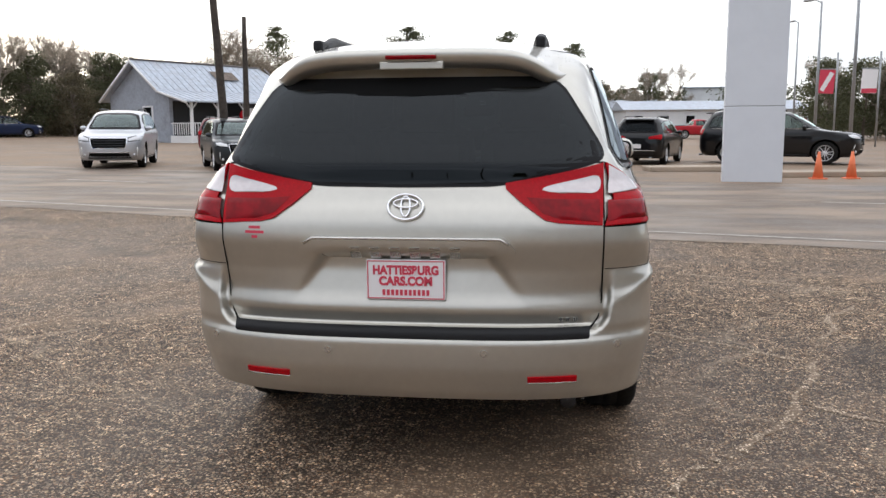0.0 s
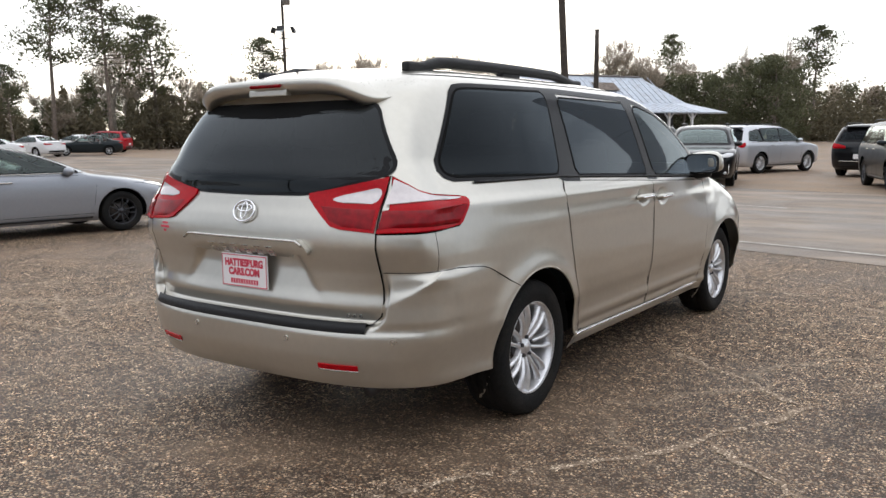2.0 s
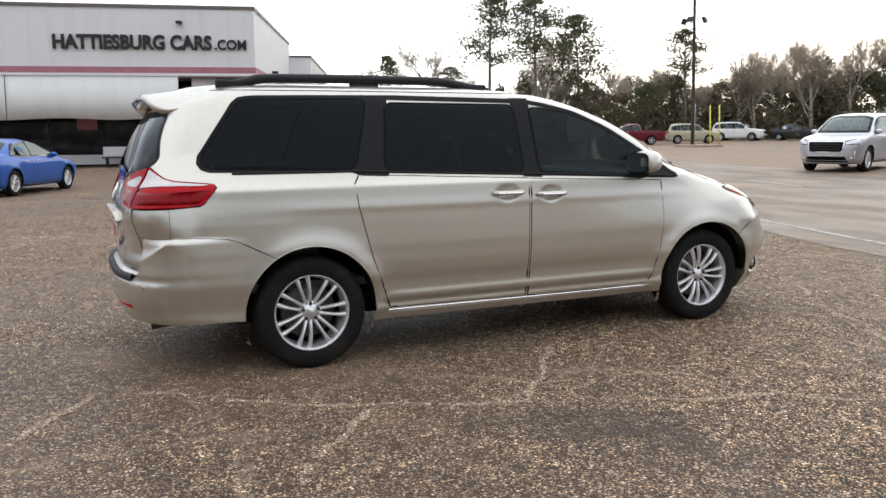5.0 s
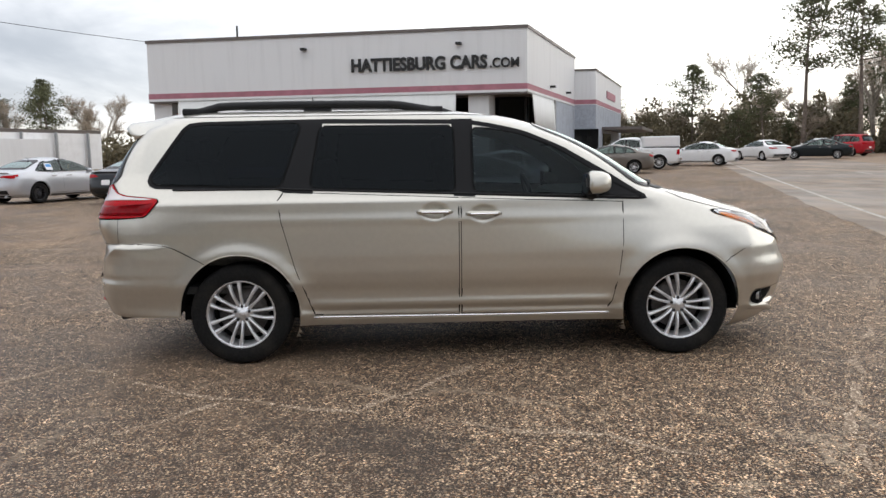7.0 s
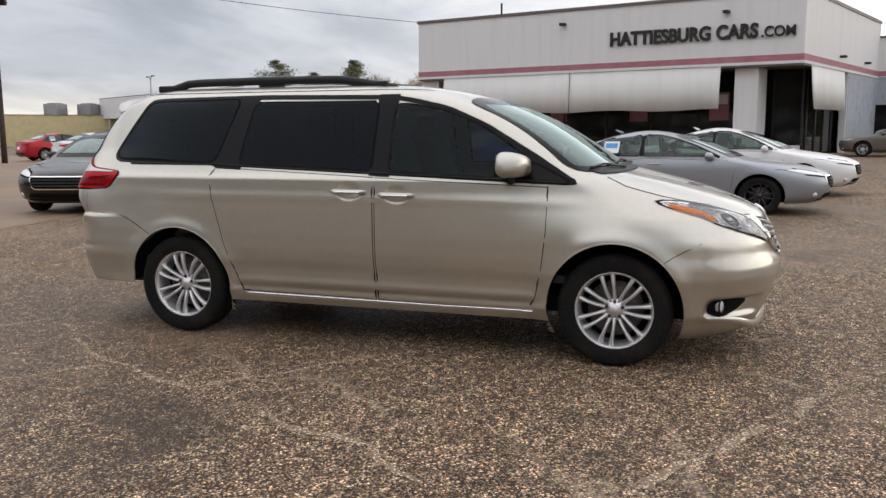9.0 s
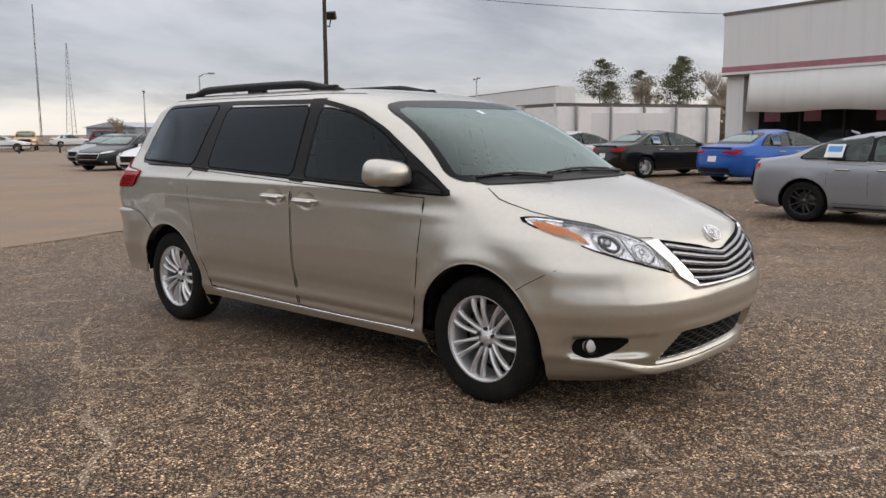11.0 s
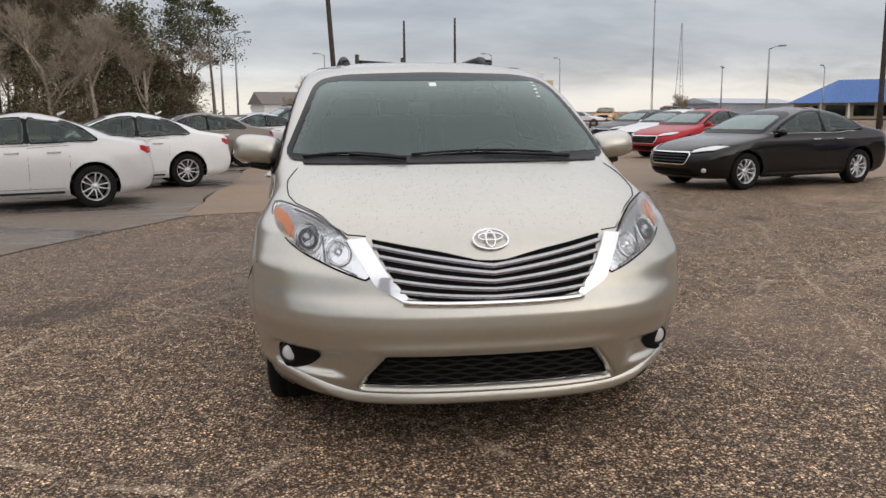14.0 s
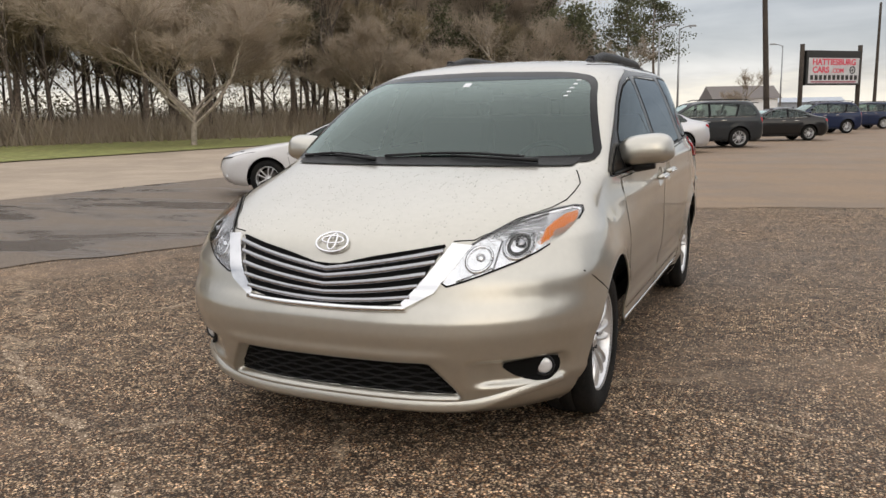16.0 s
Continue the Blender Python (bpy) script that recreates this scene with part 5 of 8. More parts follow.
        for cx, cz, r in ((0.735, 0.885, 0.050), (0.61, 0.838, 0.045)):
            lens = on_skin(nose, np.array([s * cx]), np.array([cz]), 0.0)[0]
            bm = bmesh.new()
            bmesh.ops.create_uvsphere(bm, u_segments=20, v_segments=12, radius=r * 0.52, matrix=Matrix.Translation(Vector(lens)) @ pose(0, -0.016, 0))
            part("projector", bm, M["slat"] if cx > 0.7 else M["chrome"], lamp, smooth=True)
            pts = on_skin(nose, s * (cx + r * 0.66 * np.cos(ang)), cz + r * 0.66 * np.sin(ang), 0.004)
            if cx > 0.7:
                tube("projector_ring", [Vector(p) for p in [*pts, pts[0]]], 0.008, M["trim_dark"], lamp, 6)
            pts = on_skin(nose, s * (cx + r * np.cos(ang)), cz + r * np.sin(ang), 0.006)
            tube("lamp_bezel", [Vector(p) for p in [*pts, pts[0]]], 0.007, M["chrome"], lamp, 6)
        rope("lamp_lid", [(s * 0.575, 0.893), (s * 0.69, 0.955), (s * 0.79, 0.984)], nose, 0.004, 0.005, M["trim_dark"], lamp)
        rope("lamp_step", [(s * 0.545, 0.760), (s * 0.668, 0.806), (s * 0.675, 0.900)], nose, 0.005, 0.004, M["slat"], lamp)
        patch("lamp_cover", hl, nose, 0.014, M["lamp_glass"], lamp, 16, 20)
        loop_band("lamp_seal", inset(hl, -0.005), inset(hl, 0.002), nose, 0.0035, M["gap"], lamp)
    # tail: gate, glass, lamps, spoiler, bumper
    gate = dense([(-0.66, 0.603), (-0.70, 0.615), (-0.725, 0.65), (-0.738, 0.72), (-0.74, 1.0), (-0.735, 1.235), (0.735, 1.235), (0.74, 1.0), (0.738, 0.72), (0.725, 0.65), (0.70, 0.615), (0.66, 0.603)], 0.05)
    tg = patch("tailgate", gate, tail, 0.0025, P, v, 96, 120, 0.004)
    loop_band("tailgate_gap", inset(gate, -0.004), inset(gate, 0.0025), tail, 0.0042, M["gap"], v)
    patch("rear_window", rearg, tail, 0.006, M["rearglass"], v, 24, 36)
    loop_band("rear_window_frit", inset(rearg, -0.012), inset(rearg, 0.055), tail, 0.0052, M["frit"], v)
    # a black patch paints the spoiler's shade on the top of the glass
    patch("rear_window_head", dense([(-0.575, 1.562), (0.575, 1.562), (0.52, 1.525), (0.30, 1.498), (0, 1.490), (-0.30, 1.498), (-0.52, 1.525)], 0.05), tail, 0.0068, M["gap"], v, 6, 30)
    oval_emblem("badge", 0.135, 0.092, tail, 0.0, 1.072, 0.014, tg)
    garn = dense(rounded([(-0.425, 0.908), (-0.375, 0.966), (0.375, 0.966), (0.425, 0.908)], 1, 0.012), 0.05)
    patch("tailgate_garnish", garn, tail, 0.028, P, tg, 6, 30, 0.026)
    xs = np.linspace(-0.39, 0.39, 24)
    rope("garnish_edge", np.stack([xs, 0.960 - 0.50 * np.clip(np.abs(xs) - 0.355, 0, 1) ], 1), tail, 0.030, 0.006, M["satin"], tg)
    for k in range(6):
        bars("model_badge", [(-0.19 + 0.076 * k, 0.922, 0.040, 0.020)], tail, 0.0325, M["satin"], tg)
    for k in range(3):
        bars("trim_badge", [(0.585 + 0.027 * k, 0.648, 0.016, 0.015)], tail, 0.006, M["satin"], tg)
    plate = box("licence_plate", (0.305, 0.008, 0.155), (0, -2.553, 0.80), M["plate_white"], tg, bevel=0.003, label="white dealer plate with red lettering")
    lettering("plate_letters", "HATTIESBURG", 0.046, 0.0008, M["plate_red"], pose(0, -2.5585, 0.822, 90, 0, 0), plate, bold=0.0022, squeeze=0.86)
    lettering("plate_letters", "CARS.COM", 0.046, 0.0008, M["plate_red"], pose(0, -2.5585, 0.780, 90, 0, 0), plate, bold=0.0022, squeeze=0.90)
    for k in range(11):
        bars("plate_bar", [(-0.085 + 0.017 * k, 0.751, 0.011, 0.022)], flat_map(-2.558), 0.0008, M["plate_red"], plate)
    loop = inset(dense([(-0.1525, 0.7225), (0.1525, 0.7225), (0.1525, 0.8775), (-0.1525, 0.8775)], 0.3), 0.004)
    loop_band("plate_border", loop, inset(loop, 0.004), flat_map(-2.558), 0.0004, M["plate_red"], plate)
    bars("sticker", [(-0.60, 0.975 + dz, 0.09 - 3 * abs(dz - 0.004), 0.011) for dz in (-0.018, 0.0, 0.018)], tail, 0.0045, M["plate_red"], tg, "small red dealer sticker")
    for s in (1, -1):
        wrap = wrap_map(SH, s)
        lamp = empty("tail_lamp")
        lamp.parent = v
        inner = dense([(s * 0.355, 1.158), (s * 0.44, 1.085), (s * 0.535, 1.018), (s * 0.733, 1.006), (s * 0.735, 1.232), (s * 0.60, 1.205)], 0.03)
        patch("lamp_lens", inner, tail, 0.012, M["red_lens"], lamp, 16, 14, 0.014)
        patch("lamp_lens_dark", dense([(s * 0.535, 1.030), (s * 0.722, 1.018), (s * 0.722, 1.104), (s * 0.452, 1.108)], 0.04), tail, 0.0135, M["dark_red"], lamp, 5, 8)
        patch("lamp_clear", dense(rounded([(s * 0.490, 1.137), (s * 0.56, 1.122), (s * 0.724, 1.120), (s * 0.724, 1.194), (s * 0.61, 1.168)], 2, 0.02), 0.03), tail, 0.0145, M["lamp_silver"], lamp, 10, 12)

        def pt(x, z):
            return (SH.tail_u(x, z), z)
        outer = dense([pt(0.742, 1.006), pt(0.744, 1.234), (0.80, 1.206), (0.88, 1.176), (1.0, 1.154), (1.16, 1.140), (1.200, 1.134), (1.214, 1.118), (1.175, 1.034), (1.155, 1.020), (1.0, 1.010)], 0.02)
        patch("lamp_lens", outer, wrap, 0.012, M["red_lens"], lamp, 30, 34, 0.014)
        patch("lamp_lens_dark", dense([pt(0.75, 1.02), pt(0.75, 1.102), (1.19, 1.104), (1.15, 1.026)], 0.03), wrap, 0.0135, M["dark_red"], lamp, 5, 22)
        patch("lamp_clear", dense([pt(0.752, 1.118), pt(0.752, 1.222), (0.80, 1.197), (0.88, 1.168), (1.0, 1.147), (1.17, 1.132), (1.18, 1.126)], 0.02), wrap, 0.0145, M["lamp_silver"], lamp, 18, 24)
        loop_band("lamp_seal", inset(outer, -0.005), inset(outer, 0.004), wrap, 0.004, M["gap"], lamp)
        patch("rear_reflector", [(s * 0.463, 0.417), (s * 0.463, 0.439), (s * 0.648, 0.439), (s * 0.648, 0.417)], tail, 0.006, M["red_lens"], v, 2, 14, 0.006)
        rope("reflector_trim", [(s * x, 0.413) for x in np.linspace(0.463, 0.648, 12)], tail, 0.004, 0.003, M["satin"], v)
        for x, z in ((0.30, 0.532), (0.80, 0.552)):
            ang = np.linspace(0, 2 * math.pi, 17)[:-1]
            patch("park_sensor", [(s * x + 0.014 * math.cos(a), z + 0.014 * math.sin(a)) for a in ang], tail, 0.004, M["satin"], v, 5, 5, 0.004)
    # spoiler: the roof runs on over the rear glass
    def roof_z(x, y):
        zs = np.linspace(1.45, 1.756, 240)
        return float(np.interp(-max(abs(x), 0.04), -SH.X(np.full(240, y), zs), zs))
    sx = np.linspace(-0.60, 0.60, 57)
    rows = [[] for k in range(10)]
    for x in sx:
        a = abs(x) / 0.60
        y0, y1 = -1.86 + 0.04 * a, -2.385 + 0.19 * a ** 8
        z0, zt = roof_z(x, y0), 1.668 - 0.014 * a ** 2 - 0.012 * a ** 6
        zt += (roof_z(x, y1) - zt) * a ** 8
        lift = 0.005 * (1 - a ** 8)
        for k, f in enumerate((0.0, 0.2, 0.42, 0.65, 0.85, 0.97)):
            y = y0 + (y1 - y0) * f
            top = z0 + (zt - z0) * f
            if f < 0.8:
                skin = roof_z(x, y)
                top = skin + max(0.0, top - skin) * (1 - a ** 6)
            rows[k].append((x, y, top + lift * min(1.0, 2.5 * f)))
        thick = 1 - a ** 14
        rows[6].append((x, y1 - 0.004, zt - 0.012 * thick))
        rows[7].append((x, y1 + 0.022, zt - 0.046 * thick))
        rows[8].append((x, y1 + 0.045, zt - 0.066 * thick))
        rows[9].append((x, y1 + 0.155, zt - 0.060 * thick))
    vv = [p for r in rows for p in r]
    n = len(sx)
    spo = part("spoiler", mesh_of("spoiler", vv, [(i * n + j, i * n + j + 1, (i + 1) * n + j + 1, (i + 1) * n + j)[::-1] for i in range(9) for j in range(n - 1)], P), None, v)
    box("brake_light", (0.20, 0.012, 0.016), (0, -2.386, 1.642), M["dark_red"], spo, pose(0, 0, 0, 30, 0, 0), 0.004)
    box("spoiler_notch", (0.25, 0.03, 0.030), (0, -2.358, 1.612), P, spo, bevel=0.004)
    xs = np.linspace(-0.69, 0.69, 36)
    rows = [on_skin(tail, xs, np.full(36, z), o) for z, o in ((0.580, 0.003), (0.592, 0.014), (0.606, 0.026), (0.612, 0.0))]
    part("bumper_pad", mesh_of("bumper_pad", [p for r in rows for p in r], [(i * 36 + j, i * 36 + j + 1, (i + 1) * 36 + j + 1, (i + 1) * 36 + j) for i in range(3) for j in range(35)], M["plastic"]), None, v, "black bumper step pad")
    box("rear_valance", (1.50, 0.45, 0.06), (0, -2.15, 0.37), M["liner"], v)
    tube("exhaust", [(0.62, -2.0, 0.32), (0.62, -2.30, 0.315), (0.62, -2.42, 0.30)], 0.032, M["alloy_dark"], v, 12)
    # cabin
    box("cabin_floor", (1.66, 3.6, 0.05), (0, -0.6, 0.50), M["trim_dark"], v)
    box("dashboard", (1.55, 0.55, 0.28), (0, 1.02, 1.00), M["trim_dark"], v, bevel=0.09)
    wheel_pts = [(-0.40 + 0.19 * math.cos(a), 0.66 - 0.06 * math.sin(a), 1.05 + 0.18 * math.sin(a)) for a in np.linspace(0, 2 * math.pi, 33)]
    tube("steering_wheel", wheel_pts, 0.016, M["trim_dark"], v)
    for x, y in ((-0.42, 0.15), (0.42, 0.15), (-0.42, -0.80), (0.42, -0.80), (-0.45, -1.75), (0.0, -1.75), (0.45, -1.75)):
        seat = empty("seat")
        seat.parent = v
        w = 0.52 if y > -1.5 else 0.42
        box("seat_cushion", (w, 0.52, 0.16), (x, y + 0.12, 0.72), M["seat"], seat, bevel=0.05)
        box("seat_back", (w, 0.16, 0.66), (x, y - 0.18, 1.06), M["seat"], seat, pose(0, 0, 0, 14), bevel=0.06)
        box("head_rest", (0.27, 0.11, 0.19), (x, y - 0.29, 1.45), M["seat"], seat, bevel=0.045)
    box("headliner", (1.06, 1.95, 0.03), (0, -0.85, 1.655), M["cabin"], v)
    box("rear_view_mirror", (0.24, 0.03, 0.07), (0, 0.72, 1.50), M["trim_dark"], v, bevel=0.012)
    return v


van()

# ---- parked vehicles ----
SEDAN = [(0.20, 2.20, 0.75, 2.6, -2.22, 0.5, 2.8, 0.82), (0.30, 2.35, 0.75, 2.6, -2.36, 0.5, 2.8, 0.89), (0.50, 2.42, 0.75, 2.5, -2.41, 0.5, 3, 0.915), (0.65, 2.38, 0.75, 2.5, -2.39, 0.48, 3, 0.925),
         (0.74, 2.26, 0.75, 2.4, -2.37, 0.46, 3, 0.925), (0.80, 2.05, 0.7, 2.4, -2.365, 0.45, 3, 0.92), (0.85, 1.78, 0.62, 2.5, -2.355, 0.45, 3, 0.912), (0.90, 1.42, 0.48, 2.7, -2.345, 0.44, 3, 0.90), (0.94, 1.12, 0.38, 3, -2.33, 0.43, 3, 0.885),
         (0.98, 1.00, 0.34, 3, -2.30, 0.42, 2.8, 0.872), (1.03, 0.90, 0.33, 3, -2.08, 0.46, 2.7, 0.850), (1.07, 0.82, 0.33, 3, -1.84, 0.46, 2.8, 0.832), (1.12, 0.71, 0.34, 3, -1.70, 0.42, 2.9, 0.81), (1.22, 0.48, 0.36, 3, -1.45, 0.40, 2.9, 0.76),
         (1.32, 0.20, 0.40, 2.8, -1.16, 0.42, 2.8, 0.70), (1.39, -0.08, 0.45, 2.6, -0.90, 0.45, 2.6, 0.62), (1.43, -0.30, 0.3, 2.4, -0.70, 0.3, 2.4, 0.45), (1.445, -0.42, 0.12, 2.2, -0.55, 0.12, 2.2, 0.2)]
SUV = [(0.24, 2.16, 0.7, 2.8, -2.20, 0.4, 3.2, 0.84), (0.36, 2.32, 0.7, 2.8, -2.33, 0.4, 3.2, 0.905), (0.55, 2.37, 0.7, 2.8, -2.37, 0.4, 3.2, 0.925), (0.75, 2.36, 0.68, 2.8, -2.37, 0.4, 3.2, 0.94), (0.90, 2.30, 0.66, 2.8, -2.36, 0.4, 3.2, 0.94),
       (0.98, 2.12, 0.62, 2.8, -2.355, 0.4, 3.2, 0.935), (1.03, 1.78, 0.55, 2.8, -2.345, 0.4, 3.2, 0.925), (1.07, 1.38, 0.42, 3, -2.335, 0.4, 3.2, 0.91), (1.12, 1.16, 0.34, 3.2, -2.315, 0.38, 3.2, 0.89), (1.25, 0.96, 0.32, 3.2, -2.25, 0.36, 3.2, 0.85),
       (1.40, 0.72, 0.34, 3, -2.16, 0.36, 3.2, 0.80), (1.55, 0.45, 0.38, 3, -2.06, 0.38, 3, 0.745), (1.63, 0.22, 0.42, 2.8, -1.98, 0.42, 2.8, 0.69), (1.68, -0.1, 0.5, 2.6, -1.86, 0.45, 2.6, 0.58), (1.705, -0.5, 0.4, 2.3, -1.5, 0.4, 2.3, 0.35)]
PICKUP = [(0.34, 2.48, 0.6, 3, -2.62, 0.25, 4, 0.86), (0.46, 2.66, 0.6, 3, -2.72, 0.25, 4, 0.93), (0.70, 2.72, 0.6, 3, -2.75, 0.22, 4, 0.955), (0.95, 2.68, 0.6, 3, -2.75, 0.2, 4, 0.96), (1.06, 2.50, 0.6, 2.8, -2.745, 0.2, 4, 0.955), (1.12, 2.1, 0.5, 2.8, -2.74, 0.2, 4, 0.945),
          (1.17, 1.55, 0.42, 3, -2.73, 0.2, 4, 0.93), (1.19, 1.40, 0.36, 3.2, -1.6, 0.2, 4, 0.92), (1.21, 1.34, 0.34, 3.2, -0.82, 0.25, 4, 0.91), (1.35, 1.15, 0.34, 3.2, -0.80, 0.25, 3.6, 0.865), (1.55, 0.82, 0.36, 3, -0.74, 0.28, 3.4, 0.79),
          (1.70, 0.48, 0.4, 2.8, -0.66, 0.3, 3, 0.72), (1.76, 0.2, 0.35, 2.5, -0.55, 0.3, 2.6, 0.58), (1.78, -0.1, 0.2, 2.2, -0.35, 0.2, 2.2, 0.3)]
KINDS = {
    "sedan": dict(keys=SEDAN, wheels=(1.40, -1.40), r=0.325, zs=(0.2, 1.445), belt=0.955, track=0.80,
                  side=[[(-1.50, 1.02), (-1.28, 1.20), (-1.06, 1.30), (-0.50, 1.365), (-0.50, 0.985)], [(-0.44, 0.985), (-0.44, 1.368), (-0.18, 1.36), (0.10, 1.29), (0.42, 1.165), (0.80, 0.975)]],
                  shield=[(-0.74, 0.985), (-0.60, 1.30), (-0.4, 1.355), (0.4, 1.355), (0.60, 1.30), (0.74, 0.985)], rear=[(-0.68, 1.075), (-0.55, 1.31), (-0.35, 1.355), (0.35, 1.355), (0.55, 1.31), (0.68, 1.075)],
                  head=[(0.50, 0.66), (0.78, 0.70), (0.87, 0.775), (0.72, 0.78), (0.52, 0.725)], tail=[(0.34, 0.83), (0.78, 0.80), (0.86, 0.86), (0.84, 0.93), (0.60, 0.905), (0.34, 0.89)],
                  grille=[(-0.42, 0.46), (-0.50, 0.66), (0.50, 0.66), (0.42, 0.46)], low=[(-0.6, 0.25), (-0.5, 0.38), (0.5, 0.38), (0.6, 0.25)], mirror=(0.92, 0.62, 1.00)),
    "suv": dict(keys=SUV, wheels=(1.38, -1.38), r=0.365, zs=(0.24, 1.705), belt=1.09, track=0.80,
                side=[[(-2.02, 1.16), (-1.90, 1.48), (-1.42, 1.56), (-1.28, 1.13)], [(-1.22, 1.13), (-1.34, 1.57), (-0.32, 1.60), (-0.32, 1.115)], [(-0.25, 1.115), (-0.25, 1.60), (0.05, 1.585), (0.30, 1.53), (0.62, 1.36), (0.93, 1.12)]],
                shield=[(-0.78, 1.13), (-0.64, 1.55), (-0.4, 1.615), (0.4, 1.615), (0.64, 1.55), (0.78, 1.13)], rear=[(-0.72, 1.15), (-0.60, 1.52), (0.60, 1.52), (0.72, 1.15)],
                head=[(0.56, 0.80), (0.84, 0.82), (0.89, 0.92), (0.74, 0.935), (0.56, 0.885)], tail=[(0.42, 0.93), (0.82, 0.92), (0.875, 0.98), (0.84, 1.10), (0.62, 1.06), (0.42, 1.02)],
                grille=[(-0.46, 0.60), (-0.52, 0.88), (0.52, 0.88), (0.46, 0.60)], low=[(-0.62, 0.30), (-0.55, 0.46), (0.55, 0.46), (0.62, 0.30)], mirror=(0.96, 0.78, 1.16)),
    "pickup": dict(keys=PICKUP, wheels=(1.78, -1.62), r=0.39, zs=(0.34, 1.78), belt=1.18, track=0.80,
                   side=[[(-0.62, 1.24), (-0.58, 1.62), (0.10, 1.66), (0.10, 1.23)], [(0.17, 1.23), (0.17, 1.66), (0.42, 1.64), (0.68, 1.52), (1.06, 1.24)]],
                   shield=[(-0.80, 1.23), (-0.66, 1.60), (-0.4, 1.68), (0.4, 1.68), (0.66, 1.60), (0.80, 1.23)], rear=[(-0.66, 1.28), (-0.58, 1.62), (0.58, 1.62), (0.66, 1.28)],
                   head=[(0.58, 0.86), (0.88, 0.86), (0.92, 1.02), (0.60, 1.02)], tail=[(0.80, 0.80), (0.93, 0.80), (0.93, 1.10), (0.80, 1.10)],
                   grille=[(-0.52, 0.74), (-0.52, 1.02), (0.52, 1.02), (0.52, 0.74)], low=[(-0.6, 0.42), (-0.6, 0.56), (0.6, 0.56), (0.6, 0.42)], mirror=(1.02, 0.92, 1.28)),
}
CARS = {}


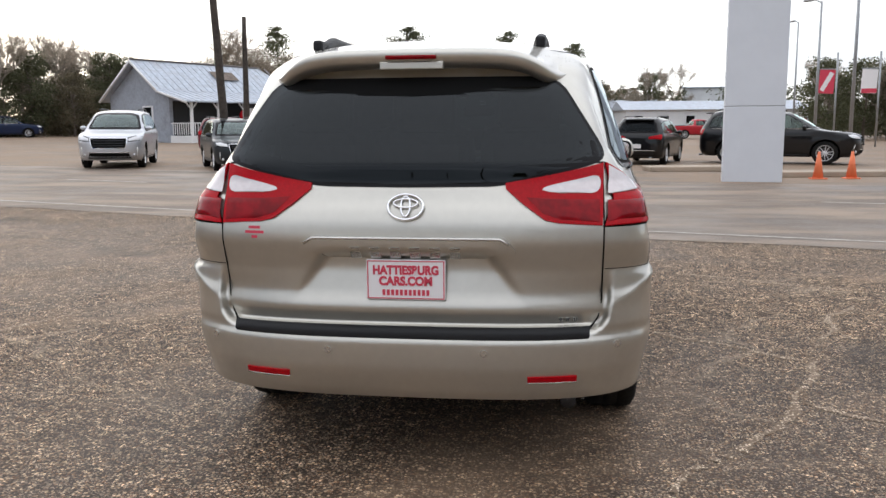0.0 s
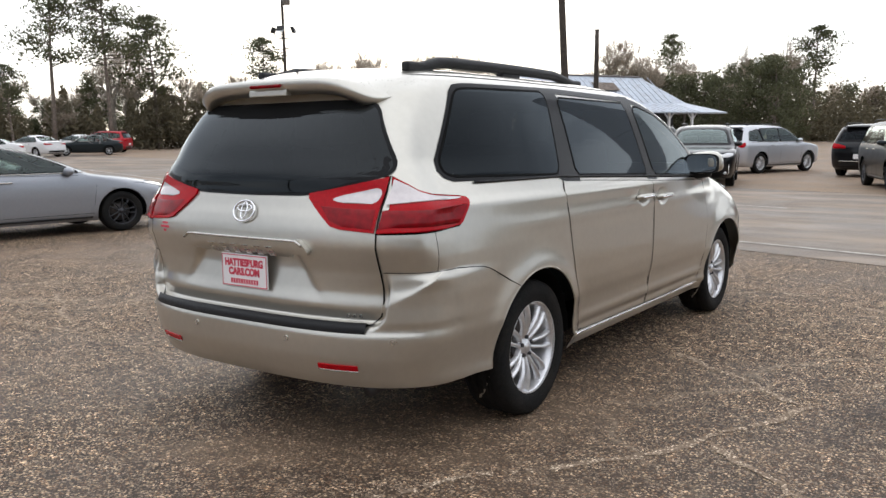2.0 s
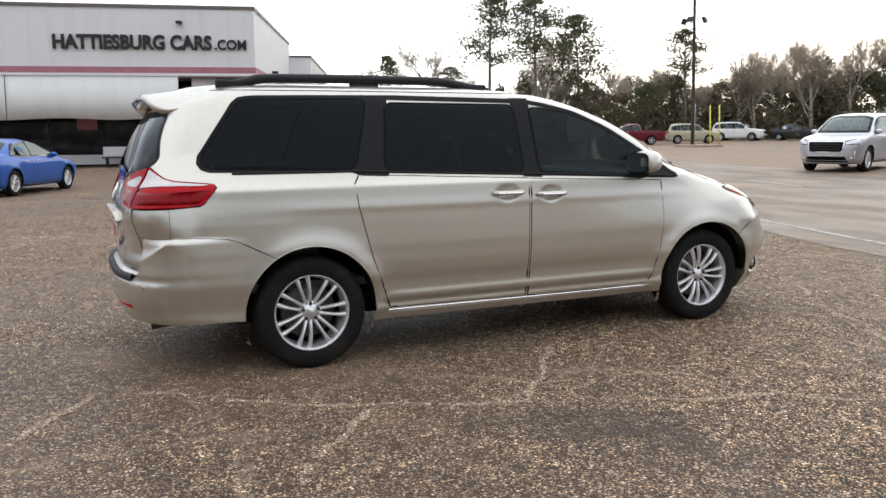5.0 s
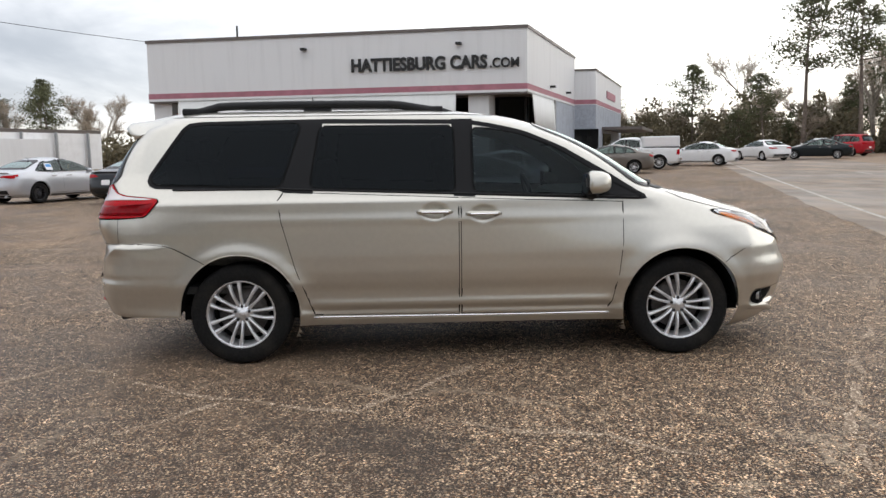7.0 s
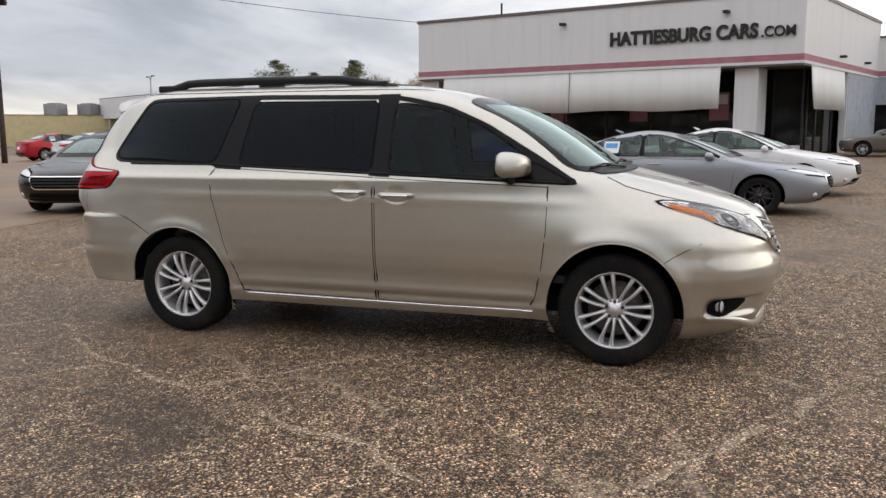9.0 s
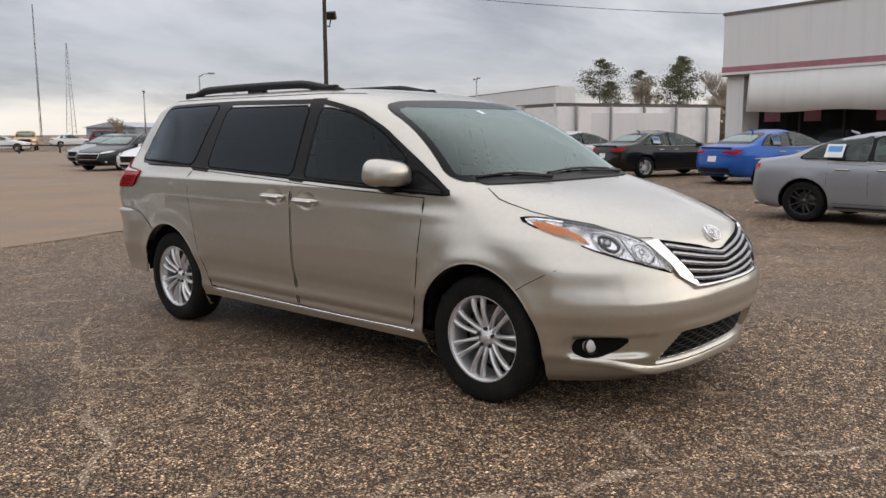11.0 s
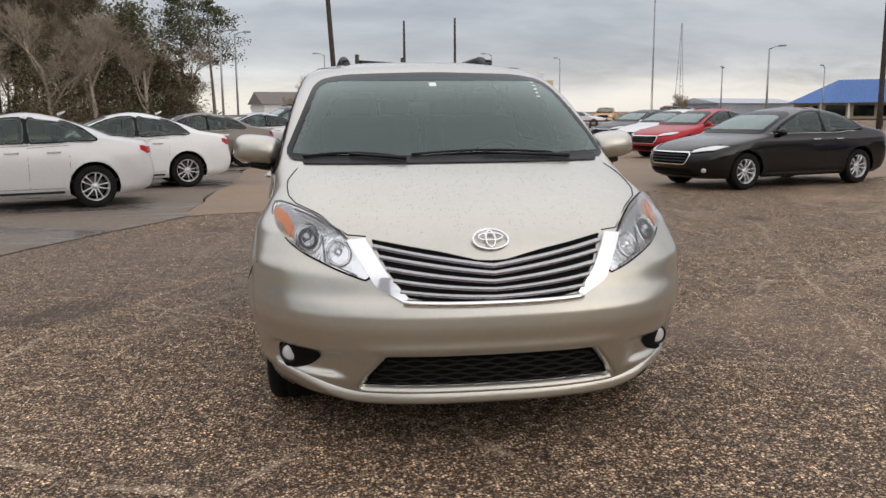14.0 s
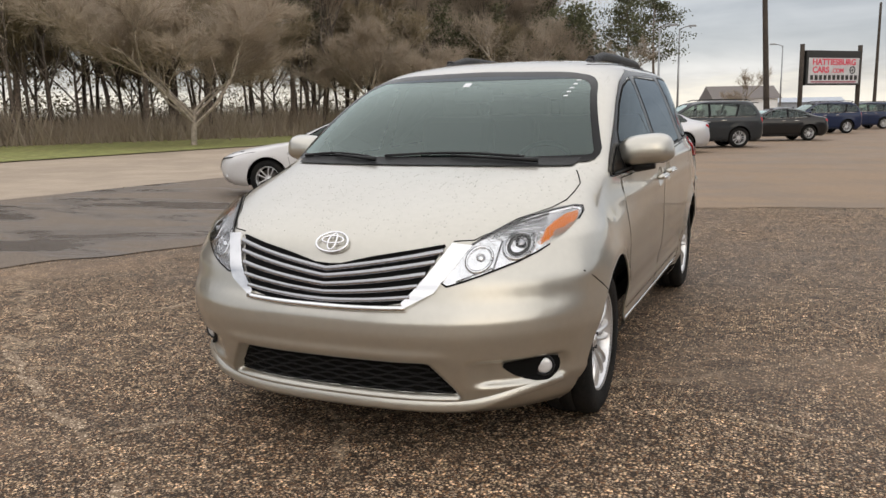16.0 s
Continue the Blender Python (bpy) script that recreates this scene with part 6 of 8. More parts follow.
def build_car(kind):
    k = KINDS[kind]
    car = empty(kind if kind != "sedan" else "sedan_car")
    SH = Shell(k["keys"], 0.03, k["wheels"], k["r"] + 0.055, 0.012, k["r"])
    nose, tail = nose_map(SH), tail_map(SH)
    z0, z1 = k["zs"]
    zs = np.concatenate([np.linspace(z0, k["belt"] - 0.18, 14)[:-1], np.linspace(k["belt"] - 0.18, k["belt"] + 0.06, 11)[:-1], np.linspace(k["belt"] + 0.06, z1 - 0.06, 18)[:-1], np.linspace(z1 - 0.06, z1, 6)])
    tests = [within(inset(rounded(p, 1), 0.012)) for p in k["side"]]
    ends = [within(inset(dense(rounded(k[n], 1), 0.08), 0.05)) for n in ("shield", "rear")]

    def side_hole(x, y, z):
        return abs(x) > 0.5 and z > k["belt"] and any(t(y, z) for t in tests)

    def end_hole(x, y, z):
        return z > k["belt"] and ((y > float(SH.Yf(abs(x), z)) - 0.02 and ends[0](x, z)) or (y < float(SH.Yr(abs(x), z)) + 0.02 and ends[1](x, z)))
    part("body", SH.mesh("body", PAINTS["grey"], zs, 26, 84, 24, (side_hole, end_hole)), None, car)
    # the cabin behind the glass
    cy = k["side"][0][0][0] * 0.5 + 0.2
    box("cabin_floor", (1.5, 2.6, 0.04), (0, cy, z0 + 0.2), M["trim_dark"], car)
    box("dashboard", (1.35, 0.40, 0.20), (0, k["mirror"][1] + 0.02, k["belt"] - 0.10), M["trim_dark"], car, bevel=0.06)
    box("parcel_shelf", (1.25, 0.40, 0.05), (0, k["side"][0][0][0] + (0.05 if kind != "pickup" else 0.12), k["belt"] - 0.04), M["trim_dark"], car)
    for sx in (-0.37, 0.37):
        for sy in ((-0.10, -0.95) if kind != "pickup" else (0.10,)):
            box("seat_back", (0.50, 0.14, 0.56), (sx, sy, k["belt"] - 0.16), M["seat"], car, pose(0, 0, 0, 12), bevel=0.05)
            box("head_rest", (0.25, 0.09, 0.16), (sx, sy - 0.08, k["belt"] + 0.19), M["seat"], car, bevel=0.035)
    box("underbody", (1.4, 3.9, 0.06), (0, 0, z0 + 0.04), M["liner"], car)
    for s in (1, -1):
        side = side_map(SH, s)
        for i, poly in enumerate(k["side"]):
            patch("side_window", rounded(poly, 1), side, 0.005, M["carglass"], car, 8, 8)
            loop_band("window_surround", inset(rounded(poly, 1), -0.012), inset(rounded(poly, 1), 0.014), side, 0.0065, M["frit"], car)
        for a, b in zip(k["side"], k["side"][1:]):
            q = sorted(a, key=lambda p: p[0])[-2:] + sorted(b, key=lambda p: p[0])[:2]
            lo, hi = sorted(q, key=lambda p: p[1])[:2], sorted(q, key=lambda p: p[1])[2:]
            patch("door_pillar", [min(lo), max(lo), max(hi), min(hi)], side, 0.0055, M["frit"], car, 6, 2)
        rope("belt_trim", [(y, k["belt"] + 0.018 + (0.02 if kind == "sedan" and y < -0.9 else 0.0)) for y in np.linspace(k["side"][0][0][0] + 0.1, k["side"][-1][-1][0] + 0.05, 14)], side, 0.008, 0.007, M["satin"], car)
        for wy in k["wheels"]:
            arch_liner("wheel_arch_liner", car, wy, k["r"], k["r"] + 0.057, 0.86, 0.58, s)
            wheel(car, (s * k["track"], wy, k["r"]), s, k["r"], 0.22, k["r"] * 0.665, 5, M["alloy"])
        ys = k["wheels"]
        mid = 0.5 * (k["side"][-1][0][0] + k["side"][-2][-1][0])
        for y0, y1 in ((mid, ys[0] - k["r"] - 0.12), (ys[1] + k["r"] + 0.02, mid)):
            loop = dense([(y0, z0 + 0.12), (y1, z0 + 0.12), (y1 + (0.08 if y0 == mid else 0), k["belt"] - 0.03), (y0, k["belt"])], 0.15)
            loop_band("door_gap", inset(loop, -0.0025), inset(loop, 0.0025), side, 0.0012, M["gap"], car)
            hy = y0 + 0.22
            pts = on_skin(side, np.linspace(hy - 0.10, hy + 0.10, 6), np.full(6, k["belt"] - 0.10), 0.022)
            tube("door_handle", [Vector(p) for p in pts], 0.013, M["satin"], car, 6)
        rope("sill_trim", [(y, z0 + 0.06) for y in np.linspace(ys[1] + 0.45, ys[0] - 0.45, 10)], side, 0.002, 0.018, M["plastic"], car)
        mx, my, mz = k["mirror"]
        bm = bmesh.new()
        bmesh.ops.create_uvsphere(bm, u_segments=12, v_segments=8, radius=1, matrix=pose(s * mx, my, mz) @ Matrix.Diagonal((0.11, 0.07, 0.07, 1)))
        part("mirror_shell", bm, PAINTS["grey"], car, smooth=True)
        tube("mirror_arm", [(s * (mx - 0.13), my + 0.02, mz - 0.07), (s * mx, my, mz - 0.05)], 0.025, M["plastic"], car, 6)
        lamp = empty("head_lamp")
        lamp.parent = car
        hl = dense([(s * x, z) for x, z in k["head"]], 0.08)
        patch("lamp_housing", hl, nose, 0.006, M["clear_lens"], lamp, 5, 8, 0.008)
        loop_band("lamp_seal", inset(hl, -0.02), inset(hl, 0.004), nose, 0.004, M["gap"], lamp)
        tl = dense([(s * x, z) for x, z in k["tail"]], 0.08)
        patch("tail_lamp", tl, tail, 0.008, M["red_lens"], car, 6, 8, 0.01)
        tube("fog_lamp", [tuple(on_skin(nose, np.array([s * 0.70]), np.array([k["low"][0][1] + 0.10]), o)[0]) for o in (-0.02, 0.012)], 0.045, M["clear_lens"], car, 10)
    sh = dense(rounded(k["shield"], 1), 0.08)
    patch("windscreen", sh, nose, 0.004, M["screen"], car, 10, 14)
    loop_band("windscreen_frit", inset(sh, -0.01), inset(sh, 0.055), nose, 0.0055, M["frit"], car)
    rw = dense(rounded(k["rear"], 1), 0.08)
    patch("rear_window", rw, tail, 0.004, M["tint"] if kind == "suv" else M["screen"], car, 8, 14)
    loop_band("rear_window_frit", inset(rw, -0.01), inset(rw, 0.055), tail, 0.0055, M["frit"], car)
    gr = dense(rounded(k["grille"], 1), 0.08)
    grille = patch("grille", gr, nose, 0.006, M["gap"], car, 5, 12)
    loop_band("grille_surround", inset(gr, -0.014), inset(gr, 0.004), nose, 0.011, M["chrome"], grille)
    gz0, gz1 = k["grille"][0][1], k["grille"][1][1]
    for i in range(3):
        z = gz0 + (gz1 - gz0) * (i + 1) / 4
        rope("grille_slat", [(x, z) for x in np.linspace(-0.43, 0.43, 9)], nose, 0.009, 0.009, M["alloy_dark"], grille)
    patch("lower_intake", dense(k["low"], 0.1), nose, 0.004, M["gap"], car, 4, 12)
    low_z = z0 + 0.10
    patch("rear_diffuser", dense([(-0.62, low_z - 0.06), (-0.60, low_z + 0.14), (0.60, low_z + 0.14), (0.62, low_z - 0.06)], 0.1), tail, 0.004, M["plastic"], car, 4, 12)
    patch("licence_plate", [(-0.16, 0.60), (0.16, 0.60), (0.16, 0.75), (-0.16, 0.75)], tail, 0.008, M["plate_white"], car, 2, 4, 0.008)
    tube("exhaust", [(0.5, -2.1, z0 + 0.04), (0.5, -2.36, z0 + 0.03)], 0.032, M["steel"], car, 8)
    if kind == "suv":
        rope("bumper_bar", [(x, 0.475 + 0.02 * abs(x)) for x in np.linspace(-0.56, 0.56, 15)], nose, 0.010, 0.012, M["satin"], car)
        rope("tail_bar", [(x, 0.52) for x in np.linspace(-0.62, 0.62, 15)], tail, 0.008, 0.012, M["satin"], car)
        for s in (1, -1):
            rope("corner_trim", [(s * 0.74, 0.36), (s * 0.78, 0.40), (s * 0.78, 0.62)], nose, 0.008, 0.012, M["satin"], car)
        for s in (1, -1):
            tube("roof_rail", [(s * 0.60, y, 1.69 + (0.05 if -1.7 < y < 0 else 0)) for y in (-1.85, -1.65, -1.0, -0.4, -0.1, 0.1)], 0.016, M["plastic"], car, 6)
        box("spoiler", (1.1, 0.22, 0.03), (0, -2.06, 1.615), M["plastic"], car, bevel=0.01)
    if kind == "sedan":
        box("boot_lip", (1.20, 0.10, 0.025), (0, -2.30, 0.985), PAINTS["grey"], car, bevel=0.008)
        tube("aerial_fin", [(0, -1.0, 1.40), (0, -1.12, 1.46)], [0.03, 0.012], PAINTS["grey"], car, 6)
    if kind == "pickup":
        box("load_bed", (1.62, 1.75, 0.02), (0, -1.78, 1.185), M["black"], car)
        for s in (1, -1):
            box("bed_rail", (0.10, 1.85, 0.03), (s * 0.87, -1.78, 1.195), M["plastic"], car, bevel=0.01)
        box("rear_bumper", (1.75, 0.12, 0.16), (0, -2.78, 0.58), M["chrome"], car, bevel=0.03)
        box("front_bumper", (1.80, 0.12, 0.20), (0, 2.68, 0.56), M["chrome"], car, bevel=0.03)
    return car


def place_car(kind, colour, x, y, heading, label, at="c", side=1, size=(1, 1, 1), rims="alloy", sheets=False):
    """at: 'f' or 'r' puts that wheel of that side on (x, y); 'c' the middle of the car."""
    k = KINDS[kind]
    off = Vector((0, 0, 0)) if at == "c" else Vector((side * (k["track"] + 0.1) * size[0], k["wheels"][0 if at == "f" else 1] * size[1], 0))
    turn = pose(0, 0, 0, 0, 0, heading)
    p = Vector((x, y, 0)) - turn @ off
    tilt_y = (slope(*(p + turn @ Vector((0, 1, 0))).xy) - slope(*(p - turn @ Vector((0, 1, 0))).xy)) / 2
    tilt_x = (slope(*(p + turn @ Vector((1, 0, 0))).xy) - slope(*(p - turn @ Vector((1, 0, 0))).xy)) / 2
    m = pose(p.x, p.y, slope(p.x, p.y) + 0.006) @ turn @ pose(0, 0, 0, math.degrees(tilt_y), -math.degrees(tilt_x), 0) @ Matrix.Diagonal((*size, 1))
    if kind not in CARS:
        car = CARS[kind] = build_car(kind)
        car.matrix_basis = m
    else:
        base = CARS[kind]
        car = copy_thing(base, Matrix())
        car.matrix_basis = m
    for o in car.children_recursive:
        n = o.name.split(".")[0]
        if n in ("body", "mirror_shell", "aerial_fin", "boot_lip"):
            o.material_slots[0].link, o.material_slots[0].material = "OBJECT", PAINTS[colour]
        if n == "rim":
            o.material_slots[0].link, o.material_slots[0].material = "OBJECT", M[rims]
    if sheets:
        m2 = pose(0.845, -0.98, 1.15, 0, -31, 0)
        box("window_sheet", (0.006, 0.26, 0.24), (0, 0, 0), M["paper"], car).matrix_basis = m2
        box("window_sheet", (0.006, 0.20, 0.10), (0, 0, 0), M["bluepaper"], car).matrix_basis = m2 @ pose(0.004, 0, 0.03)
    return tagged(car, label, "car" if kind != "pickup" else "pickup truck", "cars parked on the lot")


place_car("sedan", "grey", -9.25, -0.2, -8, "grey metallic sports sedan with dark two-tone wheels", "r", 1, (1.02, 1.06, 0.97), "alloy_dark", True)
place_car("sedan", "white", -14.2, 2.6, -13, "white sedan parked behind a grey one")
place_car("sedan", "blue", -17.8, -4.0, 64, "bright blue sedan with red tail lamps", "r", 1, sheets=True)
place_car("sedan", "black", -19.0, -8.1, 64, "black sedan with silver wheels", "r", 1, sheets=True)
place_car("sedan", "silver", -20.2, -12.0, 64, "silver sedan on dark steel wheels", "r", 1, rims="alloy_dark")
place_car("sedan", "silver", -21.8, -16.6, 64, "silver compact sedan with wheel covers", "r", 1, (0.96, 0.95, 1.02), sheets=True)
place_car("sedan", "white", -23.1, -20.7, 64, "white sedan in a row of sedans", "r", 1, rims="alloy_dark", sheets=True)
place_car("sedan", "white", -25.7, -26.0, 64, "white sedan with black spoiler", "r", 1)
place_car("sedan", "red", -28.5, -31.0, 64, "red sedan at the end of the row", "r", 1)
place_car("sedan", "black", -6.75, -8.1, -74, "glossy black wagon-like sedan with chrome grille", "f", -1, (1.02, 1.0, 1.0))
place_car("sedan", "red", -10.0, -17.5, -66, "red sedan parked nose out", "f", -1)
place_car("sedan", "white", -11.3, -22.5, -66, "white hatch-nosed sedan parked nose out", "f", -1)
place_car("sedan", "charcoal", -12.0, -27.2, -66, "charcoal sedan parked nose out", "f", -1)
place_car("sedan", "grey", -14.0, -32.5, -66, "grey sedan parked nose out", "f", -1)
place_car("sedan", "pearl", 4.1, -7.6, -69, "pearl silver compact sedan on wet asphalt", "r", -1, (0.98, 0.96, 1.0))
place_car("sedan", "white", 3.25, -11.0, -69, "white compact sedan on wet asphalt", "r", -1, (0.98, 0.96, 1.0))
place_car("sedan", "taupe", 2.7, -17.0, -67, "taupe grey mid-size sedan", "r", -1)
place_car("sedan", "silver", 1.6, -22.5, -66, "silver compact sedan with red lamps", "r", -1, (0.98, 0.96, 1.0))
place_car("suv", "charcoal", 0.2, -26.8, -66, "dark grey compact SUV", "r", -1)
place_car("sedan", "black", -2.2, -34.0, -66, "black sedan by the sign", "r", -1)
place_car("suv", "dark_blue", -4.2, -45.0, -62, "dark blue SUV near the sign", "r", -1)
place_car("suv", "dark_blue", -6.8, -55.0, -62, "dark blue SUV at the end of the row", "r", -1)
place_car("suv", "charcoal", -8.6, -61.0, -62, "dark SUV at the end of the row", "r", -1)
place_car("suv", "silver", -14.5, 22.0, -160, "large silver SUV with a broad black grille", "c", 1, (1.08, 1.10, 1.12))
place_car("suv", "dark_green", 0.2, 17.7, -161, "dark green SUV with a chrome mesh grille", "f", 1, (1.04, 1.04, 1.03), "alloy_dark")
place_car("suv", "black", -2.2, 25.3, -8, "black SUV seen from behind", "r", -1)
place_car("suv", "black", 3.0, 26.2, -18, "black SUV parked by the kerb island", "r", -1)
place_car("suv", "black", 10.2, 25.6, -112, "large black SUV with a paper on its window", "f", 1, (1.12, 1.20, 1.16))
place_car("pickup", "red", 14, 74, -80, "bright red pickup truck far off")
place_car("suv", "black", -4.95, 19.6, -166, "black SUV with a wide chrome grille", "c", 1, (1.04, 1.06, 1.0))
place_car("suv", "silver", -4.75, 25.4, -22, "pale silver crossover SUV", "r", 1)
place_car("suv", "black", -12.0, 35.0, 18, "black SUV near the house")
place_car("suv", "dark_red", -15.0, 33.0, 10, "dark maroon SUV near the house")
place_car("suv", "charcoal", -8.5, 20.2, -150, "dark compact SUV with a split silver grille", "f", -1, (0.96, 0.95, 0.96))
place_car("suv", "silver", -7.4, 33.5, 25, "silver SUV parked by the house porch")
place_car("suv", "black", -10.5, 29.5, -150, "black SUV behind a dark compact one")
place_car("pickup", "dark_red", -48.2, 36.2, 150, "old maroon pickup truck", "f", -1, (0.92, 0.92, 0.92))
place_car("suv", "tan", -47.4, 43.6, -35, "pale tan small SUV", "c", 1, (0.9, 0.88, 0.95))
place_car("suv", "white", -52.0, 53.0, -60, "white SUV by the trees")
place_car("sedan", "dark_green", -52.0, 29.0, 150, "dark sedan by the trees")
place_car("suv", "red", -58.0, 34.0, 120, "red SUV by the trees")
place_car("suv", "dark_blue", -47.0, 62.5, -62, "dark blue full-size SUV", "c", 1, (1.08, 1.18, 1.1))
place_car("sedan", "charcoal", -49.0, 57.0, -58, "dark grey sedan by the trees")
place_car("suv", "white", -53.0, 68.0, -60, "white SUV behind a dark one")
place_car("sedan", "taupe", -34.3, 8.0, 167, "old grey-brown sedan with dull paint", "f", -1)
truck = place_car("pickup", "white", -38.4, 13.4, 167, "white pickup truck with a white bed cap", "r", -1)
cap = box("bed_cap", (1.78, 2.0, 0.62), (0, -1.72, 1.50), PAINTS["white"], truck, bevel=0.05, label="white fibreglass bed cap")
for side_x in (-0.895, 0.895):
    box("cap_panel", (0.01, 1.75, 0.42), (side_x, -1.72, 1.52), M["plate_white"], truck)
    box("cap_seam", (0.012, 1.9, 0.03), (side_x, -1.72, 1.23), M["gap"], truck)
place_car("sedan", "white", -52.0, 25.0, 100, "white sedan far along the drive")
place_car("sedan", "white", -60.0, 33.0, 100, "white sedan far along the drive")
place_car("sedan", "white", -44.0, 17.5, 150, "white sedan by the building")
place_car("sedan", "white", -23.6, -70.6, 60, "white sedan beyond the rail")
place_car("suv", "dark_red", -32.3, -66.8, 62, "dark maroon SUV beyond the rail", "c", 1, (1.05, 1.1, 1.05))
place_car("pickup", "yellow", -27.9, -76.0, -25, "yellow work truck far off")
for kind, colour, x, y, heading in (("sedan", "white", -13.0, -97.0, 80), ("suv", "silver", -19.5, -96.0, 80), ("sedan", "dark_blue", -26.0, -95.0, 80), ("sedan", "white", -39.0, -91.0, 75), ("suv", "black", -45.0, -88.5, 75), ("sedan", "silver", 0.5, -99.0, 84)):
    place_car(kind, colour, x, y, heading, "car parked along the far road")

# ---- the showroom ----
FX, FY = Vector((0.237, 0.971, 0)), Vector((0.971, -0.237, 0))   # along the front, and out of it
CORNER = Vector((-32.5, 5.3, 0))


def wall_pose(along, out, z):
    p = CORNER + FX * along + FY * out
    return Matrix(((FX.x, FY.x, 0, p.x), (FX.y, FY.y, 0, p.y), (0, 0, 1, z), (0, 0, 0, 1)))


def showroom():
    base = slope(CORNER.x, CORNER.y)
    b = empty("showroom", wall_pose(0, 0, 0.30), "grey-white flat-roofed car showroom with a faded red stripe", "building")

    def bx(name, a0, a1, o0, o1, z0, z1, mat, bevel=0.0, label=""):
        ob = box(name, (abs(a1 - a0), abs(o1 - o0), z1 - z0), ((a0 + a1) / 2, (o0 + o1) / 2, (z0 + z1) / 2), mat, b, bevel=bevel, label=label)
        return ob
    L = -19.4
    # the upper storey band hangs over a recessed glass front
    bx("upper_wall", L, 0, -14, 0, 4.15, 6.85, M["stucco"])
    bx("parapet_cap", L - 0.05, 0.05, -14.05, 0.05, 6.85, 7.0, M["capping"])
    bx("stripe", L - 0.02, 0.02, -13.9, 0.025, 4.05, 4.32, M["stripe"])
    bx("stripe_edge", L - 0.03, 0.03, -13.9, 0.035, 3.93, 4.05, M["stucco"])
    bx("soffit", L, 0, -14, 0, 3.85, 3.93, M["capping"])
    bx("back_wall", L, 0, -14.2, -13.9, 0, 4.0, M["stucco"])
    bx("side_wall", L, L + 0.3, -13.9, -2.2, 0, 3.9, M["stucco"])
    bx("side_wall", -0.3, 0, -13.9, -7.5, 0, 3.9, M["stucco"])
    bx("plinth", L + 0.3, -0.6, -2.35, -2.2, 0, 0.45, M["stucco"])
    bx("glazing", L + 0.3, -0.6, -2.32, -2.25, 0.45, 3.85, M["darkglass"])
    bx("glazing", -0.6, -0.5, -7.5, -2.3, 0.1, 3.85, M["darkglass"])
    for i in range(9):
        a = L + 0.4 + i * 2.3
        bx("mullion", a, a + 0.09, -2.27, -2.20, 0.45, 3.85, M["black"])
    for i in range(4):
        o = -2.6 - i * 1.4
        bx("mullion", -0.52, -0.45, o - 0.06, o + 0.06, 0.1, 3.85, M["black"])
    bx("corner_pier", -2.9, -1.9, -1.5, -0.35, 0, 3.85, M["stucco"])
    bx("corner_pier", L, L + 1.0, -1.5, -0.35, 0, 3.85, M["stucco"])
    # canvas screens below the stripe
    for a0, a1 in ((L + 0.2 + 1.4, -10.6), (-10.56, -3.4)):
        vs, fs = [], []
        n = 40
        for i in range(n + 1):
            a = a0 + (a1 - a0) * i / n
            w = 0.025 * math.sin(a * 3.1) + 0.015 * math.sin(a * 7.7)
            vs += [(a, 0.0, 3.93), (a, 0.06 + w, 2.9), (a, 0.10 + 1.6 * w, 2.05 + 0.04 * math.sin(a * 1.3))]
        fs = [(3 * i + j, 3 * i + 3 + j, 3 * i + 4 + j, 3 * i + 1 + j) for i in range(n) for j in range(2)]
        scr = part("canvas_screen", mesh_of("canvas_screen", vs, fs, M["awning"]), None, b, "white canvas sun screen")
        scr.modifiers.new("thickness", "SOLIDIFY").thickness = 0.02
    vs = []
    for i in range(21):
        o = -1.2 - 5.6 * i / 20
        w = 0.03 * math.sin(o * 3.3)
        vs += [(0.0, o, 3.93), (0.07 + w, o, 2.9), (0.10 + w, o - 0.25 * (1 - i / 20), 2.05)]
    scr = part("canvas_screen", mesh_of("canvas_screen", vs, [(3 * i + j, 3 * i + 3 + j, 3 * i + 4 + j, 3 * i + 1 + j) for i in range(20) for j in range(2)], M["awning"]), None, b, "white canvas sun screen")
    scr.modifiers.new("thickness", "SOLIDIFY").thickness = 0.02
    for a in (-3.2, -10.9):
        lamp = bx("flood_lamp", a - 0.12, a + 0.12, 0.02, 0.32, 6.18, 6.30, M["black"], 0.02)
    bx("flood_lamp", -0.0, 0.3, -5.9, -5.7, 4.5, 4.62, M["black"], 0.02)
    bx("flood_lamp", -0.0, 0.3, -10.9, -10.7, 4.5, 4.62, M["black"], 0.02)
    tube("roof_vent", [(-15.0, -1.0, 7.0), (-15.0, -1.0, 7.7)], 0.05, M["black"], b)
    # posters inside the glass
    for a in (-4.2, -8.1, -12.4, -16.0, -18.2):
        bx("window_poster", a - 0.45, a + 0.45, -2.24, -2.23, 1.6, 2.9, M["stripe"])
        bx("window_poster", a - 0.38, a + 0.38, -2.228, -2.222, 2.35, 2.8, M["paper"])
    # second block, further back
    bx("rear_block", -4.0, 1.3, -29.0, -14.0, 0, 6.1, M["stucco"])
    bx("rear_block_cap", -4.05, 1.35, -29.05, -13.95, 6.1, 6.22, M["capping"])
    bx("stripe", -3.9, 1.33, -28.9, -13.97, 4.05, 4.32, M["stripe"])
    bx("lower_wall", -3.9, 1.315, -28.9, -13.985, 0, 4.0, M["bluewood"])
    bx("lower_wall", -0.29, 0.015, -13.85, -7.6, 0, 3.9, M["bluewood"])
    bx("canopy", 1.3, 3.9, -27.5, -17.0, 2.5, 2.7, M["capping"])
    bx("dark_window", 1.28, 1.34, -22.0, -17.5, 0.6, 2.3, M["darkglass"])
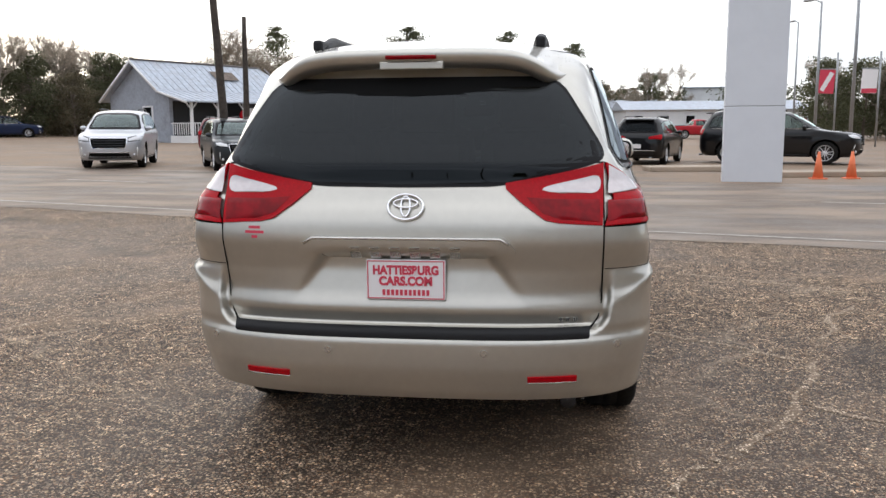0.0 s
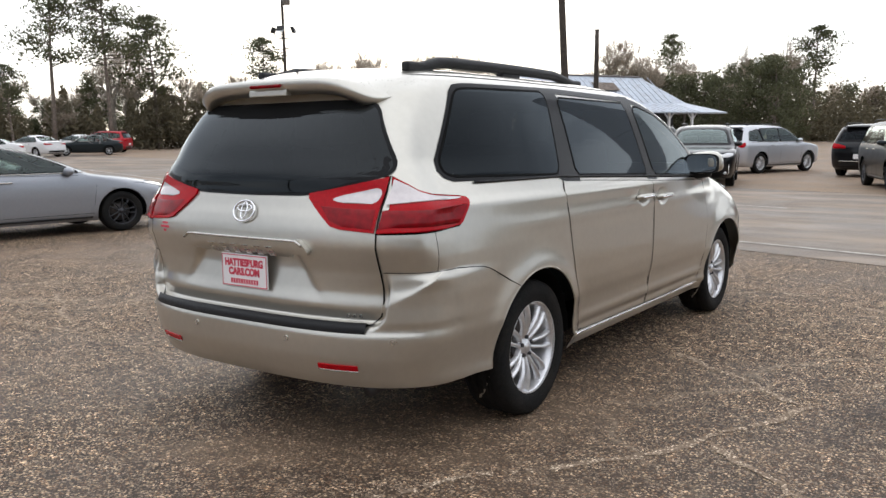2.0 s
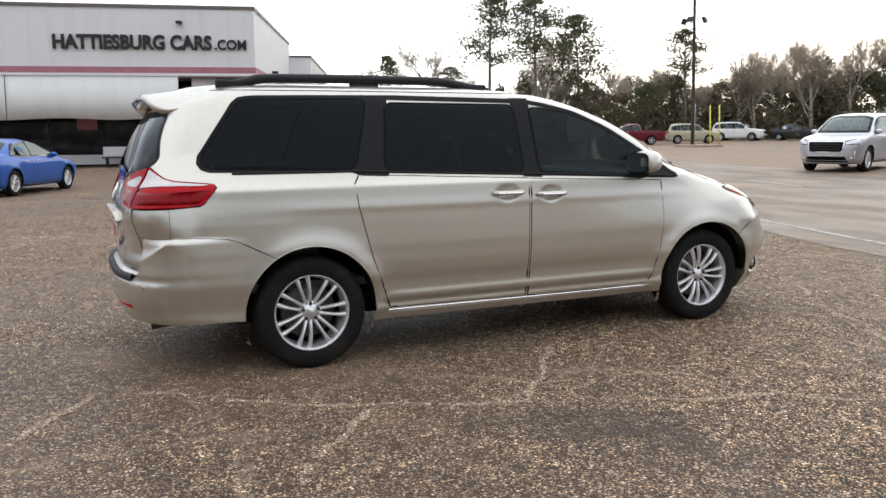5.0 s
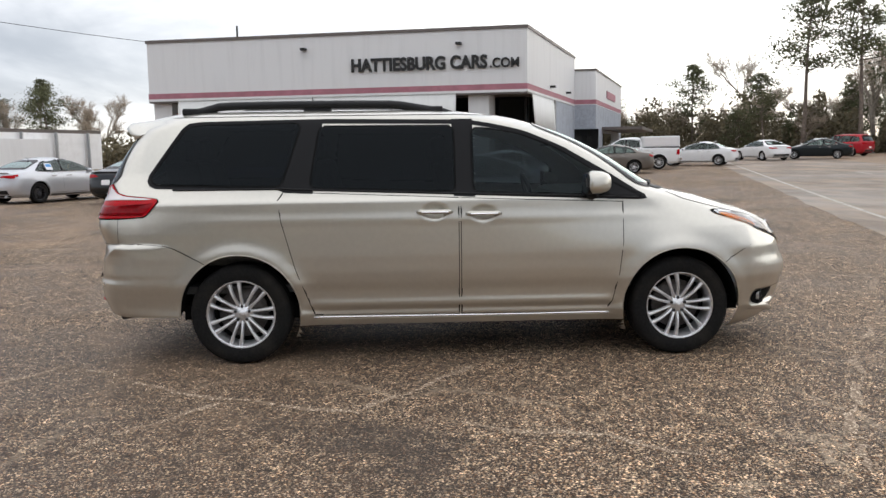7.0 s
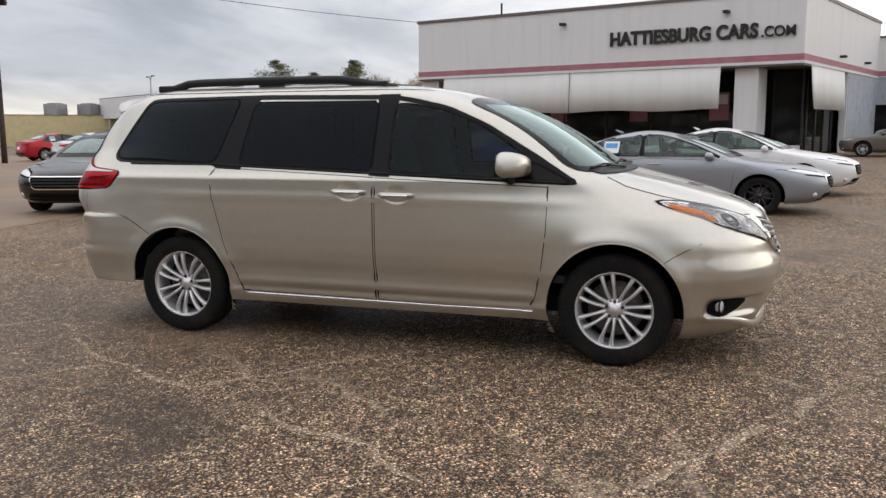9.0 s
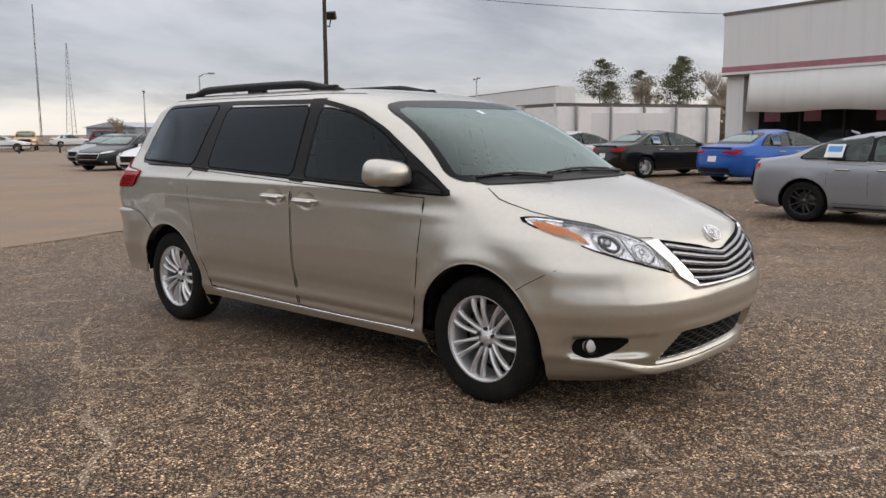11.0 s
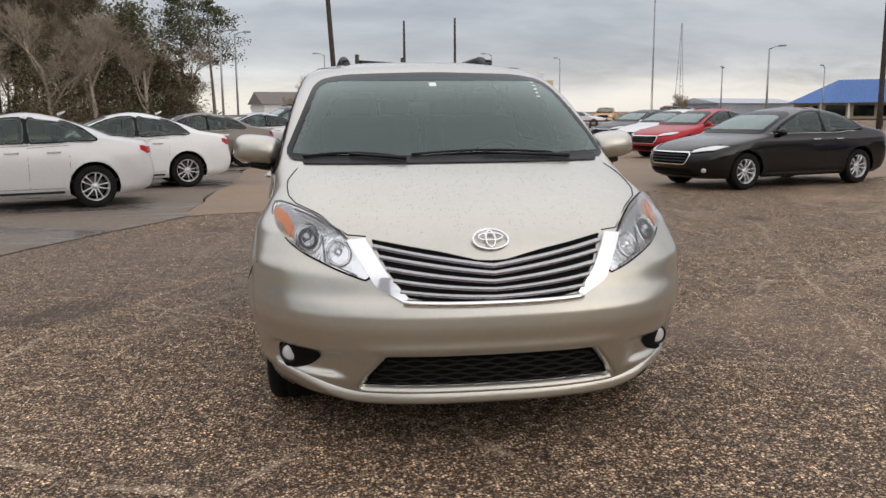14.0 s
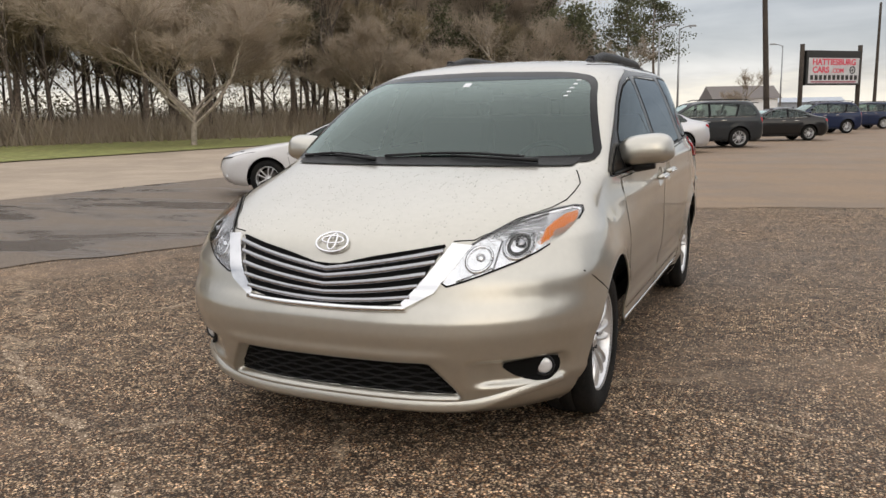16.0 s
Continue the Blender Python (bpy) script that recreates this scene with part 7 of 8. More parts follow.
    bx("dark_window", -0.9, 1.5, -13.98, -13.92, 0.9, 2.5, M["darkglass"])
    bx("sign_panel", 1.3, 1.36, -24.5, -19.5, 4.7, 5.2, M["stripe"])
    # lower wing at the other end
    bx("left_wing", L - 1.6, L, -16.0, -4.0, 0, 5.6, M["stucco"])
    bx("stripe", L - 1.63, L, -16.0, -3.97, 3.75, 4.0, M["stripe"])
    # the side runs out of square with the front
    skew = Matrix(((1, -0.117, 0, 0), (0, 1, 0, 0), (0, 0, 1, 0), (0, 0, 0, 1)))
    for ob in b.children_recursive:
        ob.data.transform(ob.matrix_basis.inverted() @ skew @ ob.matrix_basis)
    p = CORNER + FX * -0.4 + FY * 0.06
    turn = Matrix(((FX.x, 0, FY.x, p.x), (FX.y, 0, FY.y, p.y), (0, 1, 0, 5.22 + base - 0.05), (0, 0, 0, 1)))
    s1 = lettering("sign_letters", "HATTIESBURG CARS", 0.84, 0.05, M["black"], turn @ pose(-1.47, 0, 0), None, "RIGHT", 0.87, 0.028)
    s2 = lettering("sign_letters", ".COM", 0.61, 0.05, M["black"], turn @ pose(0.06, 0, 0), None, "RIGHT", 0.92, 0.013)
    for s in (s1, s2):
        mw = s.matrix_world.copy()
        s.parent = b
        s.matrix_parent_inverse = b.matrix_world.inverted()
        s.matrix_world = mw
    return b


showroom()


def bench(m):
    b = empty("bench", m, "black slatted metal bench with white back", "bench")
    box("bench_back", (3.2, 0.06, 0.42), (0, -0.25, 0.72), M["white"], b, bevel=0.02)
    box("bench_seat", (3.2, 0.42, 0.06), (0, 0, 0.44), M["black"], b, bevel=0.02)
    for x in (-1.4, 0, 1.4):
        box("bench_leg", (0.08, 0.40, 0.44), (x, 0, 0.22), M["black"], b, bevel=0.01)


bench(wall_pose(-5.4, -1.0, slope(-34, 0)))


def shed(name, label, x0, y0, x1, y1, depth, h, fascia, roofmat, wallmat, openings=True, base=0.0, screen=False):
    """A long low building along a line, with a deep fascia and a glass front."""
    a, c = Vector((x0, y0, 0)), Vector((x1, y1, 0))
    d = (c - a)
    n = d.length
    d.normalize()
    o = Vector((d.y, -d.x, 0))
    if o.dot(-a) < 0:
        o = -o
    m = Matrix(((d.x, o.x, 0, a.x), (d.y, o.y, 0, a.y), (0, 0, 1, base), (0, 0, 0, 1)))
    b = empty(name, m, label, "building")
    box("wall", (n, depth, h - fascia), (n / 2, -depth / 2 - (1.6 if openings else 0), (h - fascia) / 2), wallmat, b)
    if screen:
        # a tall front screen on a lower flat roof
        box("fascia", (n, 1.9, fascia), (n / 2, -0.95, h - fascia / 2), roofmat, b)
        box("roof_cap", (n + 0.1, 0.3, 0.06), (n / 2, -0.12, h + 0.03), M["capping"], b)
    else:
        box("fascia", (n, depth + (1.6 if openings else 0), fascia), (n / 2, -(depth + (1.6 if openings else 0)) / 2, h - fascia / 2), roofmat, b)
        box("roof_cap", (n + 0.1, depth + 1.7, 0.06), (n / 2, -(depth + 1.6) / 2, h + 0.03), M["capping"], b)
    if openings:
        k = max(2, int(n / 2.4))
        for i in range(k):
            x = n * (i + 0.5) / k
            box("shop_window", (n / k - 0.25, 0.06, (h - fascia) * 0.78), (x, -1.58, (h - fascia) * 0.48), M["darkglass"], b)
            if i % 2:
                box("post", (0.12, 0.12, h - fascia), (x - n / k / 2, -0.15, (h - fascia) / 2), M["white"], b)
    return b


shed("low_shop", "long low white shop with a deep fascia", -57.6, -37.4, -74.9, -67.2, 10, 5.4, 2.3, M["stucco"], M["stucco"], screen=True)
shed("store_wall", "long white store wall with dark downpipes", -74.0, -29.4, -57.5, -37.1, 6, 3.9, 0.25, M["capping"], M["white"], False)
shed("store_wall", "cream rendered store wall", -75.4, -65.4, -66.0, -74.6, 6, 3.5, 0.2, M["cream"], M["cream"], False)


def pipe_row():
    for i in range(5):
        f = (i + 0.5) / 5
        ob = box("downpipe", (0.22, 0.22, 3.7), (-74.0 + 16.5 * f + 0.10, -29.4 - 7.7 * f + 0.22, 1.85), M["steel"])
        tagged(ob, "grey metal downpipe on a white wall", "downpipe", "downpipes on the white wall")


pipe_row()


def blue_store():
    b = empty("blue_roof_store", pose(-77.3, -97.6, 0, 0, 0, math.degrees(math.atan2(9.8, -12.9))), "low store with a blue metal hip roof", "building")
    box("wall", (22, 9, 2.4), (-3, 6, 1.2), M["cream"], b)
    for i in range(6):
        box("shop_window", (2.6, 0.08, 1.5), (-12 + 3.6 * i, 1.46, 1.2), M["darkglass"], b)
        box("post", (0.25, 0.25, 2.3), (-13.8 + 3.6 * i, -0.4, 1.15), M["white"], b)
    L, D = 14.5, 8
    v = [(-L, -1, 2.3), (9, -1, 2.3), (9, 12, 2.3), (-L, 12, 2.3), (-L + 6, 5.5, 5.6), (4, 5.5, 5.6)]
    part("roof", mesh_of("roof", v, [(0, 1, 5, 4), (1, 2, 5), (2, 3, 4, 5), (3, 0, 4), (3, 2, 1, 0)], M["blueroof"], False), None, b, "blue ribbed metal roof")
    for i in range(20):
        x = -L + 6 + i * (10 + L - 6 - 6) / 20
        box("roof_rib", (0.07, 7.3, 0.06), (x, 2.25, 4.0), M["blueroof"], b, pose(0, 0, 0, 26.9, 0, 0))


blue_store()
for x, y in ((-71.5, -70.5), (-74.0, -68.0)):
    b = empty("roof_unit", pose(x, y, 3.5), "grey rooftop air unit", "air unit")
    box("casing", (1.8, 1.8, 1.3), (0, 0, 0.65), M["steel"], b, bevel=0.04)
    box("fan_guard", (1.2, 1.2, 0.08), (0, 0, 1.34), M["black"], b, bevel=0.02)


# ---- the house by the lot ----
def house():
    ax, ay = (0.474, 0.88)
    z = 0.55
    m = Matrix(((ax, ay, 0, -29.0), (ay, -ax, 0, 50.9), (0, 0, 1, z), (0, 0, 0, 1)))
    # local x runs along the ridge, local y towards the porch
    h = empty("house", m, "grey-blue boarded house with a pale tin roof and porch", "house")
    L, D, E, R = 15.0, 3.5, 3.3, 5.75
    v = [(0.3, -D, 0), (L - 3, -D, 0), (L - 3, D, 0), (0.3, D, 0), (0.3, -D, E), (L - 3, -D, E), (L - 3, D, E), (0.3, D, E), (0.3, 0, R - 0.1)]
    part("wall", mesh_of("wall", v, [(0, 1, 5, 4), (1, 2, 6, 5), (2, 3, 7, 6), (3, 0, 4, 8, 7)], M["bluewood"], False), None, h, "grey-blue board walls")
    for i in range(22):
        zz = 0.15 + i * 0.24
        half = D if zz < E else max(0, D * (R - 0.1 - zz) / (R - 0.1 - E))
        if half > 0.2:
            box("board", (0.03, half * 2, 0.02), (0.285, 0, zz), M["bluewood"], h)
    # roof: steep gable in the middle, flatter over the porch
    t = 0.10
    P = D + 2.3
    prof = [(-D - 0.5, E - 0.35), (0, R), (D * 0.85, E + 0.25), (P + 0.3, E - 0.55)]
    vv = []
    for x in (-0.25,):
        vv += [(x, y, zz) for y, zz in prof] + [(x, y, zz + t) for y, zz in prof]
    vv += [(L - 2 + (2.2 if i in (0, 3) else (-1.5 if i == 1 else 0.9)), y, zz) for i, (y, zz) in enumerate(prof)] + [(L - 2 + (2.2 if i in (0, 3) else (-1.5 if i == 1 else 0.9)), y, zz + t) for i, (y, zz) in enumerate(prof)]
    n = 4
    ff = []
    for i in range(3):
        ff += [(n + i, n + i + 1, 3 * n + i + 1, 3 * n + i), (i, 2 * n + i, 2 * n + i + 1, i + 1), (i, i + 1, n + i + 1, n + i)]
    ff += [(3 * n, 3 * n + 1, 3 * n + 2, 3 * n + 3), (3 * n, 2 * n, 0, n), (3 * n + 3, n + 3, 3, 2 * n + 3), (2 * n, 2 * n + 3, 2 * n + 2, 2 * n + 1)]
    roof = part("roof", mesh_of("roof", vv, ff, M["tinroof"], False), None, h, "pale blue-grey tin roof with rust patches")
    for i in range(22):
        x = 0.1 + i * 0.58
        for (y0, z0), (y1, z1) in zip(prof[1:-1], prof[2:]):
            tube("roof_seam", [(x, y0, z0 + t + 0.01), (x, y1, z1 + t + 0.01)], 0.025, M["tinroof"], roof, 4)
    box("rust_patch", (2.2, 1.1, 0.02), (7.0, 1.35, 4.98), M["bark"], roof, pose(0, 0, 0, -35.5))
    tube("ridge_cap", [(-0.25, 0, R + t + 0.03), (L - 3.5, 0, R + t + 0.03)], 0.09, M["capping"], roof, 6)
    for s in (-1, 1):
        tube("barge_board", [(-0.26, -D - 0.5 if s < 0 else D * 0.85, (E - 0.35 if s < 0 else E + 0.25)), (-0.26, 0, R)], 0.10, M["white"], h, 4)
    tube("barge_board", [(-0.26, D * 0.85, E + 0.25), (-0.26, P + 0.3, E - 0.55)], 0.10, M["white"], h, 4)
    w = empty("window")
    w.parent = h
    box("window_frame", (0.08, 1.15, 1.7), (0.26, 1.1, 1.75), M["white"], w)
    box("pane", (0.06, 0.9, 0.68), (0.235, 1.1, 2.15), M["darkglass"], w)
    box("pane", (0.06, 0.9, 0.68), (0.235, 1.1, 1.35), M["darkglass"], w)
    # porch
    box("porch_floor", (L - 3, 2.3, 0.5), ((L - 3) / 2 + 0.3, D + 1.15, 0.25), M["white"], h)
    # black sheet over the boards, standing in for the shade under the porch roof
    box("porch_shade_wall", (L - 3.6, 0.08, 2.4), ((L - 3) / 2 + 0.3, D + 0.02, 1.7), M["black"], h)
    for i in range(6):
        x = 0.5 + i * 2.3
        post = box("porch_post", (0.16, 0.16, 2.4), (x, P - 0.15, 1.6), M["white"], h)
        for s in (-1, 1):
            tube("post_brace", [(x, P - 0.15, 2.25), (x + s * 0.45, P - 0.15, 2.75)], 0.05, M["white"], h, 4)
        if i < 1:
            for k in range(9):
                box("baluster", (0.04, 0.05, 0.75), (x + 0.25 + k * 0.23, P - 0.15, 0.95), M["white"], h)
            box("porch_rail", (2.2, 0.08, 0.07), (x + 1.15, P - 0.15, 1.36), M["white"], h)
    for k in range(9):
        box("baluster", (0.05, 0.04, 0.75), (0.42, D + 0.15 + k * 0.24, 0.95), M["white"], h)
    box("porch_rail", (0.08, 2.2, 0.07), (0.42, D + 1.1, 1.36), M["white"], h)
    tube("porch_sign", [(5.2, P - 0.3, 1.9), (5.2, P - 0.22, 1.9)], 0.42, M["red_lens"], h, 16)
    box("porch_board", (3.4, 0.06, 1.1), (7.2, P - 0.3, 1.9), M["white"], h)


house()


# ---- pylon, kerbs, cones ----
def pylon():
    b = empty("sign_pylon", pose(5.55, 16.2, slope(5.5, 16), 0, 0, -8), "tall white panelled sign pylon", "sign pylon")
    for z0, z1 in ((0.0, 1.88), (1.89, 6.0), (6.01, 10.0)):
        box("panel", (1.42, 0.5, z1 - z0), (0, 0, (z0 + z1) / 2), M["pylon"], b, bevel=0.01)
    for z in (1.885, 6.005):
        box("panel_joint", (1.40, 0.48, 0.03), (0, 0, z), M["gap"], b)


pylon()
for x0, y0, x1, y1 in ((3.5, 21.2, 6.2, 21.6), (6.6, 18.4, 14.5, 20.0), (-41.5, 37.2, -38.5, 38.2)):
    d = Vector((x1 - x0, y1 - y0, 0))
    box("kerb_island", (d.length, 1.1, 0.16), ((x0 + x1) / 2, (y0 + y1) / 2, slope((x0 + x1) / 2, (y0 + y1) / 2) + 0.08), M["concrete"], None, pose(0, 0, 0, 0, 0, math.degrees(math.atan2(d.y, d.x))), 0.03)
for ob in [o for o in scene.objects if o.name.startswith("kerb_island")]:
    tagged(ob, "low pale concrete kerb island on the lot", "kerb", "", "structure")


def cone(x, y):
    c = empty("traffic_cone", pose(x, y, slope(x, y) + 0.005), "faded orange traffic cone by the kerb", "traffic cone", "cones by the pylon")
    box("cone_base", (0.38, 0.38, 0.035), (0, 0, 0.018), M["cone"], c, bevel=0.01)
    v, f = tube_data([(0, 0, 0.03), (0, 0, 0.72)], [0.14, 0.03], 16)
    part("cone_body", mesh_of("cone_body", v, f, M["cone"]), None, c)


cone(7.5, 17.3)
cone(8.4, 17.5)


# ---- poles, lamps, signs, wires ----
def utility_pole(x, y, h, lean=(0, 0), lamps=(), r=0.17, label="dark weathered wooden utility pole", transformer=False):
    p = empty("utility_pole", pose(x, y, slope(x, y)), label, "utility pole")
    n = 6
    tube("pole", [(lean[0] * i / n, lean[1] * i / n, h * i / n) for i in range(n + 1)], [0.8 * r * (1 - 0.4 * i / n) for i in range(n + 1)], M["wood_pole"], p, 12)
    for ang, z in lamps:
        c, s = math.cos(math.radians(ang)), math.sin(math.radians(ang))
        bx, by = lean[0] * z / h, lean[1] * z / h
        lamp = empty("flood_lamp")
        lamp.parent = p
        tube("lamp_arm", [(bx, by, z - 0.45), (bx + c * 0.5, by + s * 0.5, z - 0.5), (bx + c * 0.65, by + s * 0.65, z - 0.1)], 0.035, M["black"], lamp, 6)
        box("lamp_head", (0.22, 0.55, 0.42), (bx + c * 0.72, by + s * 0.72, z + 0.12), M["black"], lamp, pose(0, 0, 0, 0, -25, ang), 0.04)
        box("lamp_face", (0.02, 0.45, 0.34), (bx + c * 0.83, by + s * 0.83, z + 0.06), M["paper"], lamp, pose(0, 0, 0, 0, -25, ang))
    if transformer:
        tube("transformer", [(0.35, -0.2, h * 0.80), (0.35, -0.2, h * 0.80 + 0.9)], 0.28, M["steel"], p, 12)
        tube("meter_pipe", [(0.16, 0, 0), (0.16, 0, 3.0)], 0.03, M["steel"], p, 6)
    return p


utility_pole(-40.7, 37.8, 13.0, (-0.3, 0), ((-60, 8.6), (30, 8.6), (-150, 8.6)), transformer=True)
utility_pole(-10.75, 22.4, 12.0, (-0.55, -0.2), r=0.19)
utility_pole(-11.3, 25.8, 5.5, (0.05, 0), label="short grey wooden pole with a bracket")
utility_pole(-25.5, -30.6, 13.0, (0.1, 0.1), ((-160, 7.6),))
utility_pole(-0.3, -40.5, 14.0, (0.8, 0.2), r=0.2)
utility_pole(-13.6, -83.2, 11.2, r=0.22)
utility_pole(-8.3, -84.1, 11.0, r=0.22)


def lamp_post(x, y, h, arms=1, ang=0.0):
    p = empty("street_lamp", pose(x, y, slope(x, y), 0, 0, ang), "thin grey metal lot lamp on a tall post", "street lamp", "lamps round the lot")
    tube("post", [(0, 0, 0), (0, 0, h)], [0.10, 0.06], M["steel"], p, 8)
    for s in ((1, -1) if arms == 2 else (1,)):
        tube("lamp_arm", [(0, 0, h - 0.1), (s * 0.4, 0, h + 0.12), (s * 0.85, 0, h + 0.18)], 0.04, M["steel"], p, 6)
        box("lamp_head", (0.60, 0.30, 0.14), (s * 1.0, 0, h + 0.18), M["steel"], p, bevel=0.04)


for x, y, h, arms, ang in ((7.6, -56.2, 7.1, 1, 170), (0.1, -89.5, 7.8, 1, 0), (-36, -59.5, 6.4, 1, 150), (-44.2, -83.9, 6.0, 2, 60), (7.5, -66, 7.9, 1, 180), (-62, -50, 6.6, 2, 50), (20.3, 66.7, 9.6, 1, 100), (16.2, 47.1, 8.6, 1, 120), (14.9, 37.1, 10.5, 1, 100), (-58, -86, 6.3, 1, 40), (-30, -100, 8.0, 1, 40), (-20, -95, 8.2, 1, 0), (-52, -66, 6.2, 1, 60)):
    lamp_post(x, y, h, arms, ang)


def lot_sign():
    a, c = Vector((-1.94, -49.66, 0)), Vector((-5.0, -52.6, 0))
    d = (c - a).normalized()
    o = Vector((-d.y, d.x, 0))
    if o.y < 0:
        o = -o
    n = (c - a).length
    mid = (a + c) / 2
    # local x to the reader's right, local y away from the reader
    x = (-o).cross(Vector((0, 0, 1)))
    m = Matrix(((x.x, -o.x, 0, mid.x), (x.y, -o.y, 0, mid.y), (0, 0, 1, 0), (0, 0, 0, 1)))
    s = empty("lot_sign", m, "dark framed lot sign on two wooden posts", "sign")
    for k in (-1, 1):
        tube("post", [(k * (n / 2 + 0.15), 0.1, 0), (k * (n / 2 + 0.15), 0.1, 5.15)], 0.14, M["wood_pole"], s, 10)
    box("cabinet", (n, 0.30, 2.05), (0, 0, 3.76), M["black"], s, bevel=0.03)
    box("face", (n - 0.30, 0.03, 1.50), (0, -0.155, 3.60), M["sign_face"], s)
    lettering("sign_letters", "HATTIESBURG", 0.50, 0.01, M["plate_red"], Matrix.Identity(4), s, bold=0.015, squeeze=1.06).matrix_basis = pose(0, -0.176, 3.94, 90)
    lettering("sign_letters", "CARS", 0.50, 0.01, M["plate_red"], Matrix.Identity(4), s, bold=0.015, squeeze=1.06).matrix_basis = pose(-1.04, -0.176, 3.48, 90)
    lettering("sign_letters", ".COM", 0.36, 0.01, M["plate_red"], Matrix.Identity(4), s, bold=0.006, squeeze=1.06).matrix_basis = pose(0.28, -0.176, 3.48, 90)
    for k in range(11):
        box("sign_bar", (0.22, 0.02, 0.28), (-1.72 + 0.345 * k, -0.175, 3.19), M["black"], s)
    ring = [(1.45 + 0.20 * math.cos(a), -0.175, 3.64 + 0.20 * math.sin(a)) for a in np.linspace(0, 2 * math.pi, 25)]
    tube("wheel_emblem", ring, 0.035, M["black"], s, 6)
    for a in range(5):
        tube("emblem_spoke", [(1.45, -0.175, 3.64), (1.45 + 0.19 * math.cos(a * 1.257), -0.175, 3.64 + 0.19 * math.sin(a * 1.257))], 0.02, M["black"], s, 5)
    box("small_bar", (n - 0.7, 0.02, 0.10), (0, -0.175, 2.94), M["stripe"], s)


lot_sign()


def blue_sign():
    s = empty("road_sign", pose(-28.5, -142.0, -0.8, 0, 0, -12), "blue roadside sign with white bands on a pole", "sign")
    tube("pole", [(0, 0, 0), (0, 0, 5.2)], 0.16, M["steel"], s, 8)
    box("panel", (2.6, 0.3, 2.2), (0, 0, 6.6), M["sign_blue"], s, bevel=0.03)
    box("white_band", (2.0, 0.05, 0.45), (0, 0.17, 6.7), M["plate_white"], s)
    box("lower_panel", (3.6, 0.3, 1.7), (-1.8, 0, 3.6), M["bluepaper"], s, bevel=0.03)


blue_sign()


def white_sign():
    s = empty("roadside_sign", pose(-35.2, -129.9, 0, 0, 0, -12), "pale yellow roadside sign on posts", "sign")
    for k in (-1, 1):
        tube("post", [(k * 0.9, 0, 0), (k * 0.9, 0, 5.0)], 0.12, M["steel"], s, 6)
    box("panel", (4.6, 0.3, 1.8), (0, 0, 5.6), M["cream"], s, bevel=0.03)
    box("panel_top", (1.8, 0.3, 1.0), (0.2, 0, 7.3), M["white"], s, bevel=0.03)


white_sign()


def mast(x, y, h, base=6.0):
    t = empty("radio_mast", pose(x, y, 0), "thin grey lattice radio mast far off", "radio mast")
    w = [base * 0.5 if h > 40 else 0.3, 0.25]
    for k in range(3):
        a = 2.1 * k
        tube("mast_leg", [(w[0] * math.cos(a), w[0] * math.sin(a), 0), (w[1] * math.cos(a), w[1] * math.sin(a), h)], 0.14, M["steel"], t, 4)
    for i in range(16):
        z = h * i / 16
        r = w[0] + (w[1] - w[0]) * i / 16
        tube("mast_brace", [(r, 0, z), (-r * 0.5, r * 0.87, z + h / 16), (-r * 0.5, -r * 0.87, z + h / 16), (r, 0, z + h / 16)], 0.07, M["steel"], t, 3)


mast(-202.7, -451, 50)
mast(-190, -460, 70, 1.0)


def banner(x, y, tint):
    b = empty("banner_flag", pose(x, y, slope(x, y)), "red and white dealer banner on a lamp post", "banner")
    box("cloth", (0.95, 0.03, 1.5), (0.15, 0, 4.15), M["plate_white"] if tint else M["plate_red"], b, pose(0, 0, 0, 0, 3, 0))
    box("band", (0.28, 0.04, 1.3 if not tint else 0.93), (0.15, 0, 4.15 if not tint else 3.55), M["plate_red"] if tint else M["plate_white"], b, pose(0, 0, 0, 0, 28 if not tint else 90, 0))
    tube("arm", [(-0.35, 0, 4.95), (0.7, 0, 4.95)], 0.03, M["steel"], b, 6)
    tube("pole", [(0.75, 0, 0), (0.75, 0, 6.0)], 0.06, M["steel"], b, 6)


banner(18.0, 51.7, False)
banner(20.4, 51.1, True)


def wire(points, sag, label):
    a, c = Vector(points[0]), Vector(points[1])
    pts = [a.lerp(c, i / 24) - Vector((0, 0, sag * 4 * (i / 24) * (1 - i / 24))) for i in range(25)]
    ob = tube("overhead_wire", pts, 0.018, M["black"], None, 4)
    tagged(ob, label, "wire")


wire(((-25.4, -30.5, 9.3), (-37.5, -13.6, 7.3)), 0.25, "thin black overhead wire to the showroom")
wire(((-41, 37.8, 8.0), (-90, 10, 6.0)), 0.5, "thin black overhead wire along the trees")
wire(((-41, 37.8, 12.0), (-11.3, 22.2, 10.8)), 0.8, "thin black overhead wire over the drive")
for x, y in ((-40.9, 39.6), (-40.3, 39.9)):
    ob = tube("yellow_post", [(x, y, slope(x, y)), (x - 0.15, y, slope(x, y) + 2.9)], 0.05, M["yellow"], None, 8)
    tagged(ob, "leaning pale yellow marker post on the kerb", "post")


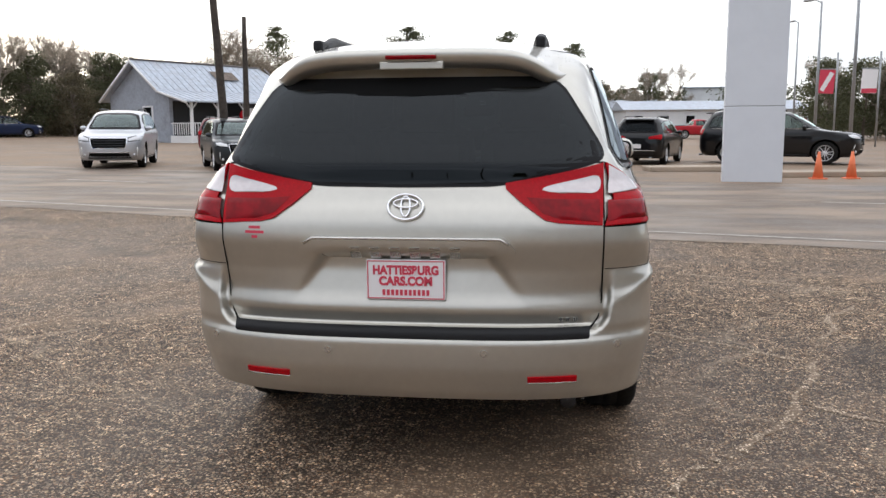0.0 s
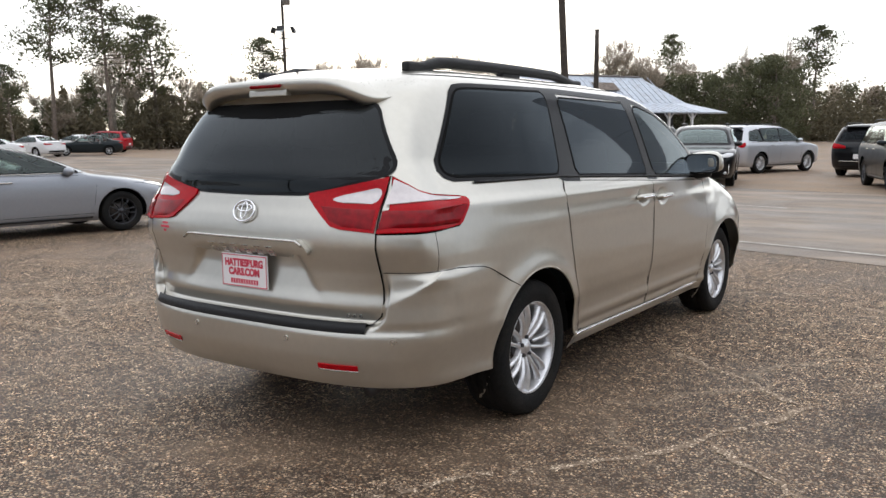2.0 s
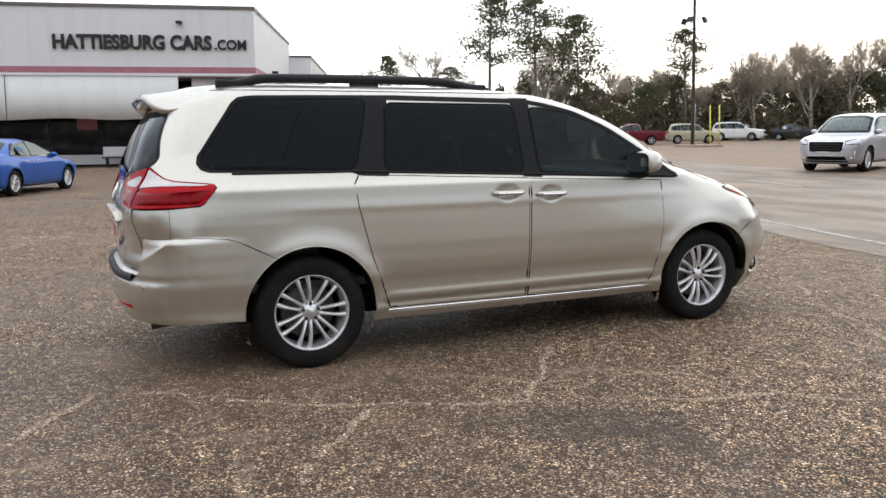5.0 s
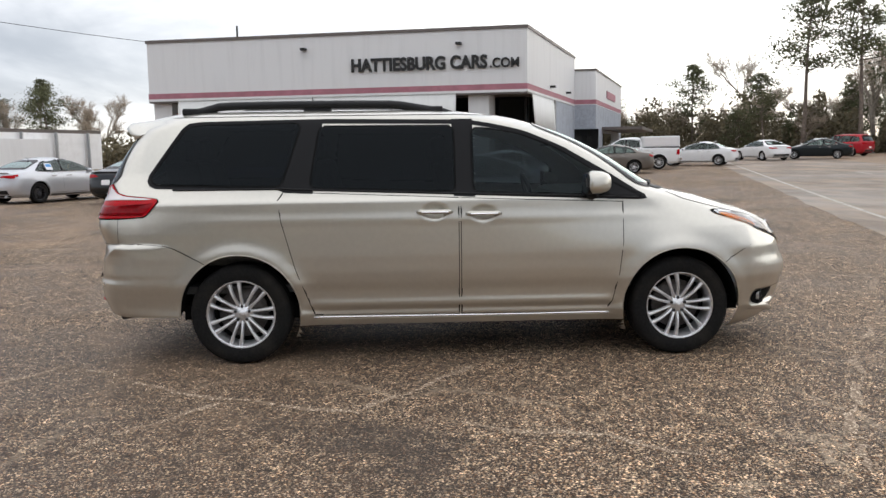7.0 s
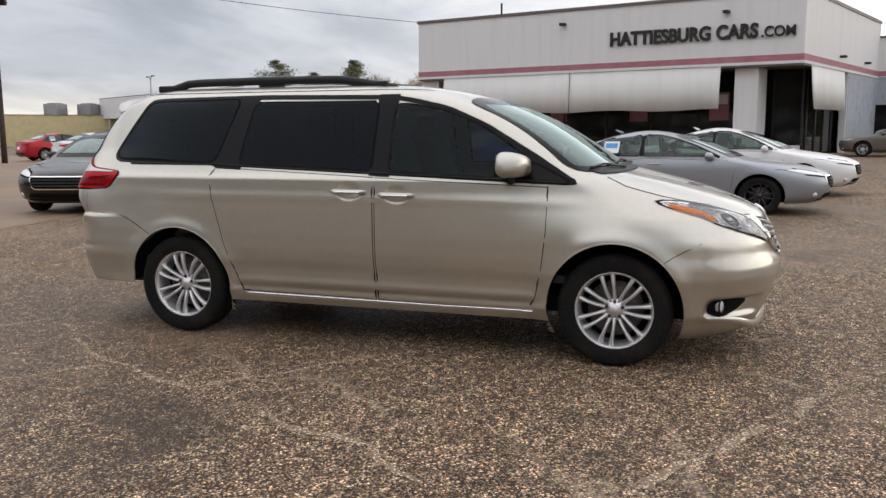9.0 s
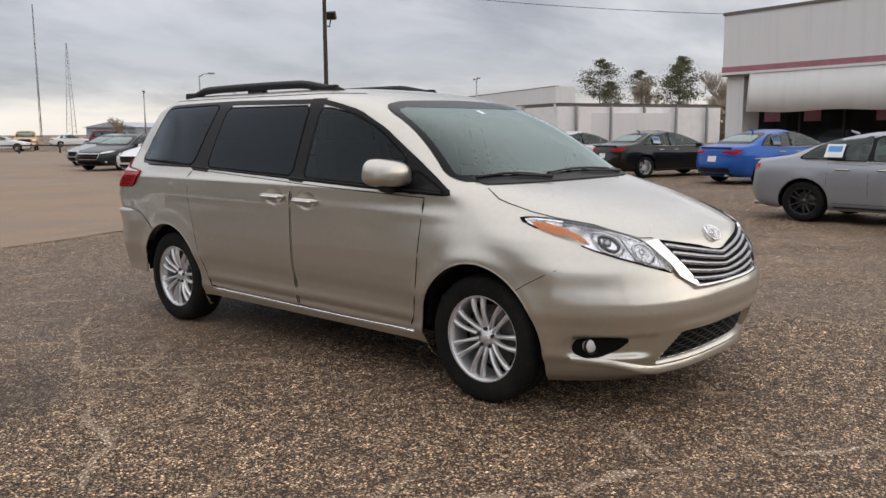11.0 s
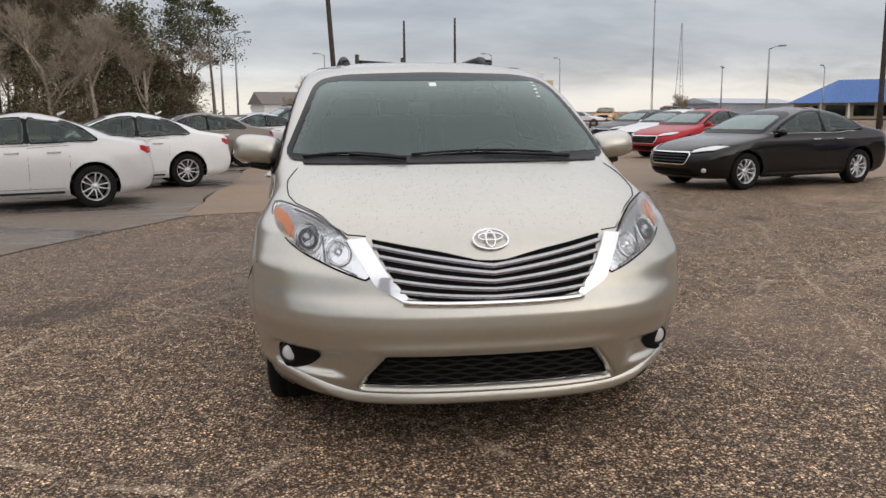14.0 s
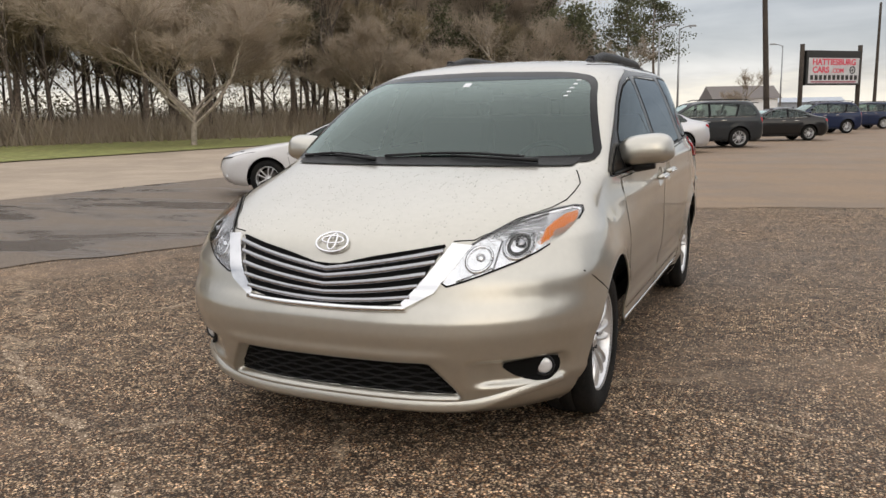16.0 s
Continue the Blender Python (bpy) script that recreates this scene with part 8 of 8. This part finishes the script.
# far sheds and trailers to the north
def far_block(name, x, y, w, d, h, ang, mat, label, roof):
    b = empty(name, pose(x, y, slope(x, y), 0, 0, ang), label, "building")
    box("wall", (w, d, h), (0, 0, h / 2), mat, b)
    v = [(-w / 2 - 0.4, -d / 2 - 0.4, h), (w / 2 + 0.4, -d / 2 - 0.4, h), (w / 2 + 0.4, d / 2 + 0.4, h), (-w / 2 - 0.4, d / 2 + 0.4, h), (-w / 2 - 0.4, 0, h + roof), (w / 2 + 0.4, 0, h + roof)]
    part("roof", mesh_of("roof", v, [(0, 1, 5, 4), (2, 3, 4, 5), (1, 2, 5), (3, 0, 4), (0, 3, 2, 1)], M["capping"] if name == "far_house" or mat is M["cream"] else M["tinroof"], False), None, b)
    k = int(w / 3)
    for i in range(k):
        box("window", (1.0, 0.06, 0.9), (-w / 2 + w * (i + 0.5) / k, -d / 2 - 0.02, h * 0.6), M["darkglass"], b)
    return b


far_block("far_shed", 20, 105, 22, 10, 3.0, 5, M["stucco"], "pale metal shed across the road", 1.2)
far_block("far_shed", 2, 118, 26, 9, 3.2, -3, M["bluewood"], "grey shed with a low roof", 1.3)
far_block("far_sign_board", 24, 122, 9, 1, 6.5, 4, M["white"], "white board across the road", 0.2)
far_block("far_house", 5.2, -106, 7.5, 6, 2.6, 20, M["white"], "white house with a brown roof", 1.6)
far_block("far_shed", 2, -128, 18, 7, 2.2, 8, M["bluewood"], "low grey shed beyond the lot", 0.7)
far_block("far_shed", -64, -118, 22, 8, 2.4, 30, M["bluewood"], "long pale shed beyond the road", 0.8)


# rail between the lot and the road
def lot_rail():
    r = empty("lot_rail", pose(0, 0, 0), "low dark pipe rail at the end of the lot", "rail")
    a, c = Vector((-8, -66, 0)), Vector((-46, -54, 0))
    n = 14
    tube("rail", [tuple(a + Vector((0, 0, 0.6))), tuple(c + Vector((0, 0, 0.6)))], 0.06, M["wood_pole"], r, 6)
    for i in range(n + 1):
        p = a.lerp(c, i / n)
        tube("rail_post", [tuple(p), tuple(p + Vector((0, 0, 0.7)))], 0.08, M["wood_pole"], r, 6)


lot_rail()
# verge beside the lane
sheet("verge", [(23.5, 8), (60, 8), (60, -75), (18.0, -75)], 4.0, M["grass"], 0.05, label="strip of winter grass beside the lane", category="grass")
sheet("forest_floor", [(42, 8), (140, 8), (140, -140), (22, -95)], 6.0, M["litter"], 0.08, label="leaf litter under the trees", category="ground")
# worn lines on the drive
for i in range(7):
    f = i / 7
    x = -30 + 62 * f
    sheet("road_line", [(x, 15.2 - 0.27 * x - 3.6), (x + 2.6, 15.2 - 0.27 * (x + 2.6) - 3.6), (x + 2.6, 15.35 - 0.27 * (x + 2.6) - 3.6), (x, 15.35 - 0.27 * x - 3.6)], 1.0, M["line"], 0.011, label="worn white dash on the asphalt drive", category="road marking")
sheet("road_line", [(-60, 24.6), (14, 1.72), (14, 1.84), (-60, 24.75)], 2.0, M["line"], 0.011, label="worn pale edge line of the drive", category="road marking")


# ---- trees ----
def quads(centres, size, rng, flat=0.0):
    """Small turned leaf quads at the centres."""
    c = np.asarray(centres)
    n = len(c)
    a = rng.normal(size=(n, 3))
    a /= np.linalg.norm(a, axis=1, keepdims=True)
    b = np.cross(a, rng.normal(size=(n, 3)))
    b /= np.maximum(np.linalg.norm(b, axis=1, keepdims=True), 1e-6)
    s = size * rng.uniform(0.5, 1.2, (n, 1))
    b[:, 2] *= 1 - flat
    p = np.stack([c - a * s, c + b * s * 0.5, c + a * s, c - b * s * 0.5], 1).reshape(-1, 3)
    return p, np.arange(4 * n).reshape(-1, 4)


def tree(name, label, trunk_v, trunk_f, crown_v, crown_f, bark, leaf):
    t = empty(name, pose(0, 0, 0), label, "tree")
    part("trunk", mesh_of("trunk", trunk_v, trunk_f, bark), None, t)
    part("crown", mesh_of("crown", crown_v, crown_f, leaf, False), None, t)
    return t


def pine(h, bare, spread, seed, branches=46, needles=70, name="pine_tree", label="tall dark pine with a bare trunk"):
    rng = np.random.default_rng(seed)
    lean = rng.normal(0, 0.02, 2)
    tv, tf = tube_data([(lean[0] * h * i / 6 + 0.1 * math.sin(i * 1.3), lean[1] * h * i / 6, h * i / 6) for i in range(7)], [0.20 * h / 12 * (1 - 0.85 * i / 6) for i in range(7)], 7)
    tv, tf = list(tv), list(tf)
    cents = []
    for k in range(branches):
        f = bare + (1 - bare) * (k + rng.random()) / branches
        z = h * f
        w = rng.random() * 2 * math.pi
        shape = math.sin(math.pi * min(1, 0.25 + 0.75 * (f - bare) / (1 - bare))) ** 0.7 if bare > 0.3 else (1.02 - (f - bare) / (1 - bare)) ** 0.7
        r = spread * shape * rng.uniform(0.45, 1.1)
        base = Vector((lean[0] * z, lean[1] * z, z))
        up = rng.uniform(0.05, 0.45) * r
        tip = base + Vector((math.cos(w) * r, math.sin(w) * r, up))
        v, fc = tube_data([base, base.lerp(tip, 0.5) + Vector((0, 0, -0.05 * r)), tip], [0.05, 0.035, 0.012], 4, False)
        b = len(tv)
        tv += v
        tf += [tuple(i + b for i in q) for q in fc]
        clumps = 1 + int(rng.integers(1, 4))
        for c in range(clumps):
            q = base.lerp(tip, 0.45 + 0.6 * (c + 0.5) / clumps)
            s = 0.22 + 0.16 * r
            pts = rng.normal(size=(needles // clumps, 3)) * (s, s, s * 0.42) + np.array(q) + (0, 0, 0.12)
            cents.append(pts)
    cv, cf = quads(np.concatenate(cents), 0.17, rng)
    return tree(name, label, tv, tf, cv, cf, M["bark"], M["needle"])


def bare_tree(h, spread, seed, label="bare winter tree with fine pale twigs", name="bare_tree", leaf="twig", twigs=9000, start=0.25, girth=0.018, bark="bark_pale", sliver=0.012, trunk=0.52, first=1.0, forks=5):
    """Limbs that fork, ending in thin twig slivers."""
    rng = np.random.default_rng(seed)
    tv, tf, slivers = [], [], []

    def limb(p, d, length, r, level):
        pts = [p]
        q, dd = p.copy(), d.copy()
        for i in range(3):
            dd = (dd + Vector(rng.normal(0, 0.13 if level else 0.05, 3)) + Vector((0, 0, 0.05 if level else 0.02))).normalized()
            q = q + dd * length / 3
            pts.append(q.copy())
        v, f = tube_data(pts, [r, r * 0.85, r * 0.7, r * 0.5], 5 if level < 2 else 3, False)
        b = len(tv)
        tv.extend(v)
        tf.extend([tuple(i + b for i in k) for k in f])
        if level >= 4:
            slivers.append((pts[1], pts[-1]))
            return
        if level == 3:
            slivers.append((pts[0], pts[-1]))
        kids = (forks, 4, 4, 4)[level]
        for k in range(kids):
            s = start + (1 - start) * (k + 0.6) / kids if level == 0 else 0.35 + 0.65 * (k + 0.5) / kids
            i = min(2, int(s * 3))
            at = pts[i].lerp(pts[i + 1], s * 3 - i)
            w = rng.random() * 2 * math.pi
            side = Vector((math.cos(w), math.sin(w), 0.0))
            out = (dd * (0.55 if level == 0 else 0.75) + side * (0.75 if level == 0 else 0.65) * spread + Vector((0, 0, 0.12))).normalized()
            limb(at, out, length * rng.uniform(0.5, 0.68) * (first if level == 0 else 1.0), r * (0.5 if first == 1.0 or level else 0.56), level + 1)

    limb(Vector((0, 0, 0)), Vector((0, 0, 1)), h * trunk, girth * h + 0.03, 0)
    per = max(1, twigs // max(1, len(slivers)))
    pv, pf = [], []
    for a, b in slivers:
        for k in range(per):
            s = rng.random()
            c = np.array(a.lerp(b, s))
            d = np.array((b - a).normalized()) + rng.normal(0, 0.55, 3)
            d /= np.linalg.norm(d)
            e = np.cross(d, rng.normal(size=3))
            e /= np.linalg.norm(e)
            ln = rng.uniform(0.35, 0.9) * h / 9
            n = len(pv)
            pv += [c - e * sliver, c + e * sliver, c + d * ln]
            pf.append((n, n + 1, n + 2))
    return tree(name, label, tv, tf, pv, pf, M[bark], M[leaf])


def broad_tree(h, spread, seed, label="rounded evergreen in the tree line", leaf="needle"):
    """A leafy crown of clumps on forking limbs, down to near the ground."""
    rng = np.random.default_rng(seed)
    tv, tf = tube_data([(0.1 * math.sin(i * 1.7), 0.08 * math.cos(i * 2.1), h * 0.9 * i / 5) for i in range(6)], [0.022 * h * (1 - 0.85 * i / 5) for i in range(6)], 6)
    tv, tf = list(tv), list(tf)
    cents = []
    for k in range(48):
        f = 0.10 + 0.88 * (k + rng.random()) / 48
        w = rng.random() * 2 * math.pi
        r = spread * (0.35 + 0.65 * math.sin(math.pi * min(1.0, 0.22 + 0.74 * f))) * rng.uniform(0.35, 1.08) * (1.0 if f < 0.8 else 0.75)
        base = Vector((0, 0, h * f * 0.8))
        tip = Vector((math.cos(w) * r, math.sin(w) * r, h * f + rng.uniform(-0.1, 0.3)))
        v, fc = tube_data([base, tip], [0.05, 0.012], 4, False)
        b = len(tv)
        tv += v
        tf += [tuple(i + b for i in q) for q in fc]
        s = rng.uniform(0.40, 0.72)
        cents.append(np.clip(rng.normal(size=(130, 3)), -1.6, 1.6) * (s, s, s * 0.62) + np.array(tip))
    cv, cf = quads(np.concatenate(cents), 0.165, rng)
    return tree("evergreen_tree", label, tv, tf, cv, cf, M["bark"], M[leaf])


def plant(proto, spots):
    """Copies of the prototypes on the spots; the first of each is the prototype itself."""
    used = set()
    for k, (x, y, s, which) in enumerate(spots):
        t = proto[which]
        m = pose(x, y, slope(x, y) - 0.05, 0, 0, (k * 137.5) % 360) @ Matrix.Diagonal((s, s, s, 1))
        if which in used:
            t = copy_thing(t, Matrix())
        used.add(which)
        t.matrix_basis = m


rng = np.random.default_rng(7)
TALL = [pine(14.5, 0.50, 3.9, 11, 44, 90), pine(14.0, 0.56, 3.4, 12, 44, 90), pine(11.5, 0.40, 3.2, 13, 44, 90, label="pine with a broken crown and open gaps")]
plant(TALL, [(-66.2, 34.8, 0.98, 0), (-63.5, 38.6, 0.97, 1), (-64.2, 44.2, 1.06, 2), (-78.7, 29.1, 0.78, 2), (-84, 22, 0.55, 0), (-66.6, 31.5, 0.62, 2), (-57.5, 51.5, 0.74, 1),
            (9.4, -66, 0.72, 0), (12.5, -70, 0.8, 1), (-89.9, -52.2, 0.7, 0), (-85.3, -39.1, 0.75, 2), (-95, -44, 0.7, 0), (-93, -48, 0.62, 1), (-98, -55, 0.68, 2), (-34, 98.6, 0.9, 0), (-18.4, 102.8, 0.95, 1), (-24, 104, 0.9, 2), (-5, 108, 0.9, 0), (3, 112, 0.85, 1)])
DENSE = [broad_tree(9.0, 3.1, 21), broad_tree(8.0, 3.4, 22, "broad olive-brown tree in the tree line", "brushleaf"), broad_tree(10.0, 2.7, 23)]
BARE = [bare_tree(10.5, 0.8, 31, "bare winter tree in the tree line", twigs=5000), bare_tree(9.5, 0.9, 32, "bare winter tree in the tree line", twigs=5000)]
spots = []
for k in range(200):
    az = math.radians(84 - 122 * (k + rng.random()) / 200)
    d = rng.uniform(78, 100) if math.degrees(az) > 12 else rng.uniform(115, 150)
    x, y = -math.sin(az) * d + 2, math.cos(az) * d
    if math.degrees(az) < -8:
        d = rng.uniform(70, 95)
        x, y = -math.sin(az) * d + 14, math.cos(az) * d
    far = math.degrees(az)
    spots.append((x, y, rng.uniform(0.66, 0.92) * (0.62 if far > 62 else 0.85 if far > 45 else 1.0), int(rng.integers(0, 3))))
plant(DENSE, [s for i, s in enumerate(spots) if i % 2] + [(15.3, -61, 0.98, 2), (17.8, -64.5, 0.9, 0), (12.4, -63, 0.72, 1), (20.5, -60, 0.8, 1), (14.0, -66, 0.8, 1)])
plant(BARE, [(x, y, s * (1.15 if i % 4 else 0.95), w % 2) for i, (x, y, s, w) in enumerate(spots) if not i % 2] + [(-71, 44, 1.15, 0), (-80, 36, 1.15, 1), (-92, -47, 0.8, 0), (-88, -34, 0.85, 1), (-100, -40, 0.9, 0), (-60, 66, 1.1, 1), (-50, 78, 1.1, 0), (13.6, -60, 0.85, 0), (11.2, -63.5, 0.75, 1), (16.8, -58, 0.95, 0), (19.5, -57, 1.0, 1), (2, -58, 0.45, 1), (-30, -62, 0.3, 0)])
# the wood across the lane
WOOD = [bare_tree(13.0, 0.40, 41, "slim bare tree at the edge of the wood", twigs=8000, start=0.55, girth=0.009, bark="pole_bark"), bare_tree(14.0, 0.45, 42, "slim bare tree at the edge of the wood", twigs=8000, start=0.6, girth=0.009, bark="pole_bark"), bare_tree(10.0, 0.7, 43, "bare tree with dry olive leaves", leaf="dryleaf", twigs=11000, start=0.4, girth=0.010, bark="pole_bark", sliver=0.025)]
spots = []
for k in range(150):
    f = rng.random()
    ex, ey = 44 - 22 * f, -8 - 66 * f
    back = rng.uniform(0, 1) ** 1.4 * 34
    spots.append((ex + back * 0.93 + rng.normal(0, 1), ey + back * 0.3 + rng.normal(0, 1), rng.uniform(0.8, 1.2), int(rng.integers(0, 3))))
plant(WOOD, spots)
plant([pine(12.5, 0.35, 2.7, 51, label="dark pine standing in the wood"), pine(13.0, 0.5, 2.5, 52, label="dark pine standing in the wood")], [(36, -36, 1.05, 0), (30, -58, 1.0, 1), (27, -62, 1.0, 0), (40, -30, 1.1, 1), (24, -66, 0.95, 0), (46, -25, 1.0, 0), (33, -48, 1.05, 1), (20, -72, 0.9, 1), (52, -40, 1.1, 0), (44, -48, 1.1, 1), (17.5, -68, 0.75, 0), (26, -78, 1.0, 1)])
big = bare_tree(10.0, 0.95, 61, "spreading bare tree with pale twigs on the verge", twigs=44000, start=0.45, girth=0.010, sliver=0.010, trunk=0.17, first=3.9, forks=8)
big.matrix_basis = pose(25.2, -27.2, 0.03, 0, 0, 40) @ Matrix.Diagonal((1.25, 1.25, 1.0, 1))
big2 = bare_tree(9.0, 0.9, 62, "bare tree with a round crown on the verge", twigs=40000, start=0.45, girth=0.012, sliver=0.010, trunk=0.18, first=3.7, forks=8)
big2.matrix_basis = pose(24.5, -45, 0.03) @ Matrix.Diagonal((1.2, 1.2, 1.0, 1))


def brush(name, label, line, width, height, n, seed, leaf, stem=1.0):
    """Low brush along a line: many thin stems and slivers, one object."""
    rng = np.random.default_rng(seed)
    a, b = np.array(line[0]), np.array(line[1])
    f = rng.random((n, 1))
    across = np.array([-(b - a)[1], (b - a)[0]]) / np.linalg.norm(b - a)
    base = a + (b - a) * f + across * rng.normal(0, width, (n, 1))
    z = np.array([slope(x, y) for x, y in base])
    h = height * rng.uniform(0.3, 1.2, n) * (0.7 + 0.5 * np.sin(f[:, 0] * 37) ** 2)
    lean = rng.normal(0, 0.35, (n, 2)) * h[:, None]
    w = stem * rng.uniform(0.015, 0.05, n)
    ang = rng.random(n) * math.pi
    dx, dy = np.cos(ang) * w, np.sin(ang) * w
    v = np.stack([np.stack([base[:, 0] - dx, base[:, 1] - dy, z], 1), np.stack([base[:, 0] + dx, base[:, 1] + dy, z], 1), np.stack([base[:, 0] + lean[:, 0], base[:, 1] + lean[:, 1], z + h], 1)], 1).reshape(-1, 3)
    ob = part(name, mesh_of(name, v, np.arange(3 * n).reshape(-1, 3), M[leaf], False), None)
    tagged(ob, label, "brush", "", "stuff")


def thicket(name, label, line, width, height, n, seed, leaf, size=0.30, base=0.0):
    """A low mass of leaf clumps along a line, with an uneven top; one object."""
    rng = np.random.default_rng(seed)
    a, b = np.array(line[0]), np.array(line[1])
    f = rng.random(n)
    across = np.array([-(b - a)[1], (b - a)[0]]) / np.linalg.norm(b - a)
    p = a + (b - a) * f[:, None] + across * rng.normal(0, width, (n, 1))
    top = height * (0.55 + 0.25 * np.sin(f * 61 + 1.3) + 0.20 * np.sin(f * 151) + 0.15 * np.sin(f * 331))
    z = np.array([slope(x, y) for x, y in p]) + base + top * rng.random(n) ** 0.8
    v, fc = quads(np.column_stack([p, z]), size, rng)
    ob = part(name, mesh_of(name, v, fc, M[leaf], False), None)
    tagged(ob, label, "brush", "", "stuff")


def haze(name, label, line, width, low, high, n, seed, leaf):
    """A canopy of fine twigs between two heights, gathered in clumps; one object."""
    rng = np.random.default_rng(seed)
    a, b = np.array(line[0]), np.array(line[1])
    across = np.array([-(b - a)[1], (b - a)[0]]) / np.linalg.norm(b - a)
    m = n // 120
    f = rng.random((m, 1))
    at = a + (b - a) * f + across * rng.normal(0, width, (m, 1))
    mid = np.column_stack([at, low + (high - low) * rng.random(m) ** 1.2])
    c = np.repeat(mid, 120, 0) + rng.normal(size=(m * 120, 3)) * (1.5, 1.5, 1.1)
    d = rng.normal(size=c.shape) + (0, 0, 0.7)
    d /= np.linalg.norm(d, axis=1, keepdims=True)
    e = np.cross(d, rng.normal(size=c.shape))
    e /= np.linalg.norm(e, axis=1, keepdims=True)
    ln = rng.uniform(0.4, 1.3, (len(c), 1))
    v = np.stack([c - e * 0.014, c + e * 0.014, c + d * ln], 1).reshape(-1, 3)
    ob = part(name, mesh_of(name, v, np.arange(len(v)).reshape(-1, 3), M[leaf], False), None)
    tagged(ob, label, "brush", "", "stuff")


brush("brush", "brown brush along the edge of the wood", ((46, -5), (20, -78)), 2.2, 1.9, 30000, 71, "twig")
haze("twig_canopy", "brown-grey canopy of bare twigs along the wood", ((49, -6), (24, -80)), 5.0, 4.5, 13.5, 60000, 79, "twig")
thicket("thicket", "olive-brown scrub at the end of the wood", ((22, -57), (11, -66)), 1.6, 6.5, 26000, 80, "dryleaf", 0.11)
brush("brush", "thin brown stems deep in the wood", ((75, 0), (45, -95)), 8.0, 3.0, 14000, 74, "brushleaf")
haze("twig_canopy", "olive-brown canopy of dry leaves and twigs in the wood", ((60, 2), (34, -90)), 7.0, 4.0, 13.0, 50000, 78, "dryleaf")
thicket("undergrowth", "brown undergrowth deep in the wood", ((74, 2), (44, -94)), 5.0, 5.0, 26000, 81, "brushleaf", 0.17)
thicket("thicket", "olive-brown thicket deep in the wood", ((70, 2), (40, -92)), 6.0, 8.0, 24000, 75, "dryleaf", 0.15, 4.4)
thicket("undergrowth", "brown-green undergrowth below the tree line", ((-92, 6), (-52, 70)), 3.0, 5.6, 56000, 72, "brushleaf", 0.25)
thicket("undergrowth", "brown-green undergrowth below the tree line", ((-52, 72), (6, 126)), 3.5, 7.0, 56000, 73, "brushleaf", 0.26)
thicket("undergrowth", "brown-green undergrowth beyond the far sheds", ((6, 128), (70, 95)), 4.0, 6.0, 50000, 76, "needle", 0.26)
thicket("undergrowth", "brown-green undergrowth behind the white wall", ((-88, -62), (-84, -20)), 3.0, 3.6, 12000, 77, "brushleaf", 0.34)
